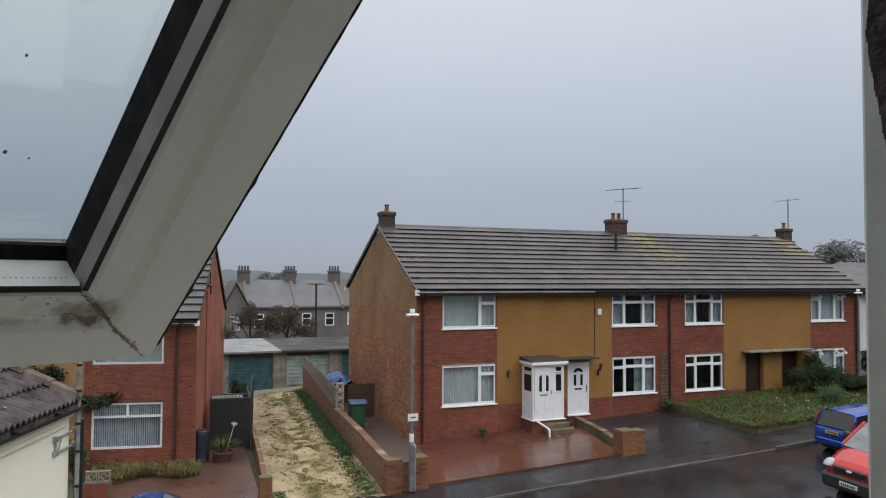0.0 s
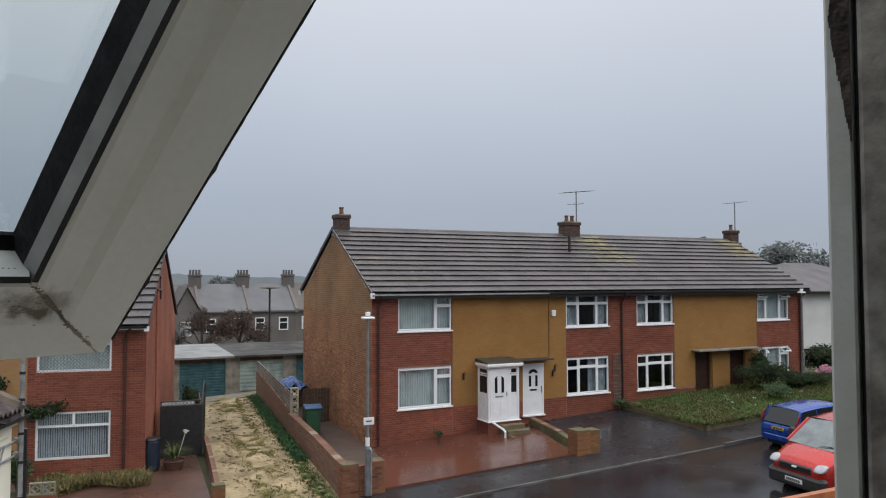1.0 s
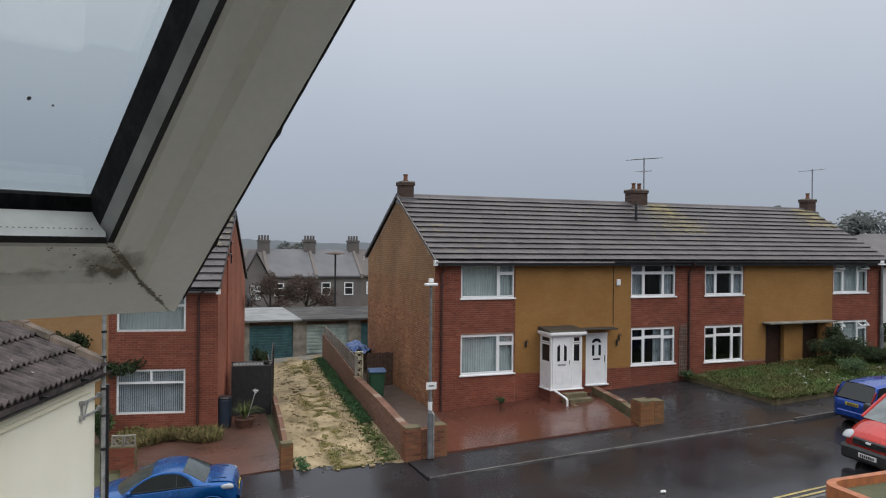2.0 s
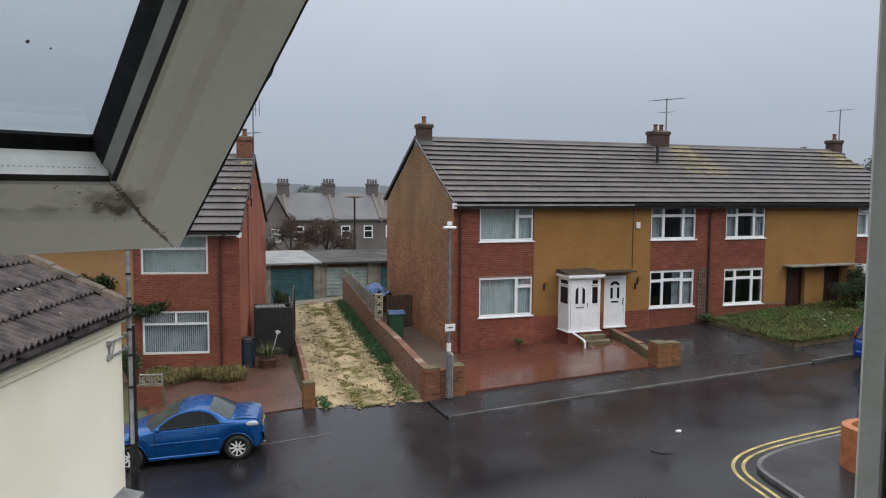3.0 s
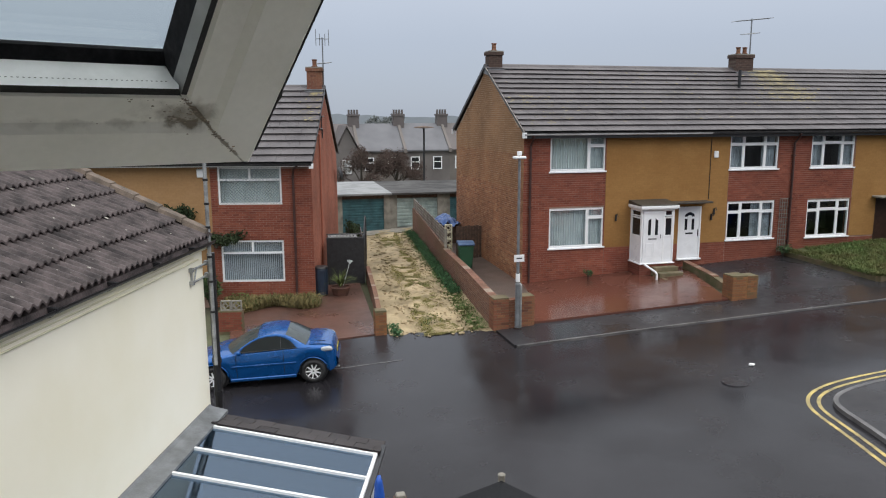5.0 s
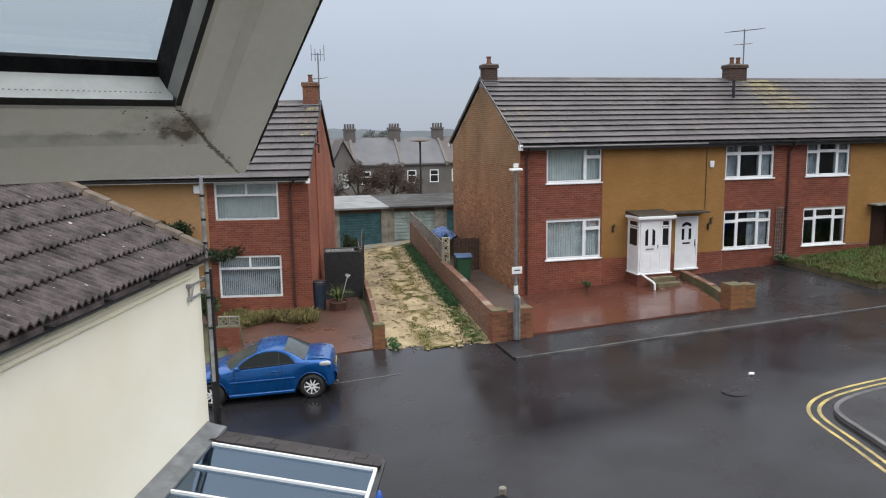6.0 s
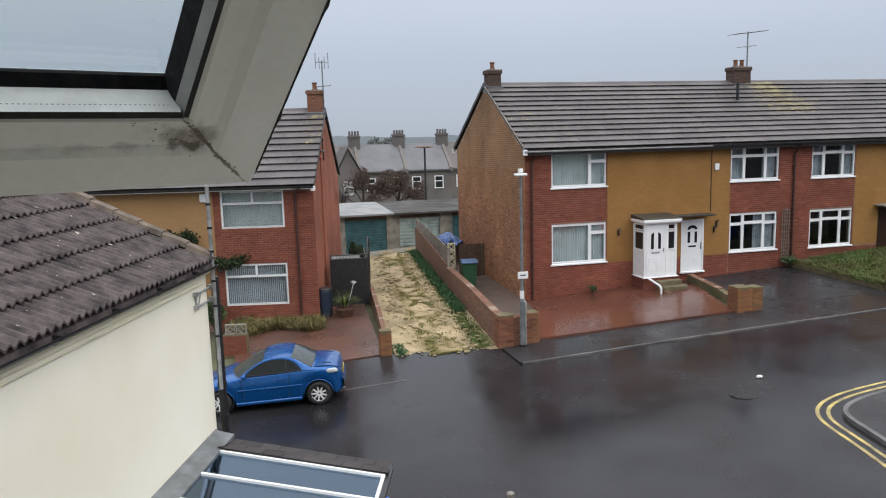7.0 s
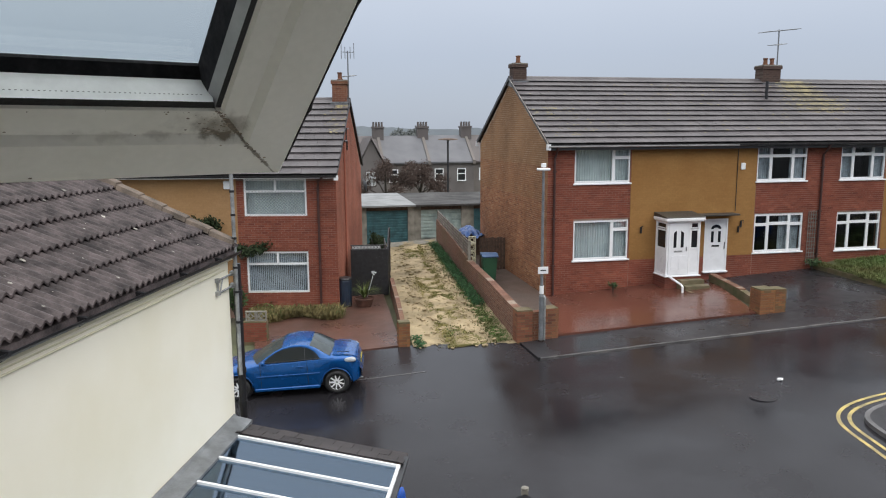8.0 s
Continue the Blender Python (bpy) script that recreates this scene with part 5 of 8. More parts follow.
bm = bmesh.new()
ring0 = None
for y in (-9.0, 0.06):
    pts = [(0.06 + 0.055 * math.cos(t) + 0.055, CE - 0.07 + 0.055 * math.sin(t)) for t in np.linspace(math.pi, 2 * math.pi, 9)]
    pts += [(0.06 + 0.047 * math.cos(t) + 0.055, CE - 0.07 + 0.047 * math.sin(t)) for t in np.linspace(2 * math.pi, math.pi, 9)]
    ring = [bm.verts.new((p[0], y, p[1])) for p in pts]
    if ring0:
        for i in range(len(ring)):
            j = (i + 1) % len(ring)
            bm.faces.new((ring0[i], ring0[j], ring[j], ring[i]))
    ring0 = ring
part("gutter", bm, m_black, cream, "black half-round gutter")
for i in range(9):
    bm = bmesh.new()
    y = -0.6 - i * 0.95
    prism(bm, [(0.05, CE - 0.05), (0.05, CE - 0.15), (0.11, CE - 0.138), (0.165, CE - 0.10), (0.178, CE - 0.06)], "y", y - 0.02, y + 0.02)
    part("gutter_bracket", bm, m_black, cream)
bm = bmesh.new()
tube(bm, [(0.012, -9, CE - 0.27), (0.012, -0.15, CE - 0.29)], 0.009, 6)
tube(bm, [(0.012, -9, CE - 0.225), (0.012, -0.3, CE - 0.24)], 0.007, 6)
part("cable", bm, m_soffit, cream, "cream cable clipped to the wall")
bm = bmesh.new()
tube(bm, [(0.07, 0.12, CE - 0.25), (0.07, 0.12, 1.3)], 0.05, 10)
for z in (3.25, 2.2, 1.75):
    tube(bm, [(0.07, 0.12, z), (0.07, 0.12, z + 0.07)], 0.06, 10)
part("soil_pipe", bm, m_black, cream, "black plastic downpipe at the corner")
bm = bmesh.new()
tube(bm, [(0.09, 0.03, 2.2), (0.09, 0.03, 4.85)], 0.026, 8)
mast = part("mast", bm, m_steel, cream, "grey steel aerial mast")
for z in (2.9, 3.3, 3.62, 4.0, 4.3, 4.6):
    bm = bmesh.new()
    tube(bm, [(0.09, 0.03, z), (0.09, 0.03, z + 0.03)], 0.034, 8)
    part("clip", bm, m_black, mast)
bm = bmesh.new()
for z in (3.55, 3.39):
    tube(bm, [(0.03, -0.42, z), (0.03, 0.1, z)], 0.013, 6)
    box(bm, 0.0, 0.07, 0.04, 0.12, z - 0.03, z + 0.03)
    box(bm, 0.0, 0.05, -0.44, -0.39, z - 0.025, z + 0.025)
tube(bm, [(0.03, -0.36, 3.39), (0.03, -0.26, 3.55)], 0.010, 6)
box(bm, 0.0, 0.02, -0.40, -0.37, 3.37, 3.57)
part("mast_bracket", bm, m_steel, cream, "galvanised wall bracket")

# glazed lean-to roof against the cream wall
LZ, LW_, LDROP = 1.63, 2.25, 0.36
lean = thing("glazed_lean_to", CW, "lean-to with blue-tinted glass roof and white bars", "lean-to")
m_cons_glass = glass_mat("blue_roof_glass", (0.18, 0.27, 0.36), 0.05, 0.15, (0.62, 0.78, 0.96))


def lz(x):
    return LZ - LDROP * x / LW_


bm = bmesh.new()
prism(bm, [(0.25, lz(0.25) - 0.02), (LW_, lz(LW_) - 0.02), (LW_, lz(LW_)), (0.25, lz(0.25))], "y", -6.5, -0.57)
g = part("glass_roof", bm, m_cons_glass, lean, "blue-tinted roof glass")
g.visible_shadow = False
for i in range(9):
    bm = bmesh.new()
    y = -0.57 - 0.61 * i
    prism(bm, [(0.22, lz(0.22) - 0.03), (LW_ + 0.02, lz(LW_) - 0.03), (LW_ + 0.02, lz(LW_) + 0.03), (0.22, lz(0.22) + 0.03)], "y", y - 0.018, y + 0.018)
    part("glazing_bar", bm, m_upvc, lean)
bm = bmesh.new()
box(bm, LW_ - 0.008, LW_ + 0.035, -6.5, -0.55, lz(LW_) - 0.08, lz(LW_) + 0.035, 0.008)
part("eaves_beam", bm, m_upvc, lean)
bm = bmesh.new()
prism(bm, [(LW_ + 0.036, lz(LW_) - 0.0), (LW_ + 0.10, lz(LW_) - 0.0), (LW_ + 0.09, lz(LW_) - 0.07), (LW_ + 0.046, lz(LW_) - 0.07)], "y", -6.5, -0.25)
part("gutter", bm, m_black, lean)
bm = bmesh.new()
prism(bm, [(0.004, LZ + 0.06), (0.02, LZ + 0.06), (0.05, LZ + 0.035), (0.25, lz(0.25) + 0.03), (0.25, lz(0.25) - 0.01), (0.004, LZ - 0.02)], "y", -6.5, -0.06)
part("flashing", bm, m_lead, lean, "grey lead flashing along the wall")
m_slate = brick_piece_mat("grey_brown_slate", ((0.030, 0.026, 0.027), (0.050, 0.043, 0.043), (0.040, 0.035, 0.035)), 0.6, True)
rng = random.Random(8)
for r in range(2):
    for i in range(10):
        bm = bmesh.new()
        xa = 0.02 + 0.245 * i - (0.12 if r else 0)
        xb = xa + 0.238
        xa, xb = max(xa, 0.20), min(xb, LW_ + 0.06)
        if xb - xa < 0.04:
            continue
        y0 = -0.53 + 0.24 * r
        z0 = lambda x: lz(x) + 0.05 - 0.05 * r + rng.uniform(-0.004, 0.004)
        vs = [bm.verts.new((x, y, z0(x) + dz)) for x, y, dz in ((xa, y0, 0), (xb, y0, 0), (xb, y0 + 0.27, -0.055), (xa, y0 + 0.27, -0.055))]
        lo = [bm.verts.new(v.co - Vector((0, 0, 0.015))) for v in vs]
        bm.faces.new(vs)
        for p in range(4):
            bm.faces.new((vs[p], lo[p], lo[(p + 1) % 4], vs[(p + 1) % 4]))
        part("slate", bm, m_slate, lean)
bm = bmesh.new()
box(bm, 0.0, LW_, -0.42, -0.26, -1.5, lz(LW_) - 0.06)
box(bm, LW_ - 0.12, LW_, -6.5, -0.42, -1.5, 0.0)
part("wall", bm, m_brick, lean)
bm = bmesh.new()
box(bm, 0.0, LW_ - 0.12, -6.5, -0.42, -1.3, -1.1)
part("floor_slab", bm, m_concrete, lean)
bm = bmesh.new()
for i in range(8):
    y = -0.45 - 0.8 * i
    box(bm, LW_ - 0.10, LW_ - 0.03, y - 0.06, y, 0.0, lz(LW_) - 0.06)
part("window_frame", bm, m_upvc, lean)
# pale chair-like bundle under the glass
bm = bmesh.new()
lathe(bm, [(0.16, 0), (0.22, 0.3), (0.18, 0.75), (0.06, 0.95)], 12, (1.55, -0.85, -1.1))
part("folded_parasol", bm, m_curtain, lean, "pale folded cloth parasol under the glass")

# ---- the open window round the camera ----
SASH_N = radians(25.2)
wr = Vector((math.sin(radians(64.8)), math.cos(radians(64.8)), 0))      # along the window, to the street's right
wn_ = Vector((-math.sin(SASH_N), math.cos(SASH_N), 0))                  # outwards
tilt = radians(42)
ws = wn_ * math.cos(tilt) + Vector((0, 0, -math.sin(tilt)))             # down the open sash
wt = wr.cross(ws)                                                       # through its thickness
if wt.dot(wn_) > 0:
    wt = -wt
TIP = Vector((-8.716, -22.884, 5.309))
# local axes of the sash: x along the rail from the outer corner (minus: away from the stile), y up the stile, z towards the room
SM = Matrix(((wr.x, -ws.x, wt.x, TIP.x), (wr.y, -ws.y, wt.y, TIP.y), (wr.z, -ws.z, wt.z, TIP.z), (0, 0, 0, 1)))
sash = thing("open_window_sash", SM, "top-hung white window sash, grimy and pushed open", "window sash")
SW, SH = 0.75, 0.62
# stile: bevelled profile from glass to outer edge, mitred at the lower corner


def mitred(bm, profile, horizontal):
    """A frame member cut off at the lower corner; profile: (inset from the side, inset from below, level)."""
    a, b = [], []
    for dx, dy, h in profile:
        a.append(bm.verts.new((-dx, dy, h)))
        b.append(bm.verts.new((-SW, dy, h) if horizontal else (-dx, SH, h)))
    for i in range(len(profile)):
        j = (i + 1) % len(profile)
        bm.faces.new((a[i], a[j], b[j], b[i]))
    bm.faces.new(a)
    bm.faces.new(b[::-1])


PROFILE = [(-0.0145, -0.011, -0.045), (-0.0145, -0.011, -0.003), (-0.0115, -0.008, 0.0), (0.024, 0.027, 0.0), (0.030, 0.033, -0.0045), (0.048, 0.056, -0.005), (0.0505, 0.0575, -0.007), (0.0505, 0.0575, -0.045)]
bm = bmesh.new()
mitred(bm, PROFILE, False)
part("stile", bm, m_sash, sash)
bm = bmesh.new()
mitred(bm, [(dx, dy, h - 0.0006) for dx, dy, h in PROFILE], True)
part("rail", bm, m_sash, sash)
# Spacer toned by side: grey up the stile, sky-bright white along the rail.
STILE_SET = ((0.0505, 0.0550, -0.007, -0.006, m_gasket, "gasket"), (0.0550, 0.0590, -0.006, -0.015, m_steel, "spacer"), (0.0590, 0.0625, -0.015, -0.0335, m_seal, "glazing_seal"))
for k, (x0, x1, h0, h1, m_, nm) in enumerate(STILE_SET):
    bm = bmesh.new()
    mitred(bm, [(x0, 0.058 + 0.002 * k, h0), (x1, 0.060 + 0.002 * k, h1), (x1 - 0.003, 0.060 + 0.002 * k, -0.040 + 0.0005 * k), (x0 - 0.003, 0.058 + 0.002 * k, -0.040 + 0.0005 * k)], False)
    part(nm, bm, m_, sash)
for k, (x0, x1, y0, y1, h0, h1, m_, nm) in enumerate(((0.0545, 0.0575, 0.0575, 0.0645, -0.007, -0.006, m_gasket, "gasket"), (0.0575, 0.0535, 0.0645, 0.0655, -0.006, -0.026, m_spacer_lit, "spacer"), (0.0535, 0.0605, 0.0655, 0.0725, -0.026, -0.032, m_seal, "glazing_seal"))):
    for horizontal in (True,):
        bm = bmesh.new()
        mitred(bm, [(x0, y0, h0), (x1, y1, h1), (x1, y1, -0.036 + 0.0005 * k), (x0, y0, -0.036 + 0.0005 * k)], horizontal)
        part(nm, bm, m_ if (horizontal or nm != "spacer") else m_lead, sash)
bm = bmesh.new()
box(bm, -SW, -0.0595, 0.0715, SH, -0.037, -0.033)
m_rain_glass = glass_mat("rain_spotted_glass", (0.87, 0.895, 0.885), 0.03)
g = part("pane", bm, m_rain_glass, sash, "rain-spotted glass")
g.visible_shadow = False
rng = random.Random(3)
bm = bmesh.new()
for _ in range(90):
    x, y, r = -0.1 - rng.random() * 0.6, 0.115 + rng.random() * 0.45, 0.0006 + 0.0012 * rng.random() ** 2
    vs = [bm.verts.new((x + r * math.cos(t), y + 1.3 * r * math.sin(t), -0.0324)) for t in (6.283 * i / 6 for i in range(6))]
    bm.faces.new(vs)
tagged(part("raindrop_marks", bm, m_lead, sash, "dried rain spots"), kind="stuff")
bm = bmesh.new()
for i in range(210):
    x = -0.064 - 0.0031 * i
    vs = [bm.verts.new(p) for p in ((x, 0.0653, -0.0115), (x - 0.0012, 0.0653, -0.0115), (x - 0.0012, 0.0653, -0.0122), (x, 0.0653, -0.0122))]
    bm.faces.new(vs)
tagged(part("spacer_perforations", bm, m_lead, sash, "row of small holes in the spacer"), kind="stuff")
# perished weather strip along the stile's outer edge
bm = bmesh.new()
tube(bm, [(0.0148, 0.004 + 0.006 * i, -0.0022) for i in range(103)], [0.0008 + 0.0005 * noise.noise((i * 0.9, 0, 2)) + (0.0012 if noise.noise((i * 0.35, 3, 2)) > 0.42 else 0) for i in range(103)], 5)
part("weather_strip", bm, m_gasket, sash, "perished black weather strip")
# mildew along the joint and the rail
bm = bmesh.new()
for _ in range(380):
    kind_ = rng.random()
    if kind_ < 0.45:
        d = 0.004 + 0.05 * rng.random()
        x, y = -d + rng.gauss(0, 0.0012), d * 1.05 + 0.001 + rng.gauss(0, 0.0012)
    elif kind_ < 0.8:
        x, y = -0.043 - abs(rng.gauss(0, 0.013)), 0.044 + rng.gauss(0, 0.006)
    else:
        x, y = -0.02 - rng.random() * 0.5, rng.choice((-0.005, 0.034, 0.054)) + rng.gauss(0, 0.0015)
    h = np.interp(y, [-0.011, -0.008, 0.027, 0.033, 0.056, 0.0575], [-0.003, 0.0, 0.0, -0.0045, -0.006, -0.009]) + 0.0006
    r = 0.0002 + 0.0010 * rng.random() ** 3
    vs = [bm.verts.new((x + r * rng.uniform(0.6, 1.8) * math.cos(t), y + r * rng.uniform(0.5, 1.0) * math.sin(t), h)) for t in (6.283 * i / 7 for i in range(7))]
    bm.faces.new(vs)
tagged(part("mildew", bm, m_sash_dirt, sash, "brown mildew along the mitre joint"), kind="stuff")

# fixed frame, jamb and the room behind
WM = Matrix(((wr.x, wn_.x, 0, -8.72), (wr.y, wn_.y, 0, -23.435), (0, 0, 1, 0), (0, 0, 0, 1)))
jamb = thing("window_jamb", WM @ Matrix.Translation((0, -0.0044, 0)), "weathered window jamb with peeling dark paint", "window jamb", kind="structure")
J0, J1 = 4.55, 5.78
bm = bmesh.new()
box(bm, 0.392, 0.46, 0.0610, 0.0727, J0, J1, 0.0012)
part("outer_bead", bm, m_bead, jamb, "pale painted bead")
bm = bmesh.new()
box(bm, 0.400, 0.46, 0.0583, 0.0610, J0, J1)
part("seal", bm, m_gasket, jamb)
bm = bmesh.new()
box(bm, 0.391, 0.47, -0.10, 0.0583, J0, J1, 0.002)
part("lining", bm, m_lining, jamb, "mottled painted lining, indoor shade in its grey")
bm = bmesh.new()
rng = random.Random(11)
for i in range(120):
    z = J1 - 0.01 - i * 0.003
    if z < 5.42:
        break
    w_ = 0.0075 + 0.003 * noise.noise((0, 0, z * 30)) + 0.0015 * noise.noise((3, 0, z * 140))
    w_ *= 1 if z > 5.46 else max(0.1, (z - 5.42) / 0.04)
    box(bm, 0.3914, 0.3925, 0.0614, 0.0614 + w_, z - 0.0016, z + 0.0016)
part("peeling_patch", bm, m_jamb_wood, jamb, "bare dark wood where paint peeled")
# room out of view, its white walls there to brighten the sash
room = thing("room_wall", WM, "unseen loft room, whitened to bounce light on the sash", "room", kind="structure")
bm = bmesh.new()
box(bm, 0.47, 2.2, -0.10, 0.04, 3.2, 6.2)
box(bm, -2.2, -0.85, -0.10, 0.04, 3.2, 6.2)
box(bm, -0.85, 0.47, -0.10, 0.04, 3.2, 4.55)
box(bm, -0.85, 0.47, -0.10, 0.04, 5.80, 6.2)
box(bm, -2.3, -2.2, -3.2, 0.04, 3.2, 6.2)
box(bm, 2.2, 2.3, -3.2, 0.04, 3.2, 6.2)
box(bm, -2.3, 2.3, -3.3, -3.2, 3.2, 6.2)
part("wall", bm, m_plaster, room)
bm = bmesh.new()
box(bm, -2.3, 2.3, -3.3, 0.04, 3.1, 3.2)
tagged(part("room_floor", bm, m_wood), "plain boarded loft floor", "floor", kind="structure").matrix_world = WM
bm = bmesh.new()
box(bm, -2.3, 2.3, -3.3, 0.05, 6.2, 6.3)
tagged(part("ceiling", bm, m_plaster), "plain painted ceiling", "ceiling", kind="structure").matrix_world = WM

# Unseen white board at sill height, added to bounce skylight onto the sash.
bm = bmesh.new()
box(bm, -0.85, 0.47, -0.02, 0.26, 4.50, 4.548, 0.006)
tagged(part("bounce_sill", bm, m_sash), "unseen white sill, added to bounce light on the sash", "sill", kind="structure").matrix_world = WM
# the camera's own house and made-up neighbours, unseen, added for window reflections
own = thing("unseen_own_house", WM, "unseen brick house front, added for window reflections", "house", kind="structure")
bm = bmesh.new()
box(bm, -2.6, 7.5, -0.12, 0.03, -2.0, 3.1)
box(bm, 2.32, 7.5, -0.12, 0.03, 3.1, 4.6)
box(bm, -2.6, 7.5, -8.0, -7.8, -2.0, 4.6)
part("wall", bm, m_garden_brick, own)
bm = bmesh.new()
prism(bm, [(0.2, 4.55), (-3.8, 7.6), (-8.2, 4.55), (-8.2, 4.4), (-3.8, 7.4), (0.2, 4.4)], "x", 2.4, 7.6)
part("roof", bm, m_tile, own)
# grey picked for how these unseen walls mirror in the panes
m_reflected_wall = mat("grey_reflected_wall", (0.17, 0.17, 0.175), 0.9, 0.2, 2, 0.3)
for k in range(4):
    row = thing("reflected_house_block", Matrix.Translation((14.0 + k * 9.5, -24.0, G(14 + k * 9.5, -22))), "unseen grey house block, added for window reflections", "house", "near side houses", kind="structure")
    bm = bmesh.new()
    box(bm, 0, 8.5, 0, 8, -1, 5.0)
    part("wall", bm, m_reflected_wall, row)
    bm = bmesh.new()
    prism(bm, [(-0.3, 4.95), (4, 7.6), (8.3, 4.95), (8.3, 4.8), (-0.3, 4.8)], "x", -0.2, 8.7)
    part("roof", bm, m_tile, row)

# ---- boundary walls, gates and street furniture ----


def wall_run(name, pts, h0, h1, thick, material, label, coping=True, category="garden wall"):
    """A low wall along a line in plan, following the ground; h0 to h1 its height."""
    t = thing(name, None, label, category, "garden walls")
    for k, ((xa, ya), (xb, yb)) in enumerate(zip(pts, pts[1:])):
        d = Vector((xb - xa, yb - ya)).normalized()
        s = Vector((-d.y, d.x)) * thick / 2
        n_ = max(1, int(math.hypot(xb - xa, yb - ya) / 0.9))
        bm = bmesh.new()
        bc = bmesh.new()
        for i in range(n_):
            quad, cq = [], []
            for q in (i / n_, (i + 1) / n_):
                x, y = xa + (xb - xa) * q, ya + (yb - ya) * q
                f = (k + q) / (len(pts) - 1)
                h = h0 + (h1 - h0) * f
                quad.append(((x + s.x, y + s.y), (x - s.x, y - s.y), G(x, y), h))
            for tgt, lo, hi, grow in ((bm, -0.2, 0.0, 1.0), (bc, 0.0, 0.03, 1.03)):
                v = []
                for L_, R_, g_, h in quad:
                    c = ((L_[0] + R_[0]) / 2, (L_[1] + R_[1]) / 2)
                    for p in (L_, R_):
                        px, py = c[0] + (p[0] - c[0]) * grow, c[1] + (p[1] - c[1]) * grow
                        v.append(tgt.verts.new((px, py, g_ + (lo if tgt is bm else h))))
                        v.append(tgt.verts.new((px, py, g_ + h + hi)))
                for f in ((0, 1, 3, 2), (4, 6, 7, 5), (0, 4, 5, 1), (2, 3, 7, 6), (1, 5, 7, 3), (0, 2, 6, 4)):
                    tgt.faces.new([v[w] for w in f])
        bmesh.ops.remove_doubles(bm, verts=bm.verts, dist=0.0005)
        part("brickwork", bm, material, t)
        if coping:
            part("coping", bc, m_garden_brick_s, t)
        else:
            bc.free()
    return t


def pier(x, y, w, d, h, material, label, turn=0.0, cap=True):
    t = thing("brick_pier", Matrix.Translation((x, y, G(x, y))) @ Matrix.Rotation(turn, 4, "Z"), label, "pier", "brick piers")
    bm = bmesh.new()
    box(bm, -w / 2, w / 2, -d / 2, d / 2, -0.2, h)
    part("core", bm, m_mortar if cap else m_moss, t)
    tone = bricks_orange_one if material is m_orange_brick else (bricks_front_one if material is m_brick else bricks_yard_one)
    always = lambda a, z: True
    brickwork(t, "x", -d / 2, -w / 2, w / 2, 0.0, h + 0.002, tone, -1, (), tone, always)
    brickwork(t, "y", -w / 2, -d / 2, d / 2, 0.0, h + 0.002, tone, -1, (), tone, always)
    if cap:
        bm = bmesh.new()
        box(bm, -w / 2 - 0.015, w / 2 + 0.015, -d / 2 - 0.015, d / 2 + 0.015, h, h + 0.045, 0.012)
        part("cap", bm, m_concrete, t)
    return t


wall_run("garden_wall", [(-2.28, -4.05), (-2.0, 0.0), (-1.85, 3.4)], 0.85, 0.85, 0.22, m_garden_brick_s, "weathered brick wall along the track")
wall_run("garden_wall", [(-1.85, 3.4), (-1.5, 7.5), (-1.15, 12.4)], 0.95, 1.15, 0.22, m_garden_brick_s, "taller weathered brick wall beside the track")
pier(-2.2, -4.12, 0.45, 0.4, 0.93, m_garden_brick, "brick end pier of the forecourt wall", cap=False)
wall_run("garden_wall", [(-1.97, -4.2), (-1.65, -4.18)], 0.84, 0.84, 0.22, m_garden_brick, "short brick return wall behind the lamp post", coping=False)
pier(-1.42, -4.12, 0.42, 0.4, 0.90, m_garden_brick, "reddish brick pier beside the lamp post", cap=False)
pier(5.35, -4.25, 0.5, 0.5, 0.78, m_orange_brick, "orange brick pier with broken top", cap=False)
pier(5.78, -4.3, 0.36, 0.42, 0.74, m_orange_brick, "mossy orange brick pier", cap=False)
wall_run("garden_wall", [(6.0, -0.5), (5.95, -2.4)], 0.34, 0.22, 0.22, m_moss, "low mossy dividing wall")
wall_run("garden_wall", [(5.95, -2.4), (5.75, -4.0)], 0.22, 0.10, 0.22, m_moss, "crumbling end of the low dividing wall", coping=False)
pier(-5.48, -3.25, 0.32, 0.32, 0.72, m_orange_brick, "small orange brick pier at the track's mouth", cap=False)
wall_run("garden_wall", [(-5.4, -3.0), (-5.1, 0.2), (-4.85, 3.4)], 0.34, 0.5, 0.14, m_garden_brick_s, "low weathered brick wall along the track", coping=False)
pier(-9.65, -1.1, 0.7, 0.3, 0.62, m_brick, "red brick front pier", turn=radians(-11), cap=False)
t = thing("pierced_block", Matrix.Translation((-9.62, -1.12, G(-9.62, -1.12) + 0.62)) @ Matrix.Rotation(radians(-11), 4, "Z"), "pierced concrete screen block on a pier", "screen block")
for a in range(2):
    bm = bmesh.new()
    x0 = -0.32 + 0.32 * a
    for q in ((x0, x0 + 0.3, 0.0, 0.03), (x0, x0 + 0.3, 0.27, 0.3), (x0, x0 + 0.03, 0.03, 0.27), (x0 + 0.27, x0 + 0.3, 0.03, 0.27)):
        box(bm, q[0], q[1], -0.05, 0.05, q[2], q[3])
    for c in ((0.03, 0.03), (0.27, 0.27), (0.03, 0.27), (0.27, 0.03)):
        pts = [(x0 + c[0] + 0.12 * math.cos(u), -0.03, c[1] + 0.12 * math.sin(u)) for u in np.linspace(0, 6.283, 17)]
        tube(bm, [p for p in pts if x0 + 0.01 < p[0] < x0 + 0.29 and 0.01 < p[2] < 0.29] or pts[:3], 0.016, 5)
    part("block", bm, m_concrete, t)

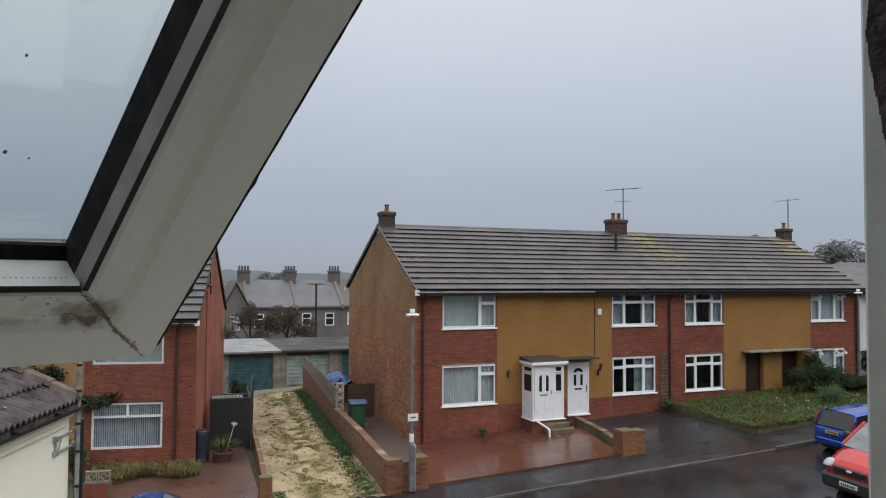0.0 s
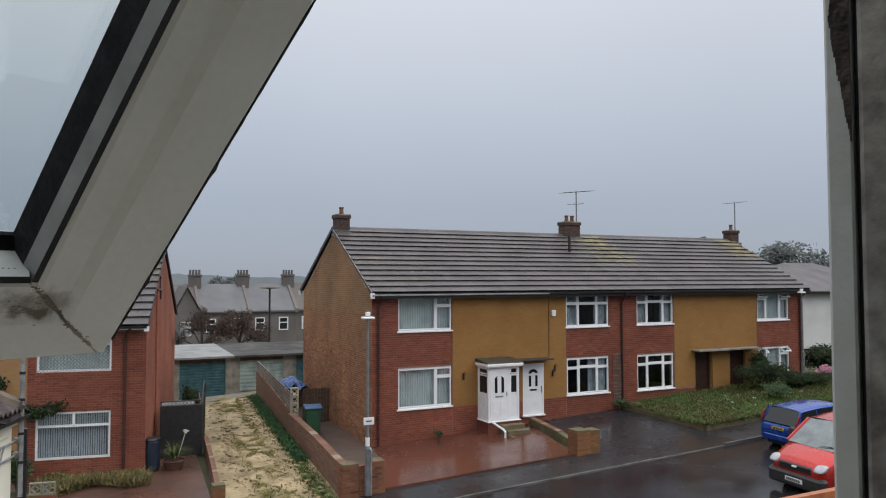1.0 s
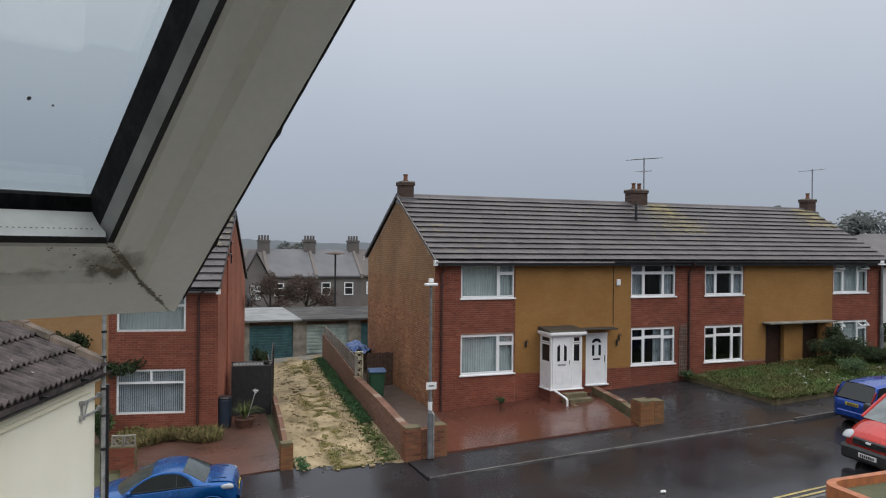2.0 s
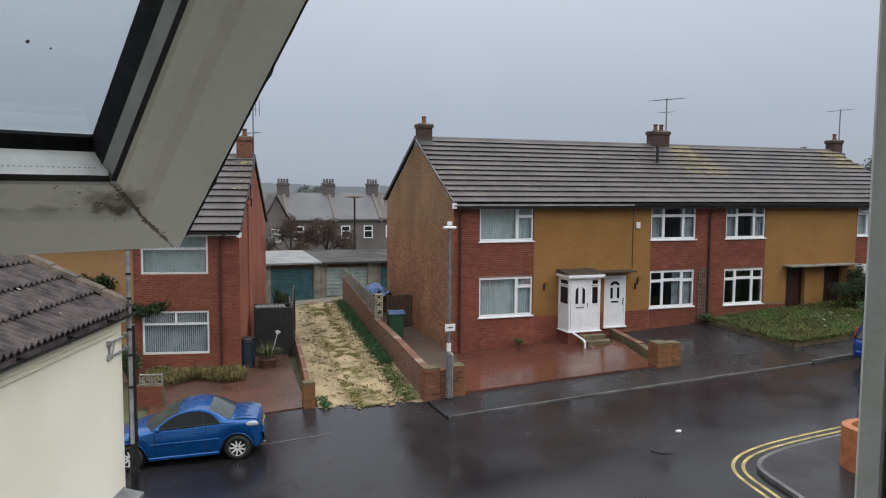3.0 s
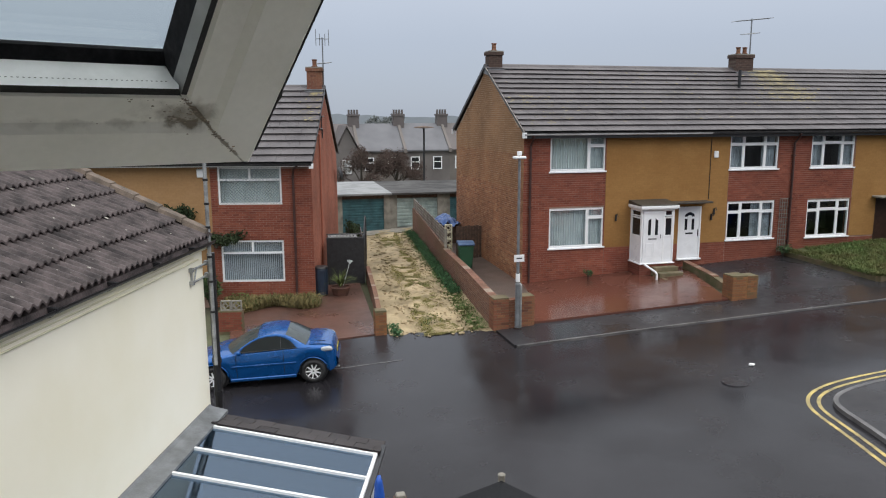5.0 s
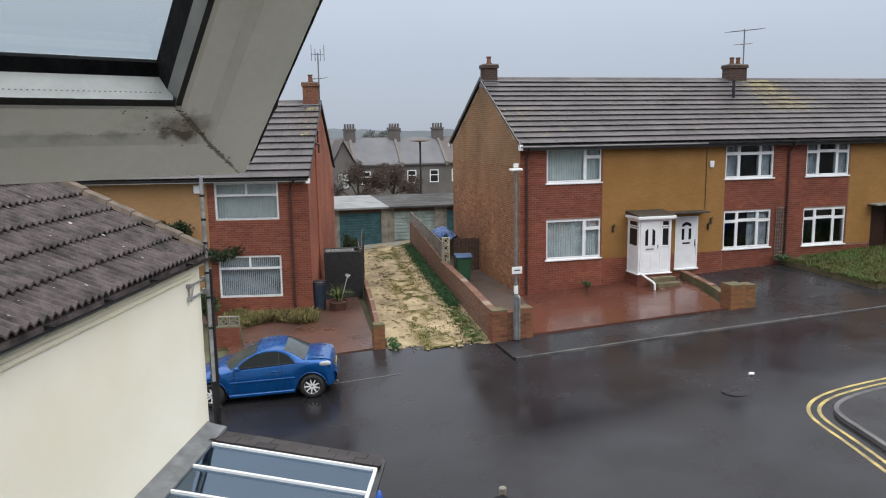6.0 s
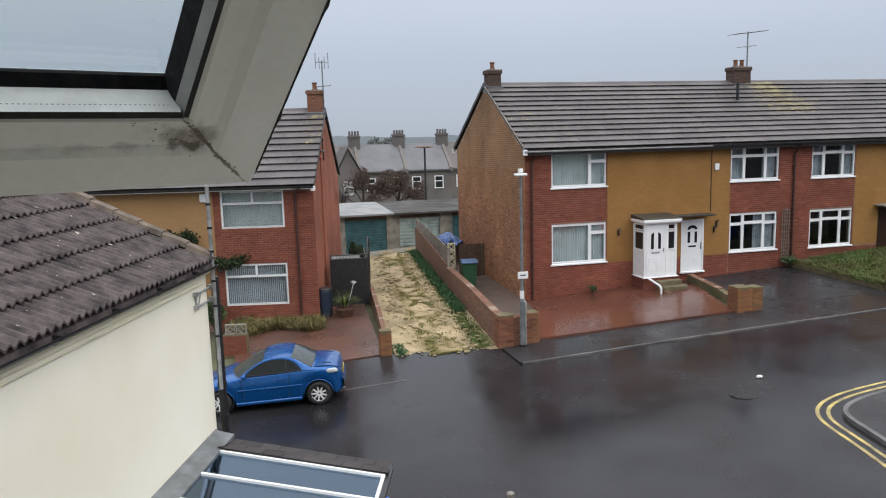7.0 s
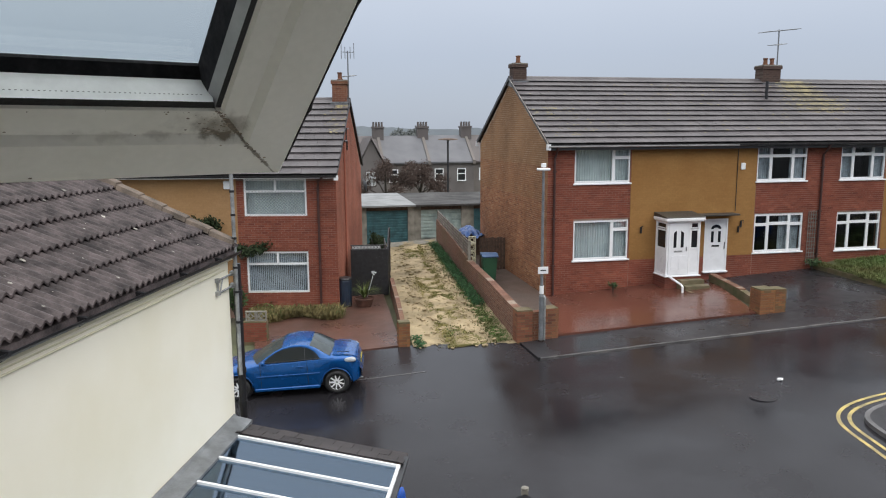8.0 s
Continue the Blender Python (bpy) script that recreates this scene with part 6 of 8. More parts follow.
# slatted brown fence on top of the taller wall
fence = thing("slatted_fence", None, "weathered grey-brown slatted fence on top of the brick wall", "fence")
for i in range(9):
    k = i / 8
    x, y = -1.85 + 0.7 * k, 3.4 + 9.0 * k
    bm = bmesh.new()
    box(bm, x - 0.05, x + 0.05, y - 0.05, y + 0.05, G(x, y), G(x, y) + 1.62)
    part("post", bm, m_concrete, fence)
for j in range(5):
    for i in range(8):
        a, b = i / 8, (i + 1) / 8
        bm = bmesh.new()
        vs = []
        for k in (a, b):
            x, y = -1.85 + 0.7 * k, 3.4 + 9.0 * k
            z = G(x, y) + 1.02 + 0.2 * k * 0 + 0.125 * j
            for dx in (-0.03, 0.0):
                for dz in (0.0, 0.095):
                    vs.append(bm.verts.new((x + dx, y, z + dz)))
        for f in ((0, 1, 3, 2), (4, 6, 7, 5), (0, 4, 5, 1), (2, 3, 7, 6), (1, 5, 7, 3), (0, 2, 6, 4)):
            bm.faces.new([vs[w] for w in f])
        part("slat", bm, m_pale_wood, fence)
# pierced block column and plank gate by the gable
t = thing("pierced_block", Matrix.Translation((-1.35, 4.9, G(-1.35, 4.9))), "column of pierced concrete screen blocks", "screen block")
for a in range(5):
    bm = bmesh.new()
    for q in ((-0.15, 0.15, 0.0, 0.04), (-0.15, 0.15, 0.26, 0.3), (-0.15, -0.11, 0.04, 0.26), (0.11, 0.15, 0.04, 0.26)):
        box(bm, q[0], q[1], -0.05, 0.05, q[2] + 0.305 * a, q[3] + 0.305 * a)
    tube(bm, [(0.075 * math.cos(u), -0.0, 0.15 + 0.305 * a + 0.075 * math.sin(u)) for u in np.linspace(0, 6.283, 13)], 0.022, 5, cap=False)
    part("block", bm, m_soffit, t)
gate = thing("plank_gate", Matrix.Translation((-1.1, 4.7, G(-1, 4.7))), "dark brown upright plank gate beside the gable", "gate")
for i in range(9):
    bm = bmesh.new()
    box(bm, 0.02 + i * 0.118, 0.128 + i * 0.118, -0.012 + 0.004 * (i % 2), 0.012, 0.06, 1.45 + 0.02 * math.sin(i * 2.1), 0.003)
    part("plank", bm, m_wood, gate)
bm = bmesh.new()
for z in (0.3, 1.2):
    box(bm, 0.02, 1.08, 0.013, 0.05, z, z + 0.09)
part("ledge", bm, m_wood, gate)
# wheelie bin
bin_ = thing("wheelie_bin", Matrix.Translation((-1.22, 2.85, G(-1.22, 2.85) + 0.095)) @ Matrix.Rotation(radians(-8), 4, "Z"), "green plastic wheelie bin with blue lid", "bin")
bm = bmesh.new()
vs = box(bm, -0.28, 0.28, -0.3, 0.3, 0.08, 0.98)
for v in vs:
    if v.co.z < 0.5:
        v.co.x *= 0.8
        v.co.y *= 0.75
bmesh.ops.bevel(bm, geom=bm.edges[:], offset=0.03, segments=2, affect="EDGES")
m_bin = mat("green_bin_plastic", (0.03, 0.10, 0.05), 0.45, 0.1, 3, 0.05)
part("body", bm, m_bin, bin_)
bm = bmesh.new()
prism(bm, [(-0.36, 0.98), (-0.36, 1.03), (-0.1, 1.10), (0.3, 1.08), (0.32, 0.98)], "x", -0.31, 0.31)
bmesh.ops.bevel(bm, geom=bm.edges[:], offset=0.012, segments=1, affect="EDGES")
m_blue_plastic = mat("blue_plastic", (0.06, 0.12, 0.24), 0.4, 0.15, 3, 0.05)
part("lid", bm, m_blue_plastic, bin_, "blue lid")
bm = bmesh.new()
tube(bm, [(-0.26, 0.36, 0.95), (0.26, 0.36, 0.95)], 0.02, 8)
part("handle", bm, m_bin, bin_)
for sx in (-0.24, 0.24):
    bm = bmesh.new()
    tube(bm, [(sx - 0.03, 0.26, 0.1), (sx + 0.03, 0.26, 0.1)], 0.1, 14)
    part("wheel", bm, m_black, bin_)
# blue tarpaulin heap behind the wall
rng = random.Random(21)
bm = bmesh.new()
bmesh.ops.create_grid(bm, x_segments=24, y_segments=24, size=0.75)
for v in bm.verts:
    r = math.hypot(v.co.x, v.co.y) / 0.75
    v.co.z = max(0, 0.30 * (1 - r * r)) + 0.20 * noise.noise(v.co * 3.1) + 0.08 * noise.noise(v.co * 9)
    v.co.x *= 0.7
    v.co.y *= 1.2
ob = tagged(part("tarpaulin", bm, mat("blue_tarpaulin", (0.035, 0.10, 0.30), 0.35, 0.2, 4, 0.1), smooth=True), "crumpled blue tarpaulin over stacked garden things", "tarpaulin")
ob.location = (-0.55, 8.6, G(-0.5, 8.6) + 0.98)
bm = bmesh.new()
box(bm, -1.2, -0.1, 8.0, 9.4, G(-0.5, 8.6), G(-0.5, 8.6) + 1.0, 0.03)
tagged(part("log_box", bm, m_wood), "dark wooden garden box under the tarpaulin", "box")

# black gate, water butt and pot by the neighbouring gable
BG = Matrix.Translation((-6.38, 3.05, G(-6.3, 3.05))) @ Matrix.Rotation(radians(-6), 4, "Z")
bgate = thing("metal_gate", BG, "tall black boarded metal gate with railed top", "gate")
bm = bmesh.new()
box(bm, 0.0, 1.34, -0.03, 0.0, 0.05, 1.74)
part("board", bm, m_iron, bgate)
for i in range(12):
    bm = bmesh.new()
    box(bm, 0.03 + i * 0.112, 0.05 + i * 0.112, -0.036, -0.028, 0.05, 1.74)
    part("rib", bm, m_iron, bgate)
bm = bmesh.new()
tube(bm, [(0, -0.015, 1.76), (1.34, -0.015, 1.76)], 0.02, 6)
tube(bm, [(0, -0.015, 1.91), (1.34, -0.015, 1.91)], 0.02, 6)
part("rail", bm, m_iron, bgate)
for i in range(11):
    bm = bmesh.new()
    cx = 0.08 + i * 0.118
    tube(bm, [(cx + 0.05 * math.cos(u), -0.015, 1.835 + 0.06 * math.sin(u)) for u in np.linspace(0, 6.283, 11)], 0.01, 5, cap=False)
    part("ring", bm, m_iron, bgate)
def side_top(q):
    return (1.34 + 0.25 * q, 4.2 * q, 1.80 + 0.42 * math.sin(q * 3.0))


for i in range(24):
    x, y, z = side_top(i / 23)
    bm = bmesh.new()
    tube(bm, [(x, y, 0.05), (x, y, z)], 0.011, 5)
    part("railing_bar", bm, m_iron, bgate)
for dz in (0.0, -0.45):
    bm = bmesh.new()
    tube(bm, [Vector(side_top(q)) + Vector((0, 0, dz)) for q in np.linspace(0, 1, 14)], 0.022, 6)
    part("side_rail", bm, m_iron, bgate)
bm = bmesh.new()
vs = box(bm, 1.30, 1.34, 0.0, 3.2, 0.05, 1.70)
part("side_board", bm, m_iron, bgate)
shed = thing("storage_box", Matrix.Translation((-6.25, 3.4, G(-6.25, 3.4))), "grey lidded storage box behind the black gate", "storage box")
bm = bmesh.new()
box(bm, 0.05, 1.0, 0.0, 0.8, 0.0, 1.55)
part("body", bm, m_felt, shed)
bm = bmesh.new()
prism(bm, [(-0.05, 1.55), (0.4, 1.76), (0.9, 1.6), (0.9, 1.55)], "x", 0.0, 1.05)
part("lid", bm, m_sheet, shed, "pale grey lid")
butt = thing("water_butt", Matrix.Translation((-6.72, 1.75, G(-6.72, 1.75) + 0.03)), "dark blue plastic water butt at the house corner", "water butt")
bm = bmesh.new()
lathe(bm, [(0.20, 0), (0.235, 0.05), (0.25, 0.45), (0.25, 0.5), (0.245, 0.9), (0.23, 0.96)], 18)
part("barrel", bm, mat("dark_blue_plastic", (0.016, 0.026, 0.045), 0.35, 0.15, 4, 0.05), butt, smooth=False)
bm = bmesh.new()
lathe(bm, [(0.25, 0.96), (0.26, 0.98), (0.24, 1.02), (0.05, 1.04)], 18)
part("lid", bm, m_black, butt)


def strap_plant(name, x, y, z, r, h, count, material, label, seed, pot=True):
    rng = random.Random(seed)
    t = thing(name, Matrix.Translation((x, y, z)), label, "plant")
    ph = 0.0
    if pot:
        bm = bmesh.new()
        lathe(bm, [(0.26, 0), (0.33, 0.24), (0.36, 0.26), (0.35, 0.30), (0.30, 0.29), (0.29, 0.25)], 16)
        part("pot", bm, mat("dark_terracotta", (0.10, 0.045, 0.03), 0.6, 0.2, 6, 0.1), t, "dark terracotta pot")
        ph = 0.26
    bm = bmesh.new()
    for _ in range(count):
        a, tilt_ = rng.random() * 6.283, 0.3 + rng.random()
        d, s = Vector((math.cos(a), math.sin(a), 0)), Vector((-math.sin(a), math.cos(a), 0))
        ln, prev = h * (0.6 + 0.6 * rng.random()), None
        for k in range(5):
            q = k / 4
            p = d * (r * tilt_ * q ** 1.3) + Vector((0, 0, ph + ln * (q - 0.55 * tilt_ * q * q)))
            w = 0.022 * (1 - q) + 0.003
            ring = [bm.verts.new(p - s * w), bm.verts.new(p + s * w)]
            if prev:
                bm.faces.new((prev[0], prev[1], ring[1], ring[0]))
            prev = ring
    part("leaves", bm, material, t)
    return t


ag = strap_plant("potted_plant", -6.08, 1.55, G(-6.1, 1.55) + 0.03, 0.55, 0.85, 70, m_grass, "strap-leaved plant with a pale flower head in a pot", 4)
bm = bmesh.new()
tube(bm, [(0.1, 0, 0.3), (0.25, 0, 0.8), (0.34, 0, 1.12)], 0.012, 5)
leaves(bm, random.Random(2), (0.35, 0, 1.15), (0.12, 0.12, 0.09), 60, 0.03, hollow=0.1)
part("flower", bm, m_curtain, ag, "pale round flower head")

# ragged grass bed in front of the neighbouring house
rng = random.Random(31)
bm = bmesh.new()
spots = []
for _ in range(2600):
    q, w = rng.random(), rng.random()
    x = -9.9 + 2.95 * q
    y = 1.95 - 0.62 * q - w * (0.95 + 0.3 * math.sin(q * 9))
    spots.append((x, y, G(x, y)))
blades(bm, rng, spots + spots[::2], 0.24, 0.32, 0.010)
tagged(part("long_grass", bm, m_straw), "straggly pale long grass under the window", "grass", kind="stuff")
bm = bmesh.new()
blades(bm, rng, [(x + 0.03, y + 0.05, z) for x, y, z in spots[::2]], 0.24, 0.22, 0.012)
leaves(bm, rng, (-9.4, 1.9, G(-9.4, 1.9) + 0.2), (0.6, 0.3, 0.25), 300, 0.05)
tagged(part("long_grass", bm, m_grass), "tufts of green grass in the front bed", "grass", kind="stuff")
# grass and weeds on the track
bm = bmesh.new()
spots = []
for _ in range(9000):
    k = rng.random() ** 1.25
    y = -4.0 + 16.5 * k
    x0, x1 = -5.2 + 1.35 * k, -2.4 + 1.2 * k
    if rng.random() < 0.75:
        u = 0.88 + rng.gauss(0, 0.05)
        h = 1
    else:
        u = 0.45 + rng.gauss(0, 0.06)
        if noise.noise((y * 0.6, 3, 1)) < 0.3:
            continue
    x = x0 + (x1 - x0) * u
    spots.append((x, y, G(x, y)))
blades(bm, rng, spots, 0.055, 0.07, 0.016)
tagged(part("track_weeds", bm, m_grass), "green weeds along the track and its crown", "grass", kind="stuff")
bm = bmesh.new()
for k in np.linspace(0.24, 0.93, 22):
    y = -3.8 + 16.3 * k
    x = -5.2 + 1.35 * k + (2.8 - 0.15 * k) * 0.90
    leaves(bm, rng, (x, y, G(x, y) + 0.12), (0.30, 0.55, 0.22), 520, 0.035, hollow=0.1)
for y in (-3.55, -3.3, -2.9):
    leaves(bm, rng, (-5.05, y, G(-5, y) + 0.05), (0.25, 0.25, 0.16), 120, 0.04, hollow=0.1)
tagged(part("ivy_bank", bm, m_ivy), "low dark green ground ivy against the wall", "ivy", kind="stuff")
bm = bmesh.new()
sp = []
for _ in range(900):
    k = rng.random()
    y = -4.0 + 16.5 * k
    x0, x1 = -5.2 + 1.35 * k, -2.4 + 1.2 * k
    u = rng.random()
    if noise.noise((x0 + u * 3, y * 0.8, 7)) < 0.02:
        continue
    x = x0 + (x1 - x0) * u
    sp.append((x, y, G(x, y)))
blades(bm, rng, sp, 0.03, 0.05, 0.014)
tagged(part("dry_grass", bm, m_straw), "dry yellow grass scattered on the track", "grass", kind="stuff")
bm = bmesh.new()
sp = []
for _ in range(30000):
    k = rng.random() ** 1.15
    y = -4.0 + 16.5 * k
    x0, x1 = -5.2 + 1.35 * k, -2.4 + 1.2 * k
    u = 0.47 + rng.gauss(0, 0.085) + 0.03 * math.sin(y * 1.3)
    if noise.noise((u * 4, y * 0.45, 21)) < -0.08:
        continue
    x = x0 + (x1 - x0) * u
    sp.append((x, y, G(x, y)))
blades(bm, rng, sp, 0.028, 0.05, 0.016)
tagged(part("trodden_grass", bm, m_track_grass), "trodden olive grass along the crown of the track", "grass", kind="stuff")
# stones on the track
bm = bmesh.new()
for _ in range(700):
    k = rng.random()
    y = -4.2 + 16.0 * k
    x = -5.2 + 1.35 * k + (2.8 - 0.15 * k) * rng.random()
    r = 0.03 + 0.07 * rng.random() ** 3
    m_ = Matrix.Translation((x, y, G(x, y) + 0.02)) @ Matrix.Rotation(rng.random() * 6, 4, "Z") @ Matrix.Diagonal((r * 1.4, r, r * 0.5, 1))
    bmesh.ops.create_icosphere(bm, subdivisions=1, radius=1.0, matrix=m_)
tagged(part("loose_stones", bm, m_gravel), "loose pale stones on the track", "stones", kind="stuff")

# raised front garden of the farther dwellings
bm = bmesh.new()
slab(bm, [(10.62, -4.3), (16.0, -4.3), (20.9, -4.5), (20.9, -0.01), (10.75, -0.01)], 0.20, 0.5)
tagged(part("front_garden", bm, m_lawn), "raised earth bed of the front garden", "garden", kind="structure")
wall_run("garden_wall", [(10.5, -0.05), (10.5, -4.42), (15.5, -4.42), (20.9, -4.6)], 0.19, 0.21, 0.2, m_moss, "low mossy brick wall round the front garden", coping=False)
rng = random.Random(77)
bm = bmesh.new()
sp = []
for _ in range(34000):
    x, y = rng.uniform(10.42, 20.6), rng.uniform(-4.55, -0.1)
    if noise.noise((x * 0.5, y * 0.5, 4)) < -0.6:
        continue
    sp.append((x, y, G(x, y) + 0.2))
for _ in range(5000):
    q = rng.random() * 14.8
    x, y = (10.5 + rng.gauss(0, 0.07), -4.4 + q) if q < 4.3 else (10.5 + (q - 4.3), -4.42 - 0.02 * (q - 4.3) + rng.gauss(0, 0.07))
    if noise.noise((x * 0.9, y * 0.9, 9)) > -0.15:
        sp.append((x, y, G(x, y) + 0.19))
blades(bm, rng, sp, 0.085, 0.14, 0.011)
for _ in range(9):
    x, y = rng.uniform(11, 18), rng.uniform(-4.2, -0.6)
    leaves(bm, rng, (x, y, G(x, y) + 0.25), (0.4, 0.35, 0.10), 110, 0.035, hollow=0.1)
tagged(part("lawn", bm, m_grass), "overgrown green lawn of the front garden", "grass", kind="stuff")
bm = bmesh.new()
for _ in range(14):
    x, y = rng.uniform(12.5, 17), rng.uniform(-4.0, -1.5)
    leaves(bm, rng, (x, y, G(x, y) + 0.38), (0.15, 0.15, 0.06), 7, 0.022, hollow=0.2)
tagged(part("white_flowers", bm, m_curtain), "scattered white flowers in the grass", "flowers", kind="stuff")


def shrub(name, x, y, z, rad, count, material, label, seed, size=0.07, category="shrub"):
    rng = random.Random(seed)
    t = thing(name, Matrix.Translation((x, y, z)), label, category)
    bm = bmesh.new()
    for i in range(7):
        a = rng.random() * 6.283
        e = Vector((math.cos(a) * rad[0] * 0.6, math.sin(a) * rad[1] * 0.6, rad[2] * (1.0 + 0.5 * rng.random())))
        tube(bm, [(0, 0, 0), e * 0.4 + Vector((0, 0, 0.1)), e], [0.03, 0.02, 0.008], 5)
    part("stems", bm, m_bark, t)
    bm = bmesh.new()
    for i in range(9):
        c = Vector((rng.gauss(0, 0.42) * rad[0], rng.gauss(0, 0.42) * rad[1], rad[2] * (0.75 + 0.45 * rng.random())))
        leaves(bm, rng, c, [r * 0.6 for r in rad], count // 9, size)
    part("foliage", bm, material, t)
    return t


shrub("shrub", 17.0, -1.6, G(17, -1.6) + 0.2, (0.95, 0.8, 0.72), 9000, m_leaf_dark, "dark overgrown shrub by the front door", 1, 0.04)
shrub("shrub", 18.6, -1.8, G(18.6, -1.8) + 0.2, (1.3, 0.8, 0.40), 8000, m_leaf_dark, "dark spreading shrub below the window", 2, 0.04)
shrub("shrub", 17.6, -0.6, G(17.75, -0.5) + 0.2, (0.42, 0.3, 1.0), 3600, m_leaf_dark, "tall dark climber beside the canopy", 3, 0.04)
shrub("shrub", 15.9, -3.0, G(16, -3) + 0.3, (0.7, 0.6, 0.3), 2200, m_leaf, "low green bushy plant in the bed", 5, 0.035)
shrub("hedge", 20.4, -1.7, G(20.4, -1.7) + 0.15, (0.6, 0.5, 0.42), 2600, m_pink, "pink flowering bush beyond the terrace", 6, 0.06, "hedge")
shrub("hedge", 22.6, 0.2, G(22.6, 0.2), (1.7, 0.9, 0.8), 3200, m_leaf_dark, "dark tall hedge in front of a white house", 7, 0.09, "hedge")
shrub("wall_plant", *(LH @ Vector((-3.2, -0.25, 1.15))), (0.75, 0.25, 0.35), 900, m_leaf_dark, "dark leafy climber between the windows", 8, 0.06)
shrub("wall_plant", *(LH @ Vector((-4.3, -0.25, 1.9))), (0.5, 0.25, 0.45), 700, m_leaf_dark, "dark leafy climber on the ochre wall", 9, 0.06)
shrub("shrub", *(LH @ Vector((-3.4, -0.5, -0.9))), (0.5, 0.35, 0.8), 900, m_leaf, "straggly green shrub below the wall", 10, 0.05)
shrub("shrub", -4.75, 8.6, G(-4.7, 8.6), (0.4, 1.2, 0.9), 1500, m_leaf_dark, "dark shrub behind the railings", 12, 0.07)
shrub("weed", 2.35, -0.3, G(2.3, -0.3) + 0.09, (0.16, 0.12, 0.2), 130, m_leaf, "small weed at the foot of the wall", 13, 0.04)
shrub("weed", 10.2, -0.3, G(10.2, -0.3) + 0.09, (0.4, 0.25, 0.25), 400, m_leaf, "weeds at the foot of the trellis", 14, 0.04)


def lamp_post(x, y, top, label, sign=False):
    z0 = G(x, y) + 0.08
    t = thing("street_lamp", Matrix.Translation((x, y, z0)), label, "street lamp", "street lamps")
    H = top - z0
    bm = bmesh.new()
    tube(bm, [(0, 0, 0), (0, 0, 1.25), (0, 0, 1.3), (0, 0, H)], [0.07, 0.07, 0.045, 0.035], 12)
    part("column", bm, m_lead, t, "grey steel column")
    bm = bmesh.new()
    vs = box(bm, -0.17, 0.17, -0.10, 0.10, H, H + 0.07, 0.02)
    box(bm, -0.06, 0.06, -0.05, 0.05, H + 0.09, H + 0.2, 0.01)
    part("lantern", bm, m_upvc, t, "pale flat lantern")
    if sign:
        bm = bmesh.new()
        box(bm, -0.15, 0.15, -0.10, -0.088, 1.9, 2.1, 0.004)
        s = part("sign", bm, m_white, t, "small white sign plate")
        bm = bmesh.new()
        box(bm, -0.08, 0.08, -0.104, -0.101, 1.985, 2.015)
        part("lettering_bar", bm, m_black, s)
        bm = bmesh.new()
        tube(bm, [(0, 0, 1.32), (0, 0, 1.55)], 0.062, 12)
        part("label_band", bm, m_white, t, "white label band")
        bm = bmesh.new()
        tube(bm, [(0.09, -0.03, 0.0), (0.09, -0.03, 1.2), (0.05, 0.0, 1.28)], 0.03, 8)
        part("cable_guard", bm, m_steel, t)
    return t


lamp_post(-1.78, -4.47, 4.3, "grey street lamp column with a small white sign", True)
lamp_post(20.3, -0.6, 4.75, "grey street lamp column by the hedge")
bm = bmesh.new()
bmesh.ops.create_icosphere(bm, subdivisions=2, radius=0.06, matrix=Matrix.Diagonal((1.3, 0.8, 0.6, 1)))
for v in bm.verts:
    v.co += v.co * 0.35 * noise.noise(v.co * 30)
ob = tagged(part("litter", bm, m_white), "crumpled white paper litter on the road", "litter")
ob.location = (2.36, -9.15, G(2.36, -9.15) + 0.035)
bm = bmesh.new()
prism(bm, [(0.30 * math.cos(u), 0.30 * math.sin(u)) for u in np.linspace(0, 6.283, 20)[:-1]], "z", -0.02, 0.008)
ob = tagged(part("manhole_cover", bm, m_pave), "round iron manhole cover in the asphalt", "manhole cover")
ob.location = (1.43, -9.84, G(1.43, -9.84))

# brick planter on the corner
pl = thing("brick_planter", Matrix.Translation((3.95, -12.5, 0)), "rounded orange brick garden wall filled with soil", "planter")
outer = [(3.2, 0.55)] + [(0.55 - 0.55 * math.cos(u), 0.05 + 0.45 * math.sin(u)) for u in np.linspace(math.pi / 2, 0, 7)] + [(-0.05, -0.6), (0.1, -2.4), (3.2, -2.4)]
inner = [(3.2, 0.36)] + [(0.58 - 0.38 * math.cos(u), 0.05 + 0.3 * math.sin(u)) for u in np.linspace(math.pi / 2, 0, 7)] + [(0.16, -0.6), (0.3, -2.2), (3.2, -2.2)]
bm = bmesh.new()
zt, zb = 0.60, -0.6
ro = [[bm.verts.new((x, y, z)) for x, y in outer] for z in (zb, zt)]
ri = [[bm.verts.new((x, y, z)) for x, y in inner] for z in (zb, zt)]
for i in range(len(outer)):
    j = (i + 1) % len(outer)
    bm.faces.new((ro[0][i], ro[0][j], ro[1][j], ro[1][i]))
    bm.faces.new((ri[0][i], ri[0][j], ri[1][j], ri[1][i]))
    bm.faces.new((ro[1][i], ro[1][j], ri[1][j], ri[1][i]))
part("wall", bm, mat("orange_terracotta", (0.42, 0.15, 0.06), 0.45, 0.2, 5, 0.2, tint=(0.28, 0.10, 0.05)), pl)
bm = bmesh.new()
bm.faces.new([bm.verts.new((x, y, 0.42)) for x, y in inner])
part("soil", bm, m_earth, pl)

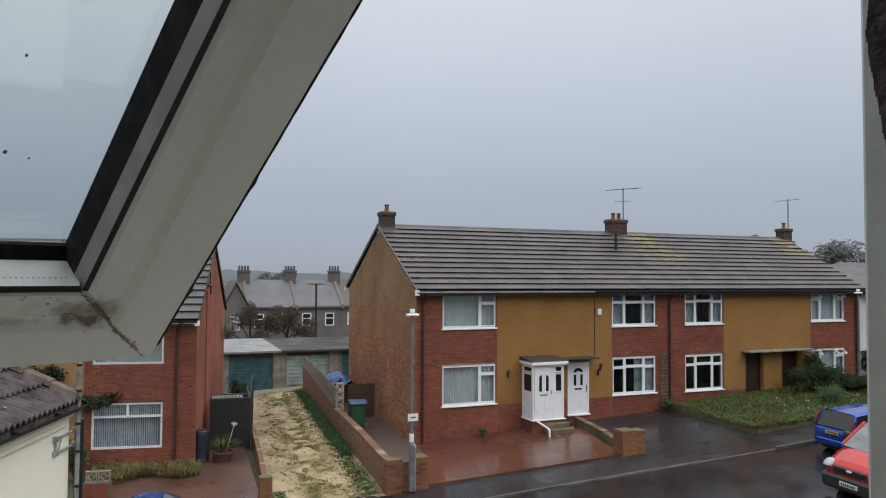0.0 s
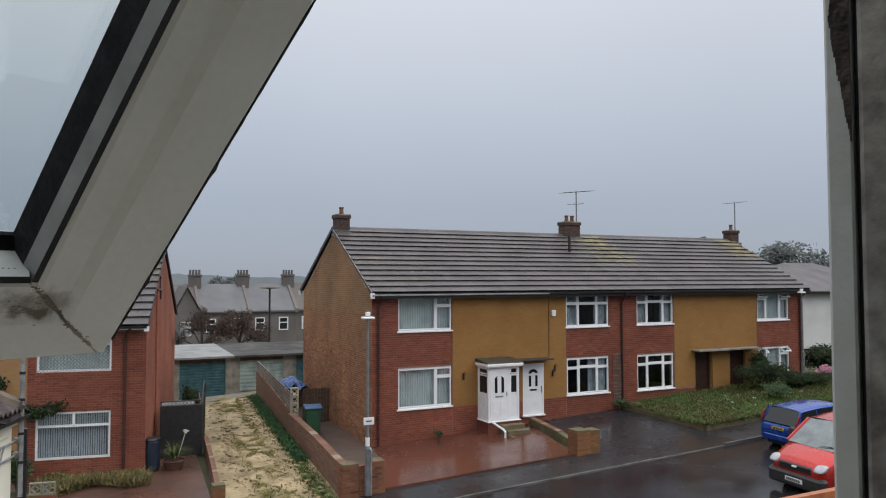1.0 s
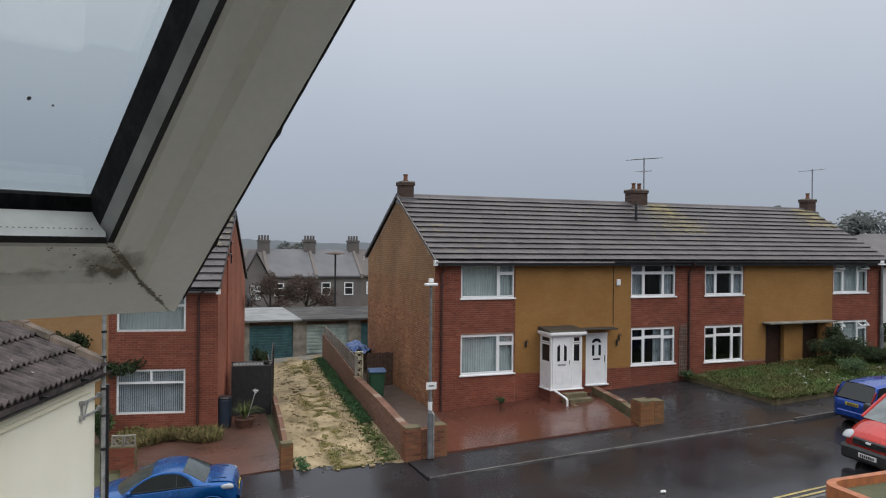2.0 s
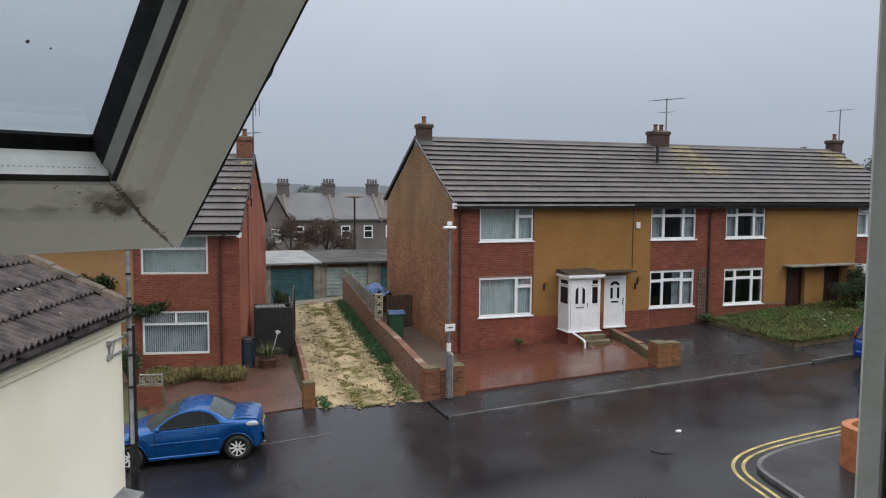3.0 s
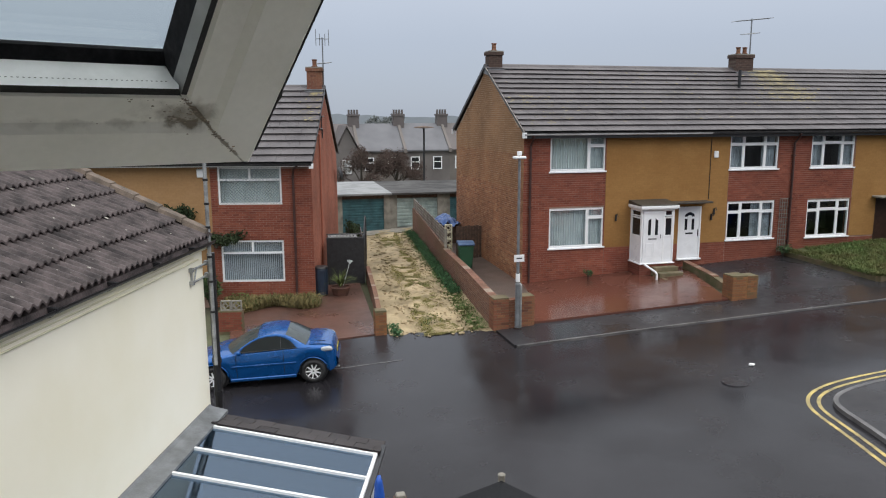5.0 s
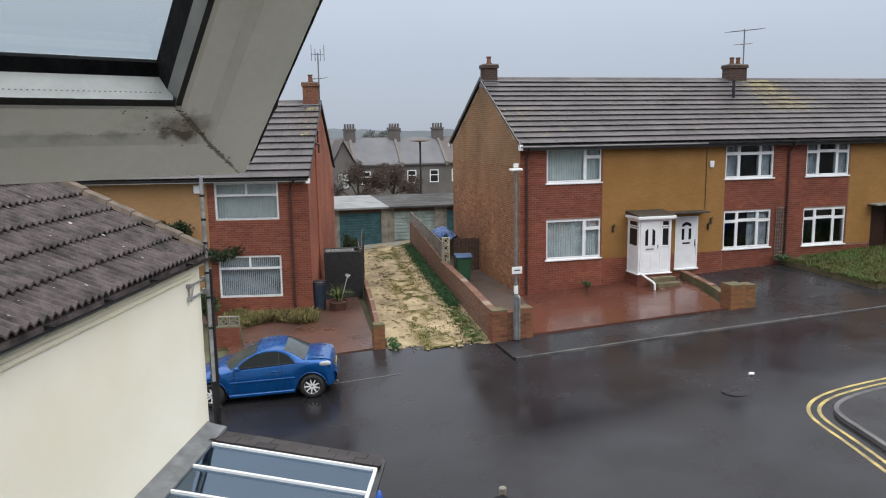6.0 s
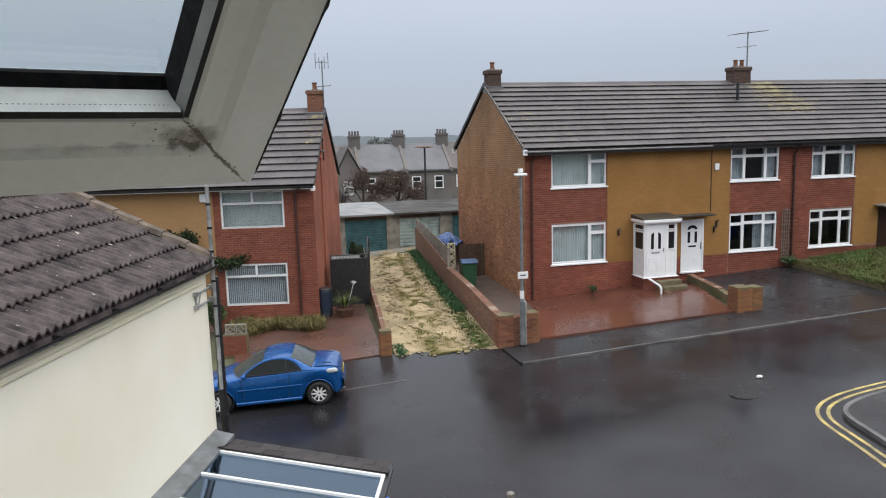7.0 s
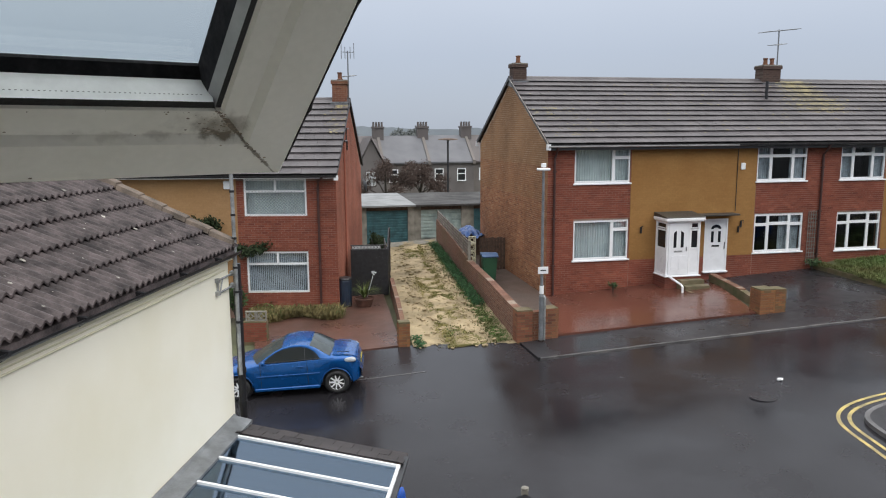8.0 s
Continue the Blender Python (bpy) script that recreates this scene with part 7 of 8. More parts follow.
# things below the window: gabled hood with a finial, blue bag
hood = thing("gabled_hood", Matrix.Translation((-6.45, -16.9, 0)) @ Matrix.Rotation(radians(-20), 4, "Z"), "small black gabled porch roof with a pale finial", "porch roof")
zr = 1.72
bm = bmesh.new()
prism(bm, [(-0.85, zr - 0.36), (0, zr + 0.03), (0.85, zr - 0.36), (0.85, zr - 0.44), (0, zr - 0.05), (-0.85, zr - 0.44)], "y", -1.4, 0.0)
part("roof", bm, m_seal, hood)
bm = bmesh.new()
for sx in (-0.66, 0.60):
    box(bm, sx, sx + 0.08, -0.1, -0.02, -1.4, zr - 0.36)
    box(bm, sx, sx + 0.08, -1.3, -1.2, -1.4, zr - 0.36)
part("post", bm, m_wood, hood)
bm = bmesh.new()
box(bm, -0.035, 0.035, -0.0, 0.06, zr - 0.5, zr + 0.07)
lathe(bm, [(0.04, 0), (0.04, 0.015), (0.015, 0.03)], 8, (0, 0.03, zr + 0.07))
part("finial", bm, m_concrete, hood, "weathered pale finial post")
# Blue bag on an added pole, stretched tall to fit the camera's view.
parasol = thing("tall_blue_bag", Matrix.Translation((-7.56, -16.06, G(-7.56, -16.06))), "blue bag on a pole, stretched tall to fit the view", "parasol")
bm = bmesh.new()
lathe(bm, [(0.02, 0), (0.02, 0.9)], 10)
part("pole", bm, m_steel, parasol)
bm = bmesh.new()
lathe(bm, [(0.25, 0), (0.26, 0.05), (0.06, 0.08), (0.05, 0.2)], 16)
part("base", bm, m_concrete, parasol)
bm = bmesh.new()
lathe(bm, [(0.11, 0.85), (0.15, 1.0), (0.13, 1.6), (0.09, 2.1), (0.05, 2.5), (0.02, 2.58)], 14)
for v in bm.verts:
    v.co += 0.03 * noise.noise_vector(v.co * 5)
part("cover", bm, mat("bright_blue_bag", (0.02, 0.09, 0.42), 0.4, 0.15, 3, 0.05), parasol, "bright blue bag plastic", smooth=True)
post = thing("gate_post", Matrix.Translation((-7.36, -16.22, G(-7.36, -16.22))), "dark gate post with pale cap", "gate post")
bm = bmesh.new()
box(bm, -0.07, 0.07, -0.07, 0.07, 0, 2.38, 0.006)
part("shaft", bm, m_wood, post)
bm = bmesh.new()
box(bm, -0.05, 0.05, -0.05, 0.05, 2.38, 2.43, 0.01)
part("cap", bm, m_concrete, post)

# ---- vehicles ----


def ground_pose(x, y, heading):
    """A frame on the sloping ground, with its x axis along the heading."""
    f = Vector((math.cos(heading), math.sin(heading), 0))
    f.z = 0.055 * f.x + 0.02 * f.y
    f.normalize()
    up = Vector((-0.055, -0.02, 1)).normalized()
    s = up.cross(f).normalized()
    up = f.cross(s)
    z = G(x, y)
    return Matrix(((f.x, s.x, up.x, x), (f.y, s.y, up.y, y), (f.z, s.z, up.z, z), (0, 0, 0, 1)))


def wheel(parent, x, y, r, w, out):
    """A tyre with a spoked rim; out: +1 or -1, the side it faces."""
    bm = bmesh.new()
    seg = 28
    prof = [(r * 0.64, -w / 2), (r * 0.9, -w / 2), (r * 0.985, -w * 0.36), (r, -w * 0.2), (r, w * 0.2), (r * 0.985, w * 0.36), (r * 0.9, w / 2), (r * 0.64, w / 2)]
    rings = [[bm.verts.new((x + a * math.cos(2 * math.pi * k / seg), y + b, r + a * math.sin(2 * math.pi * k / seg))) for k in range(seg)] for a, b in prof]
    for q, s in zip(rings, rings[1:] + rings[:1]):
        for k in range(seg):
            bm.faces.new((q[k], q[(k + 1) % seg], s[(k + 1) % seg], s[k]))
    wh = part("wheel", bm, m_tyre, parent, "black tyre on an alloy rim", smooth=True)
    bm = bmesh.new()
    yo = y + out * w * 0.40
    for k in range(9):
        a = 2 * math.pi * k / 9
        ca, sa = math.cos(a), math.sin(a)
        p = []
        for rr, hw in ((0.08 * r, 0.020), (0.67 * r, 0.012)):
            for e in (-1, 1):
                for dy in (0, -out * 0.03):
                    p.append(bm.verts.new((x + rr * ca - e * hw * sa, yo + dy, r + rr * sa + e * hw * ca)))
        for f in ((0, 2, 6, 4), (1, 5, 7, 3), (0, 4, 5, 1), (2, 3, 7, 6)):
            bm.faces.new([p[i] for i in f])
    lip = [[bm.verts.new((x + a * math.cos(2 * math.pi * k / seg), yo + b, r + a * math.sin(2 * math.pi * k / seg))) for k in range(seg)] for a, b in ((0.62 * r, 0), (0.71 * r, out * 0.014), (0.71 * r, -out * 0.1))]
    for q, s in zip(lip, lip[1:]):
        for k in range(seg):
            bm.faces.new((q[k], q[(k + 1) % seg], s[(k + 1) % seg], s[k]))
    part("rim", bm, m_rim, wh, "silver spoked rim")
    bm = bmesh.new()
    bm.faces.new([bm.verts.new((x + 0.62 * r * math.cos(2 * math.pi * k / seg), yo - out * 0.06, r + 0.62 * r * math.sin(2 * math.pi * k / seg))) for k in range(seg)])
    part("brake_disc", bm, m_black, wh)


def loft(bm, rings, close=False):
    vs = [[bm.verts.new(p) for p in r] for r in rings]
    k = len(rings[0])
    for a, b in zip(vs, vs[1:]):
        for i in range(k - (0 if close else 1)):
            j = (i + 1) % k
            bm.faces.new((a[i], a[j], b[j], b[i]))
    return vs


def car_body(parent, stations, paint, arches, r_arch):
    """The lower shell, lofted over stations (x, half width, underside, shoulder height, middle height), with wheel arches."""
    xs = [s[0] for s in stations]
    def at(x):
        return [float(np.interp(x, xs, [s[i] for s in stations])) for i in range(1, 5)]
    # fine rings along the length so that the arches come out round
    grid_x = sorted(set(list(np.linspace(xs[0], xs[-1], 60)) + xs))
    for sgn in (1, -1):
        bm = bmesh.new()
        rings = []
        for x in grid_x:
            w, zb, zs, zt = at(x)
            low = zb
            for ax in arches:
                if abs(x - ax) < r_arch:
                    low = max(low, 0.30 + math.sqrt(r_arch ** 2 - (x - ax) ** 2))
            zm = min(zs - 0.05, low + 0.62 * (zs - low))
            prof = [(w * 0.95, low), (w * 0.992, low + 0.25 * (zm - low)), (w, zm), (w * 0.985, zs - 0.03), (w * 0.95, zs), (w * 0.75, zs + (zt - zs) * 0.55), (w * 0.4, zs + (zt - zs) * 0.92), (0, zt)]
            rings.append([(x, sgn * a, b) for a, b in prof])
        vs = loft(bm, rings)
        for end in (vs[0], vs[-1]):
            mid = [bm.verts.new((end[0].co.x, 0, v.co.z)) for v in end[:-1]]
            for i in range(len(end) - 2):
                bm.faces.new((end[i], end[i + 1], mid[i + 1], mid[i]))
            bm.faces.new((end[-2], end[-1], mid[-1]))
        part("body_side", bm, paint, parent, smooth=True)
    bm = bmesh.new()
    box(bm, xs[0] + 0.1, xs[-1] - 0.1, -0.55, 0.55, 0.2, 0.5)
    part("underside", bm, m_black, parent)


def greenhouse(parent, base, roof, wb, wr, paint, pillars, glass=None, quarter=False):
    """Glass, roof and pillars of a cabin. base: (front x, front z, rear x, rear z); roof: (front x, rear x, z front, z mid, z rear)."""
    fx, fz, rx_, rz_ = base
    tx, ux, zf, zm, zr_ = roof
    mx = (tx + ux) / 2
    bm = bmesh.new()
    ring = [(tx, zf), (mx + (tx - mx) * 0.5, (zf + zm) / 2 + 0.015), (mx, zm), (mx + (ux - mx) * 0.5, (zr_ + zm) / 2 + 0.015), (ux, zr_)]
    rows = []
    for x, z in ring:
        rows.append([(x, wr * 1.03, z - 0.07), (x, wr, z - 0.02), (x, wr * 0.75, z + 0.015), (x, 0, z + 0.03), (x, -wr * 0.75, z + 0.015), (x, -wr, z - 0.02), (x, -wr * 1.03, z - 0.07)])
    loft(bm, rows)
    part("roof", bm, paint, parent, smooth=True)
    for nm, pts in (("windscreen", [(fx, wb * 0.93, fz), (fx + 0.06 * (1 if fx > rx_ else -1), 0, fz + 0.01), (fx, -wb * 0.93, fz)]), ("rear_window", [(rx_, wb * 0.93, rz_), (rx_ - 0.04 * (1 if fx > rx_ else -1), 0, rz_ + 0.01), (rx_, -wb * 0.93, rz_)])):
        top_x, top_z = (tx, zf) if nm == "windscreen" else (ux, zr_)
        bm = bmesh.new()
        lo = [bm.verts.new(p) for p in pts]
        hi = [bm.verts.new((top_x, yy, zz)) for yy, zz in ((wr * 0.97, top_z - 0.03), (0, top_z + 0.02), (-wr * 0.97, top_z - 0.03))]
        for i in range(2):
            bm.faces.new((lo[i], lo[i + 1], hi[i + 1], hi[i]))
        part(nm, bm, glass or m_car_glass, parent, "rain-wet glass, sky reflection painted pale" if glass else "dark rain-wet glass", smooth=True)
    for sgn in (1, -1):
        outline = [(fx, fz), (rx_, rz_)]
        outline += [(rx_ + (ux - rx_) * q, rz_ + (zr_ - 0.05 - rz_) * math.sin(q * math.pi / 2) ** 0.85) for q in (0.35, 0.7)] + [(ux, zr_ - 0.05), (mx + (ux - mx) * 0.5, (zr_ + zm) / 2 - 0.04), (mx, zm - 0.05), (mx + (tx - mx) * 0.5, (zf + zm) / 2 - 0.04), (tx, zf - 0.05)]
        outline += [(tx + (fx - tx) * q, zf - 0.05 + (fz - zf + 0.05) * q ** 1.15) for q in (0.35, 0.7)]
        bm = bmesh.new()
        vs = []
        for x, z in outline:
            k_ = min(1, max(0, (z - min(fz, rz_)) / (zm - 0.05 - min(fz, rz_))))
            vs.append(bm.verts.new((x, sgn * (wb * 0.955 + (wr * 1.01 - wb * 0.955) * k_), z)))
        bm.faces.new(vs)
        part("side_window", bm, m_car_glass, parent, "dark tinted glass")
        if quarter:
            def side_y(z):
                k_ = min(1, max(0, (z - min(fz, rz_)) / (zm - 0.05 - min(fz, rz_))))
                return sgn * (wb * 0.955 + (wr * 1.01 - wb * 0.955) * k_ + 0.012)
            bm = bmesh.new()
            tube(bm, [(x, side_y(z), z) for x, z in outline[1:] + outline[:1]], 0.032, 8)
            part("roof_rail", bm, paint, parent, smooth=True)
            bm = bmesh.new()
            pts = outline[1:5] + [(ux - 0.02, zr_ - 0.08), (ux - 0.17, zr_ - 0.20), (ux - 0.25, rz_ + 0.10), (ux - 0.24, rz_)]
            bm.faces.new([bm.verts.new((x, side_y(z), z)) for x, z in pts])
            part("quarter_panel", bm, paint, parent)
            bm = bmesh.new()
            tube(bm, [(rx_, side_y(rz_), rz_ - 0.01), (fx, side_y(fz), fz - 0.01)], 0.022, 6)
            part("waist_rail", bm, paint, parent, smooth=True)
        for px0, px1, w in pillars:
            bm = bmesh.new()
            tube(bm, [(px0, sgn * wb * 0.955, min(fz, rz_) if abs(px0 - fx) > 0.01 else fz), (px1, sgn * wr * 1.02, float(np.interp(px1, sorted((tx, ux)), (zf, zr_) if tx < ux else (zr_, zf))) - 0.04)], w, 6)
            part("pillar", bm, paint, parent)


def paint_mat(name, col):
    m = mat(name, col, 0.26, 0.05, 3, 0.0, metal=0.35, coat=0.6, spec=0.3)
    return m


m_tyre = mat("tyre_rubber", (0.02, 0.02, 0.021), 0.7, 0.2, 8, 0.2)
m_rim = mat("silver_alloy", (0.86, 0.87, 0.88), 0.3, 0.05, 6, 0, metal=0.0)
m_car_glass = mat("dark_car_glass", (0.012, 0.016, 0.018), 0.06, 0.1, 2, 0, spec=0.45)
# Base colour lightened to stand in for reflected sky.
m_sky_pale_glass = mat("sky_pale_windscreen", (0.17, 0.20, 0.21), 0.12, 0.2, 3, 0.05, spec=0.8)
m_grey_glass = mat("grey_tinted_car_glass", (0.05, 0.065, 0.068), 0.1, 0.2, 3, 0.03, spec=0.35)
m_lamp_clear = mat("clear_lamp_lens", (0.42, 0.44, 0.47), 0.1, 0.1, 10, 0.05)
m_lamp_red = mat("red_lamp_lens", (0.20, 0.012, 0.012), 0.15, 0.1, 6, 0)
m_trim = mat("dark_bumper_plastic", (0.03, 0.03, 0.032), 0.5, 0.2, 6, 0.1)
m_plate_y = mat("yellow_number_plate", (0.65, 0.5, 0.06), 0.4, 0.05, 4, 0)


def lens(parent, name, cx, cy, cz, sx, sy, sz, material, label="", shear=0.0):
    bm = bmesh.new()
    bmesh.ops.create_uvsphere(bm, u_segments=14, v_segments=8, radius=1.0)
    for v in bm.verts:
        c = Vector((abs(v.co.x) ** 0.6 * math.copysign(1, v.co.x), abs(v.co.y) ** 0.6 * math.copysign(1, v.co.y), abs(v.co.z) ** 0.6 * math.copysign(1, v.co.z)))
        v.co = Vector((cx + c.x * sx + shear * c.z, cy + c.y * sy, cz + c.z * sz))
    return part(name, bm, material, parent, label, smooth=True)


def plate(parent, x, z, material, y=0.0, w=0.26):
    bm = bmesh.new()
    box(bm, x - 0.008, x + 0.008, y - w, y + w, z - 0.055, z + 0.055, 0.003)
    p = part("number_plate", bm, material, parent)
    s = 0.012 if x > 0 else -0.012
    for i in range(7):
        bm = bmesh.new()
        yy = y - w * 0.8 + i * w * 0.235
        box(bm, x + s - 0.002, x + s + 0.002, yy, yy + w * 0.15, z - 0.035, z + 0.035)
        part("lettering_bar", bm, m_black, p)


# blue coupe parked by the kerb, nose away from the junction
m_blue = paint_mat("metallic_blue_paint", (0.002, 0.080, 0.29))
fw = Vector((-2.33, 0.36)).normalized()
sd = Vector((fw.y, -fw.x))  # offside, away from the street's middle
near_mid = Vector((-7.61, -6.24)) * 0.5 + Vector((-9.94, -5.88)) * 0.5
c0 = near_mid + sd * 0.67
coupe = thing("coupe_car", ground_pose(c0.x, c0.y, math.atan2(fw.y, fw.x)) @ Matrix.Diagonal((0.96, 0.90, 0.95, 1.0)), "metallic blue two-door hardtop coupe with silver wheels", "car")
car_body(coupe, [(-1.86, 0.42, 0.44, 0.60, 0.63), (-1.84, 0.55, 0.34, 0.72, 0.76), (-1.78, 0.66, 0.28, 0.84, 0.90), (-1.66, 0.75, 0.24, 0.905, 0.975), (-1.45, 0.80, 0.22, 0.93, 1.0), (-1.1, 0.83, 0.20, 0.94, 1.01), (-0.6, 0.838, 0.19, 0.935, 0.98), (0.0, 0.838, 0.18, 0.91, 0.95), (0.62, 0.835, 0.18, 0.89, 0.95), (1.0, 0.825, 0.19, 0.83, 0.92), (1.3, 0.80, 0.19, 0.76, 0.85), (1.65, 0.72, 0.22, 0.66, 0.74), (1.86, 0.58, 0.28, 0.58, 0.66), (1.93, 0.42, 0.36, 0.52, 0.56)], m_blue, (1.18, -1.26), 0.37)
RAIL = [(0.66, 0.775, 0.905), (0.44, 0.735, 1.05), (0.22, 0.69, 1.18), (0.04, 0.655, 1.255), (-0.20, 0.638, 1.295), (-0.45, 0.632, 1.295), (-0.64, 0.64, 1.26)]
TAIL = [(-0.64, 0.64, 1.26), (-0.80, 0.665, 1.185), (-0.95, 0.70, 1.09), (-1.12, 0.745, 0.985), (-1.25, 0.78, 0.945)]
GLASS_TOP = [(0.50, 0.775, 0.955), (0.38, 0.75, 1.045), (0.20, 0.712, 1.15), (0.02, 0.678, 1.218), (-0.20, 0.66, 1.25), (-0.42, 0.657, 1.245), (-0.60, 0.672, 1.20), (-0.74, 0.705, 1.12), (-0.84, 0.752, 1.02), (-0.87, 0.785, 0.965)]
for sy in (1, -1):
    # side glass, set into the door skin under the curved roof rail
    bm = bmesh.new()
    top_row = [bm.verts.new((x, sy * y, z)) for x, y, z in GLASS_TOP]
    low_row = [bm.verts.new((x, sy * 0.80, 0.93)) for x, y, z in GLASS_TOP]
    for i in range(len(top_row) - 1):
        bm.faces.new((low_row[i], low_row[i + 1], top_row[i + 1], top_row[i]))
    part("side_window", bm, m_car_glass, coupe, "dark tinted glass", smooth=True)
    # pillar, rail and rear quarter in one painted sweep round the glass
    bm = bmesh.new()
    outer = RAIL[:-1] + TAIL
    inner = [(0.52, 0.79, 0.93)] + GLASS_TOP[1:4] + GLASS_TOP[4:8] + [GLASS_TOP[8], (-0.90, 0.80, 0.95), (-1.12, 0.822, 0.935)]
    loft(bm, [[(x, sy * y, z) for x, y, z in outer], [((a + c) / 2, sy * ((b + d) / 2 + 0.014), (e + f) / 2 + 0.004) for (a, b, e), (c, d, f) in zip(outer, inner)], [(x, sy * (y + 0.004), z) for x, y, z in inner]])
    part("roof_rail", bm, m_blue, coupe, smooth=True)
    bm = bmesh.new()
    tube(bm, [(-0.51, sy * 0.806, 0.93), (-0.51, sy * 0.735, 1.09), (-0.52, sy * 0.664, 1.235)], 0.011, 6)
    part("window_divider", bm, m_black, coupe)
    bm = bmesh.new()
    tube(bm, [(0.54, sy * 0.805, 0.93), (-0.2, sy * 0.812, 0.94), (-0.90, sy * 0.81, 0.955)], 0.013, 6)
    part("waist_seal", bm, m_black, coupe)
bm = bmesh.new()
loft(bm, [[(x + 0.03 * (1 - abs(q)) if x > 0 else x - 0.03 * (1 - abs(q)) if x < -0.6 else x, q * y, z + 0.035 * (1 - q * q)) for q in (-1, -0.75, -0.4, 0, 0.4, 0.75, 1)] for x, y, z in RAIL[3:]])
part("roof", bm, m_blue, coupe, smooth=True)
bm = bmesh.new()
loft(bm, [[(x + bulge * (1 - q * q), q * y, z + lift * (1 - q * q)) for q in (-0.98, -0.7, -0.35, 0, 0.35, 0.7, 0.98)] for (x, y, z), bulge, lift in ((RAIL[0], 0.22, 0.03), (RAIL[1], 0.16, 0.04), (RAIL[2], 0.09, 0.045), (RAIL[3], 0.03, 0.045))])
part("windscreen", bm, m_grey_glass, coupe, "rain-wet glass", smooth=True)
bm = bmesh.new()
loft(bm, [[(x - bulge * (1 - q * q), q * y * 0.96, z + lift * (1 - q * q)) for q in (-1, -0.7, -0.35, 0, 0.35, 0.7, 1)] for (x, y, z), bulge, lift in ((TAIL[0], 0.03, 0.048), (TAIL[1], 0.04, 0.045), (TAIL[2], 0.05, 0.035), (TAIL[3], 0.06, 0.03))])
part("rear_window", bm, m_grey_glass, coupe, "rain-wet glass", smooth=True)
bm = bmesh.new()
loft(bm, [[(x, q * w, z + 0.03 * (1 - q * q)) for q in (-1, -0.75, -0.4, 0, 0.4, 0.75, 1)] for x, w, z in ((-1.18, 0.66, 0.972), (-1.30, 0.68, 0.985), (-1.55, 0.67, 0.968), (-1.70, 0.63, 0.93), (-1.80, 0.56, 0.85))])
boot = part("boot_lid", bm, m_blue, coupe, smooth=True)
for q in (-0.48, 0.48):
    bm = bmesh.new()
    tube(bm, [(-1.30, q, 1.002), (-1.60, q, 0.985)], 0.009, 5)
    part("strake", bm, m_trim, boot)
for sy in (1, -1):
    for wx in (1.18, -1.26):
        wheel(coupe, wx, sy * 0.745, 0.30, 0.195, sy)
    tl = lens(coupe, "tail_lamp", -1.60, sy * 0.715, 0.845, 0.17, 0.075, 0.06, m_lamp_clear, "clear tail lamp", shear=0.03)
    lens(tl, "reflector", -1.63, sy * 0.765, 0.84, 0.035, 0.022, 0.03, m_lamp_red)
    lens(coupe, "headlamp", 1.58, sy * 0.60, 0.64, 0.2, 0.12, 0.07, m_lamp_clear, "clear headlamp")
    lens(coupe, "door_mirror", 0.50, sy * 0.92, 0.96, 0.05, 0.09, 0.055, m_blue)
    bm = bmesh.new()
    box(bm, -0.47, -0.29, min(sy * 0.84, sy * 0.858), max(sy * 0.84, sy * 0.858), 0.765, 0.795, 0.006)
    part("door_handle", bm, m_blue, coupe)
    bm = bmesh.new()
    box(bm, -0.86, 0.72, min(sy * 0.83, sy * 0.853), max(sy * 0.83, sy * 0.853), 0.555, 0.60, 0.008)
    part("rubbing_strip", bm, m_blue, coupe)
    bm = bmesh.new()
    box(bm, -0.84, 0.78, min(sy * 0.78, sy * 0.845), max(sy * 0.78, sy * 0.845), 0.185, 0.27, 0.02)
    part("sill_skirt", bm, m_blue, coupe)
    for x in (0.60, -0.56):
        bm = bmesh.new()
        tube(bm, [(x, sy * 0.834, 0.30), (x, sy * 0.8405, 0.6), (x, sy * 0.826, 0.91)], 0.006, 4)
        part("door_gap", bm, m_black, coupe)
    for wx in (1.18, -1.26):
        bm = bmesh.new()
        tube(bm, [(wx + 0.372 * math.cos(a), sy * (0.822 if wx > 0 else 0.828), 0.30 + 0.372 * math.sin(a)) for a in np.linspace(0.05, math.pi - 0.05, 15)], 0.016, 6)
        part("arch_lip", bm, m_blue, coupe, smooth=True)
        bm = bmesh.new()
        lathe(bm, [(0.36, -0.09), (0.36, 0.09)], 20)
        bm.transform(Matrix.Translation((wx, sy * 0.62, 0.31)) @ Matrix.Rotation(radians(90), 4, "X"))
        part("wheel_well", bm, m_black, coupe)
bm = bmesh.new()
loft(bm, [[(x, q * w, z) for x, z in ((-1.80, 0.30), (-1.885, 0.36), (-1.895, 0.52), (-1.84, 0.585))] for q, w in ((-1, 0.60), (-0.8, 0.62), (0, 0.62), (0.8, 0.62), (1, 0.60))])
part("bumper", bm, m_blue, coupe, smooth=True)
bm = bmesh.new()
tube(bm, [(-1.70, 0.42, 0.25), (-1.90, 0.42, 0.245)], 0.03, 10)
part("exhaust", bm, m_steel, coupe)
plate(coupe, -1.865, 0.66, m_plate_y)

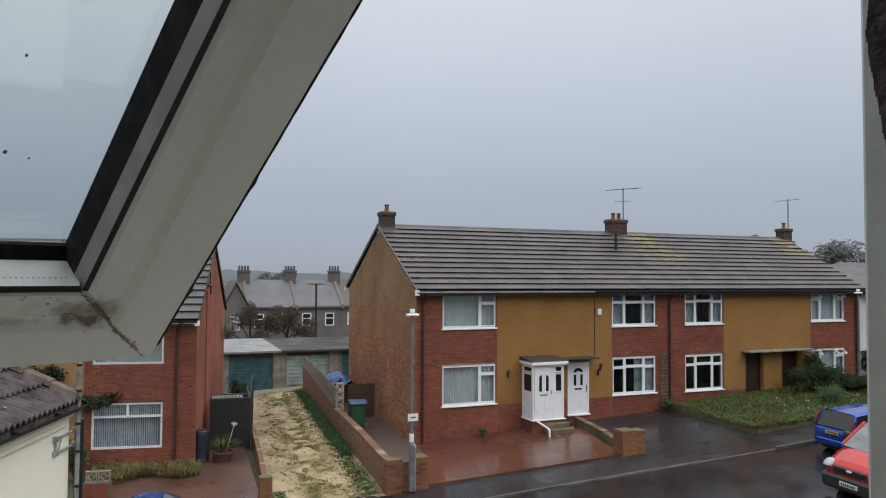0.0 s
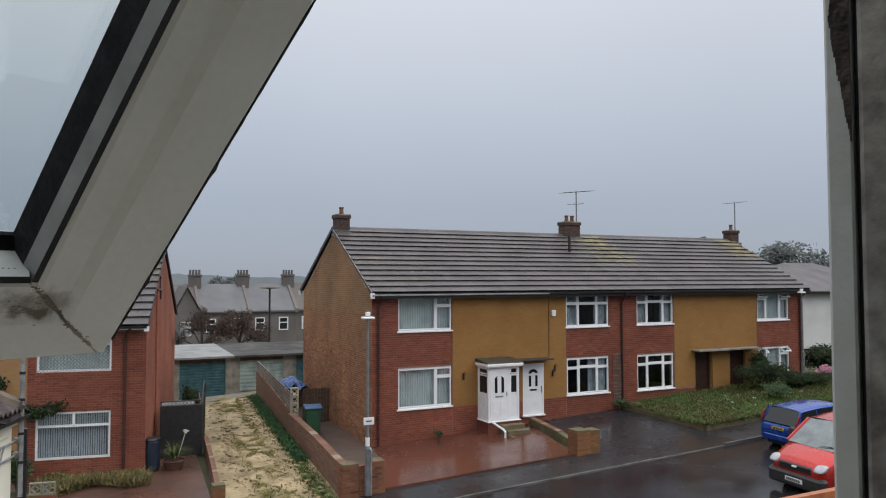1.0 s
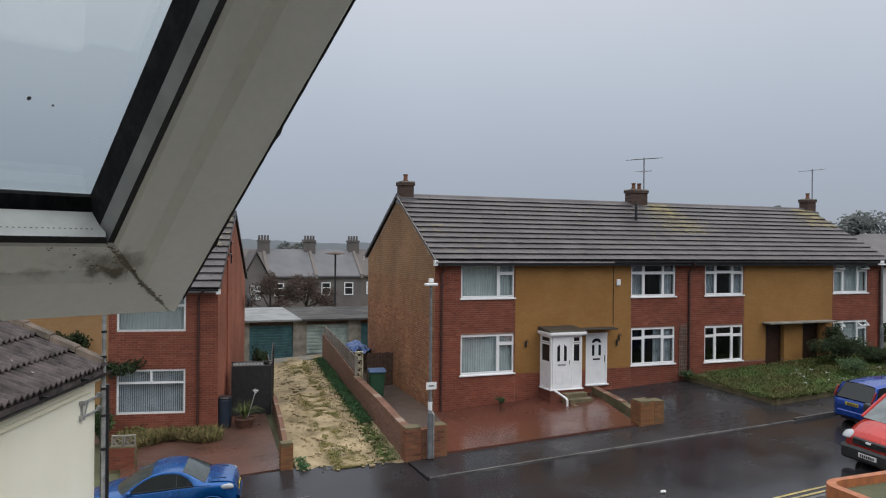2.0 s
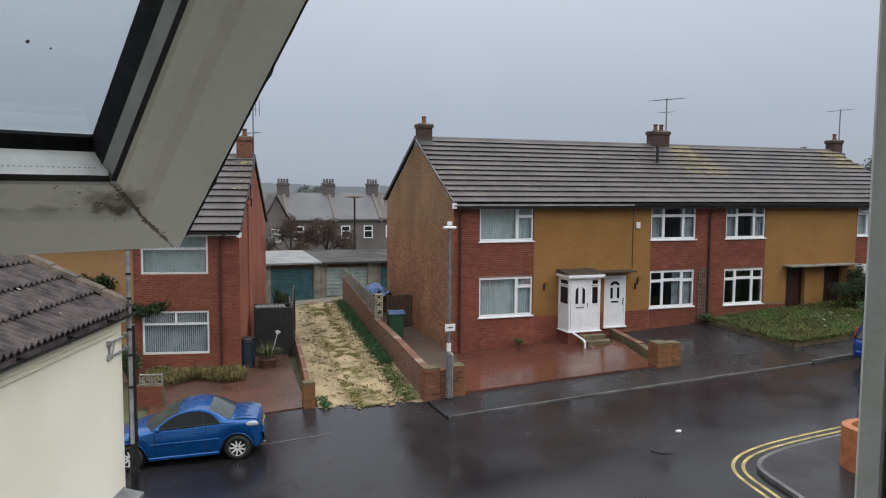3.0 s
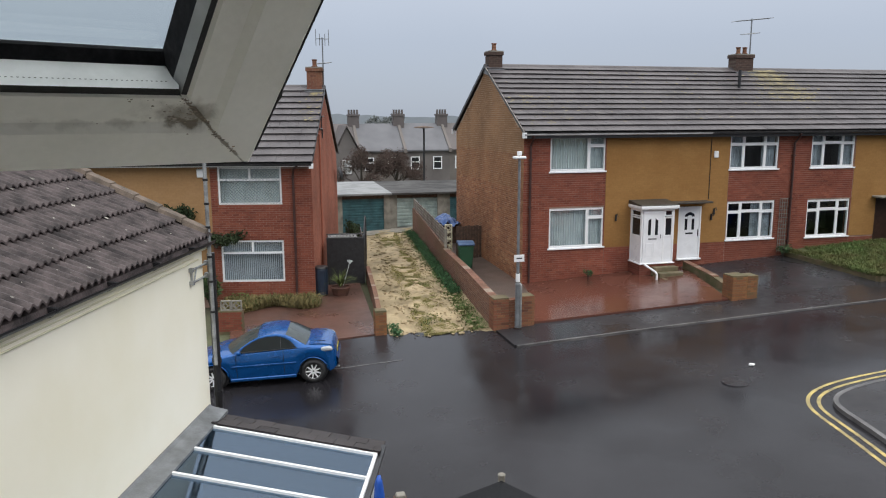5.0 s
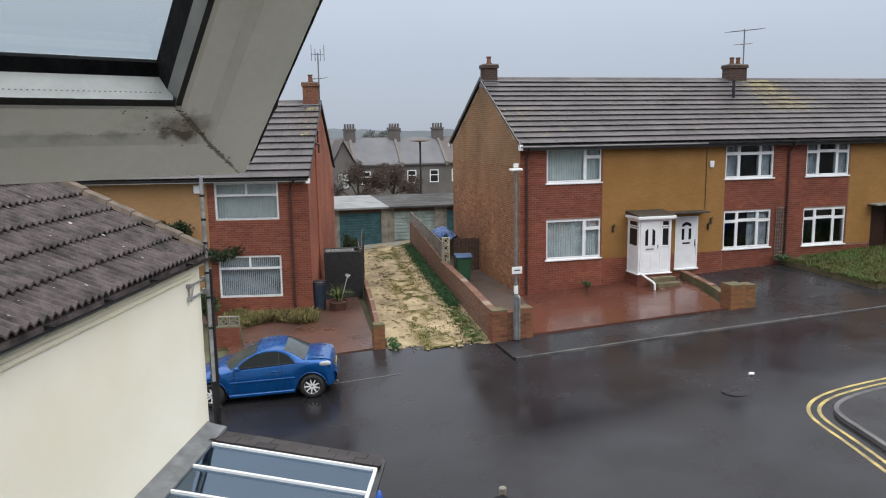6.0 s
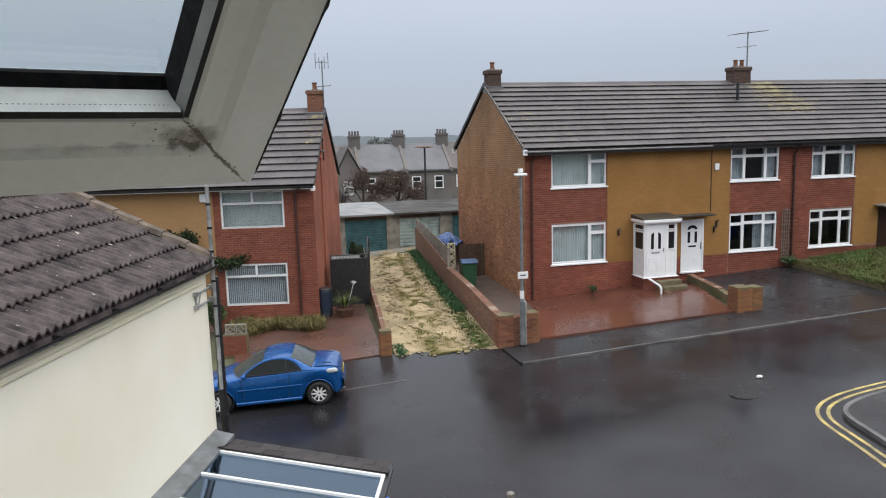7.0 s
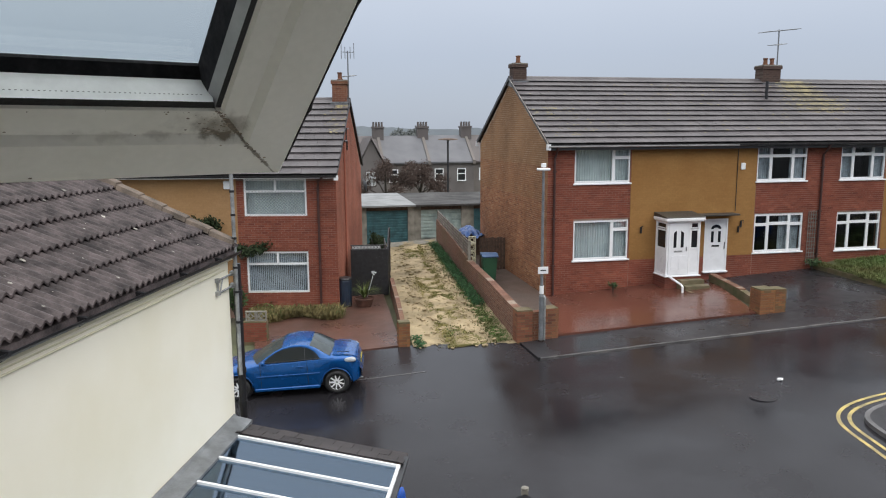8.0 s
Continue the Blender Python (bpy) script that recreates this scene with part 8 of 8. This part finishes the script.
# blue hatchback seen from behind
m_blue2 = paint_mat("deep_blue_paint", (0.009, 0.055, 0.31))
hatch = thing("hatchback_car", ground_pose(12.25, -7.4, radians(-1.5)) @ Matrix.Scale(0.85, 4), "deep blue tall hatchback parked by the kerb", "car")
car_body(hatch, [(-2.02, 0.66, 0.34, 0.72, 0.74), (-1.98, 0.78, 0.26, 0.92, 0.93), (-1.8, 0.84, 0.22, 0.98, 1.0), (-0.6, 0.85, 0.2, 0.97, 1.0), (0.6, 0.85, 0.2, 0.95, 0.98), (1.25, 0.84, 0.2, 0.90, 0.97), (1.75, 0.76, 0.24, 0.72, 0.82), (2.0, 0.55, 0.3, 0.55, 0.62)], m_blue2, (1.28, -1.32), 0.35)
greenhouse(hatch, (1.2, 0.95, -1.96, 0.98), (0.45, -1.62, 1.46, 1.53, 1.47), 0.82, 0.64, m_blue2, ((1.18, 0.45, 0.035), (0.1, 0.15, 0.03), (-0.85, -0.8, 0.03), (-1.93, -1.6, 0.06)))
for sy in (1, -1):
    for wx in (1.28, -1.32):
        wheel(hatch, wx, sy * 0.75, 0.30, 0.195, sy)
    lens(hatch, "tail_lamp", -1.88, sy * 0.755, 1.16, 0.05, 0.035, 0.19, m_lamp_red, "tall red tail lamp", shear=0.10)
    lens(hatch, "door_mirror", 0.85, sy * 0.94, 1.02, 0.07, 0.10, 0.07, m_blue2)
plate(hatch, -2.02, 0.80, m_plate_y)
bm = bmesh.new()
box(bm, -2.06, -1.98, -0.62, 0.62, 0.34, 0.56, 0.03)
part("bumper", bm, m_blue2, hatch)

# red van facing down the street
m_red = paint_mat("red_van_paint", (0.47, 0.022, 0.018))
van = thing("red_van", ground_pose(9.80, -10.33, radians(180 - 3)), "red delivery van with black bumper facing the junction", "van")
car_body(van, [(-2.15, 0.84, 0.3, 1.1, 1.12), (-2.0, 0.88, 0.24, 1.12, 1.14), (0.9, 0.89, 0.22, 1.10, 1.14), (1.25, 0.885, 0.22, 1.06, 1.14), (1.6, 0.87, 0.24, 0.94, 1.03), (1.95, 0.80, 0.26, 0.80, 0.88), (2.1, 0.70, 0.3, 0.68, 0.74)], m_red, (1.35, -1.3), 0.37)
greenhouse(van, (1.38, 1.08, -2.12, 1.12), (0.66, -2.08, 1.64, 1.72, 1.72), 0.90, 0.74, m_red, ((1.36, 0.66, 0.05), (-0.1, -0.1, 0.06), (-2.1, -2.08, 0.06)), m_sky_pale_glass)
bm = bmesh.new()
for sy in (1, -1):
    vs = [bm.verts.new((x, sy * y, z)) for x, y, z in ((-0.15, 0.86, 1.1), (-2.12, 0.86, 1.1), (-2.1, 0.765, 1.66), (-0.15, 0.765, 1.66))]
    bm.faces.new(vs)
part("load_panel", bm, m_red, van)
bm = bmesh.new()
box(bm, 1.90, 2.16, -0.86, 0.86, 0.16, 0.54, 0.07)
part("bumper", bm, m_trim, van, "black front bumper")
bm = bmesh.new()
box(bm, 2.00, 2.115, -0.50, 0.50, 0.57, 0.76, 0.03)
gr = part("grille", bm, m_black, van)
for i in range(3):
    bm = bmesh.new()
    box(bm, 2.11, 2.125, -0.5, 0.5, 0.60 + i * 0.05, 0.615 + i * 0.05)
    part("slat", bm, m_trim, gr)
lens(gr, "badge", 2.13, 0, 0.70, 0.012, 0.08, 0.03, m_rim)
for sy in (1, -1):
    for wx in (1.35, -1.3):
        wheel(van, wx, sy * 0.78, 0.31, 0.2, sy)
    lens(van, "headlamp", 1.98, sy * 0.68, 0.77, 0.10, 0.15, 0.085, m_lamp_clear, "clear headlamp", shear=-0.09)
    lens(van, "door_mirror", 1.0, sy * 1.02, 1.22, 0.07, 0.11, 0.13, m_trim)
    bm = bmesh.new()
    tube(bm, [(1.40, sy * 0.1 + 0.0, 1.10), (1.30, sy * 0.1 + 0.55, 1.17)], 0.012, 5)
    part("wiper", bm, m_black, van)
plate(van, 2.165, 0.36, m_white, 0.0)

# ---- garages behind the houses ----


def garage(name, x0, x1, y0, y1, zt, door, label, roof, seed, ribs):
    t = thing(name, Matrix.Translation((0, 0, 0)), label, "garage", "row of garages")
    z0 = G((x0 + x1) / 2, y0) - 0.02
    dw = 0.34
    bm = bmesh.new()
    for a, b, c, d, e in ((x0, x0 + dw, y0, y0 + 0.25, zt), (x1 - dw, x1, y0, y0 + 0.25, zt), (x0, x0 + 0.12, y0 + 0.25, y1, zt), (x1 - 0.12, x1, y0 + 0.25, y1, zt), (x0 + 0.12, x1 - 0.12, y1 - 0.12, y1, zt)):
        box(bm, a, b, c, d, z0 - 0.3, e)
    part("wall", bm, m_concrete, t)
    bm = bmesh.new()
    box(bm, x0 + dw, x1 - dw, y0 + 0.05, y0 + 0.2, zt - 0.2, zt)
    part("lintel", bm, m_wood, t)
    dr = part("door", bmesh.new(), door, t)
    bm = bmesh.new()
    box(bm, x0 + dw, x1 - dw, y0 + 0.08, y0 + 0.12, z0, zt - 0.2)
    bm.to_mesh(dr.data)
    bm.free()
    for i in range(ribs):
        bm = bmesh.new()
        zz = z0 + 0.05 + (zt - 0.25 - z0) * i / ribs
        box(bm, x0 + dw, x1 - dw, y0 + 0.055, y0 + 0.08, zz, zz + (zt - 0.25 - z0) / ribs * 0.62, 0.006)
        part("door_rib", bm, door, dr)
    bm = bmesh.new()
    vs = box(bm, x0 - 0.05, x1 + 0.05, y0 - 0.25, y1 + 0.1, zt, zt + 0.09)
    for v in vs:
        if v.co.y > y0 + 1:
            v.co.z += 0.12
    part("roof", bm, roof, t)
    return t


garage("garage", -4.95, -2.15, 13.6, 19.6, 1.62, m_teal, "concrete garage with teal door and pale sheet roof", m_sheet, 1, 12)
garage("garage", -2.12, 0.70, 13.75, 19.6, 1.60, m_pale_door, "concrete garage with pale ribbed door", m_felt, 2, 8)
garage("garage", 0.73, 3.55, 13.9, 19.6, 1.58, m_teal, "concrete garage with dark felt roof", m_felt, 3, 12)
garage("garage", 3.58, 6.4, 14.0, 19.6, 1.58, m_pale_door, "concrete garage partly hidden by the terrace", m_felt, 4, 8)
bm = bmesh.new()
slab(bm, [(-5.2, 12.4), (7, 12.6), (7, 13.9), (-5.2, 13.7)], 0.01)
tagged(part("garage_apron", bm, m_concrete), "rough concrete apron in front of the garages", "paving", kind="structure")
lamp = thing("street_lamp", Matrix.Translation((1.4, 21.5, G(1.4, 21.5))), "thin dark lamp pole with a wide flat head", "street lamp", "street lamps")
bm = bmesh.new()
tube(bm, [(0, 0, 0), (0, 0, 4.88 - G(1.4, 21.5))], 0.06, 8)
part("column", bm, m_iron, lamp)
bm = bmesh.new()
lathe(bm, [(0.1, 0), (0.65, 0.05), (0.6, 0.10), (0.1, 0.16)], 14, (0, 0, 4.85 - G(1.4, 21.5)))
part("lantern", bm, m_wood, lamp)

# ---- far terraces ----
m_far_wall = mat("grey_brown_render", (0.15, 0.135, 0.13), 0.9, 0.12, 0.5, 0.1)
m_far_wall2 = mat("dull_yellow_brick", (0.16, 0.142, 0.13), 0.9, 0.12, 0.5, 0.1)
m_far_roof = mat("grey_slate", (0.12, 0.12, 0.13), 0.6, 0.1, 0.5, 0.1)
m_far_roof2 = mat("brown_tile", (0.11, 0.095, 0.092), 0.7, 0.1, 0.5, 0.1)


def far_house(x, y, w, z_eave, z_ridge, wall, roof, seed, gabled):
    rng = random.Random(seed)
    t = thing("far_house", Matrix.Translation((x, y, 0)), "small misty back-street terraced house with slate roof" if not gabled else "misty terraced house with a rear gabled wing", "house", "far terrace")
    zg = G(x, y) - 0.3
    bm = bmesh.new()
    box(bm, 0, w, 0, 7, zg, z_eave)
    part("wall", bm, wall, t)
    bm = bmesh.new()
    prism(bm, [(-0.25, z_eave - 0.05), (3.5, z_ridge), (7.25, z_eave - 0.05), (7.25, z_eave - 0.2), (-0.25, z_eave - 0.2)], "x", 0.0, w)
    part("roof", bm, roof, t)
    bm = bmesh.new()
    box(bm, w - 0.14, w + 0.14, -0.3, 7.2, z_eave - 0.3, z_eave + 0.1)
    prism(bm, [(-0.3, z_eave + 0.05), (3.5, z_ridge + 0.14), (7.3, z_eave + 0.05), (3.5, z_ridge - 0.2)], "x", w - 0.14, w + 0.14)
    part("party_parapet", bm, m_far_wall2, t)
    wins_ = [(0.6, 0), (w - 1.7, 0)]
    if gabled:
        gx, gw = w * 0.42, w * 0.5
        bm = bmesh.new()
        prism(bm, [(gx, zg), (gx + gw, zg), (gx + gw, z_eave - 0.1), (gx + gw / 2, z_ridge - 0.35), (gx, z_eave - 0.1)], "y", -3.6, 0.0)
        part("rear_wing", bm, wall, t)
        bm = bmesh.new()
        prism(bm, [(gx - 0.15, z_eave - 0.15), (gx + gw / 2, z_ridge - 0.25), (gx + gw + 0.15, z_eave - 0.15), (gx + gw + 0.15, z_eave - 0.05), (gx + gw / 2, z_ridge - 0.12), (gx - 0.15, z_eave - 0.05)], "y", -3.75, 3.0)
        part("wing_roof", bm, roof, t)
        wins_ = [(0.5, 0), (gx + 0.6, -3.6)]
    for wx, wy in wins_:
        for zz, h in ((z_eave - 1.95, 1.25), (z_eave - 4.5, 1.3)):
            bm = bmesh.new()
            for a, b, c, d in ((0, 0.9, 0, 0.09), (0, 0.9, h - 0.09, h), (0, 0.09, 0.09, h - 0.09), (0.81, 0.9, 0.09, h - 0.09), (0.09, 0.81, h * 0.55, h * 0.55 + 0.08)):
                box(bm, wx + a, wx + b, wy - 0.06, wy + 0.0, zz + c, zz + d)
            wn2 = part("window", bm, m_upvc, t, "white-framed sash window")
            bm = bmesh.new()
            box(bm, wx + 0.05, wx + 0.85, wy - 0.03, wy - 0.004, zz + 0.05, zz + h - 0.05)
            part("pane", bm, m_curtain if rng.random() < 0.4 else m_darkglass, wn2)
    bm = bmesh.new()
    box(bm, w - 0.55, w + 0.55, 3.1, 3.9, z_ridge - 0.6, z_ridge + 0.75)
    box(bm, w - 0.62, w + 0.62, 3.03, 3.97, z_ridge + 0.75, z_ridge + 0.92)
    ch = part("chimney", bm, m_far_roof2, t, "brown chimney stack")
    for i in range(4):
        bm = bmesh.new()
        lathe(bm, [(0.12, 0), (0.1, 0.4), (0.12, 0.45)], 8, (w - 0.42 + i * 0.28, 3.5, z_ridge + 0.92))
        part("pot", bm, m_far_roof2, ch)


for i in range(16):
    far_house(-22 + i * 4.55, 46 + 0.25 * i, 4.55, 2.45 + 0.02 * i, 4.95 + 0.02 * i, (m_far_wall, m_far_wall2)[i % 2], (m_far_roof, m_far_roof2, m_far_roof)[i % 3], i, i % 4 == 0)


def tree(name, x, y, z, h, spread, count, material, label, seed, leaf=0.25):
    rng = random.Random(seed)
    t = thing(name, Matrix.Translation((x, y, z)), label, "tree")
    bm = bmesh.new()
    tube(bm, [(0, 0, 0), (0.1, 0, h * 0.3), (0.05, 0.1, h * 0.6)], [h * 0.035, h * 0.028, h * 0.015], 8)
    tips = []
    for i in range(9):
        a = rng.random() * 6.283
        e = Vector((math.cos(a) * spread * rng.uniform(0.4, 0.9), math.sin(a) * spread * rng.uniform(0.4, 0.9), h * rng.uniform(0.5, 0.95)))
        s = Vector((0.08, 0.03, h * rng.uniform(0.28, 0.5)))
        tube(bm, [s, (s + e) / 2 + Vector((0, 0, h * 0.05)), e], [h * 0.014, h * 0.009, h * 0.004], 6)
        tips.append(e)
    part("trunk", bm, m_bark, t)
    bm = bmesh.new()
    for e in tips + [Vector((0, 0, h * 0.8))]:
        leaves(bm, rng, e, (spread * 0.42, spread * 0.42, h * 0.17), count // 10, leaf)
    part("crown", bm, material, t)


tree("tree", -1.0, 33, G(-1, 33), 4.7, 2.3, 6500, m_leaf_brown, "reddish brown bare-looking garden tree", 1, 0.07)
tree("tree", 2.3, 36, G(2, 36), 4.3, 2.1, 6000, m_leaf_brown, "dark bushy garden tree behind the garages", 2, 0.07)
tree("tree", -6.2, 38, G(-6, 38), 3.6, 1.5, 900, m_leaf_dark, "dark garden tree by the far houses", 3, 0.12)
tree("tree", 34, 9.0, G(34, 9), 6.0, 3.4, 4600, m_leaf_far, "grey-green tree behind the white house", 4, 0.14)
tree("tree", 43, 13.0, G(41, 13), 6.0, 4.2, 3000, m_leaf_far, "rounded tree in the distance, mist painted in", 5, 0.28)
tree("tree", 30, 62, -3, 9.5, 6.0, 2400, m_leaf_far, "broad tree beyond the roofs, mist painted in", 6, 0.4)
tree("tree", 12, 95, -3, 9.6, 4.0, 5000, m_leaf_far, "rounded tree beyond the terraces, mist painted in", 7, 0.22)
tree("tree", 60, 40, -1, 11, 7.0, 2400, m_leaf_far, "tree on the far slope, mist painted in", 9, 0.5)

# white house past the end of the terrace
wh = thing("white_house", Matrix.Translation((24.6, 3.6, 0)) @ Matrix.Rotation(radians(-8), 4, "Z"), "white rendered house with grey hipped roof", "house")
bm = bmesh.new()
box(bm, 0, 9, 0, 8, 0.0, 4.75)
part("wall", bm, mat("white_render", (0.62, 0.62, 0.62), 0.8, 0.06, 0.8, 0.1), wh)
bm = bmesh.new()
lo = [bm.verts.new(p) for p in ((-0.3, -0.3, 4.72), (9.3, -0.3, 4.72), (9.3, 8.3, 4.72), (-0.3, 8.3, 4.72))]
hi = [bm.verts.new(p) for p in ((3.4, 4, 6.35), (5.6, 4, 6.35))]
bm.faces.new(lo[::-1])
for f in ((lo[0], lo[1], hi[1], hi[0]), (lo[1], lo[2], hi[1]), (lo[2], lo[3], hi[0], hi[1]), (lo[3], lo[0], hi[0])):
    bm.faces.new(f)
part("roof", bm, m_tile, wh)
bm = bmesh.new()
box(bm, -0.35, 9.35, -0.38, -0.28, 4.6, 4.74)
part("gutter", bm, m_black, wh)

# hills along the skyline, their mist painted as a pale blue base colour
m_hill = mat("haze_pale_hillside", (0.29, 0.32, 0.355), 1.0, 0.06, 0.02, 0.0)
bm = bmesh.new()
prev = None
for i in range(161):
    a = radians(-40 + i * 0.75)
    r = 900
    h = 10 + 6 * noise.noise((i * 0.09, 0, 3)) + 2.5 * noise.noise((i * 0.6, 1, 3)) + (14 if i > 100 else 0) * min(1, (i - 100) / 20)
    row = [bm.verts.new((r * math.sin(a), r * math.cos(a), -20)), bm.verts.new((r * math.sin(a), r * math.cos(a), h)), bm.verts.new(((r + 300) * math.sin(a), (r + 300) * math.cos(a), -20))]
    if prev:
        bm.faces.new((prev[0], row[0], row[1], prev[1]))
        bm.faces.new((prev[1], row[1], row[2], prev[2]))
    prev = row
tagged(part("backdrop_hills", bm, m_hill), "low wooded hills on the skyline, mist painted in", "hills", kind="structure")
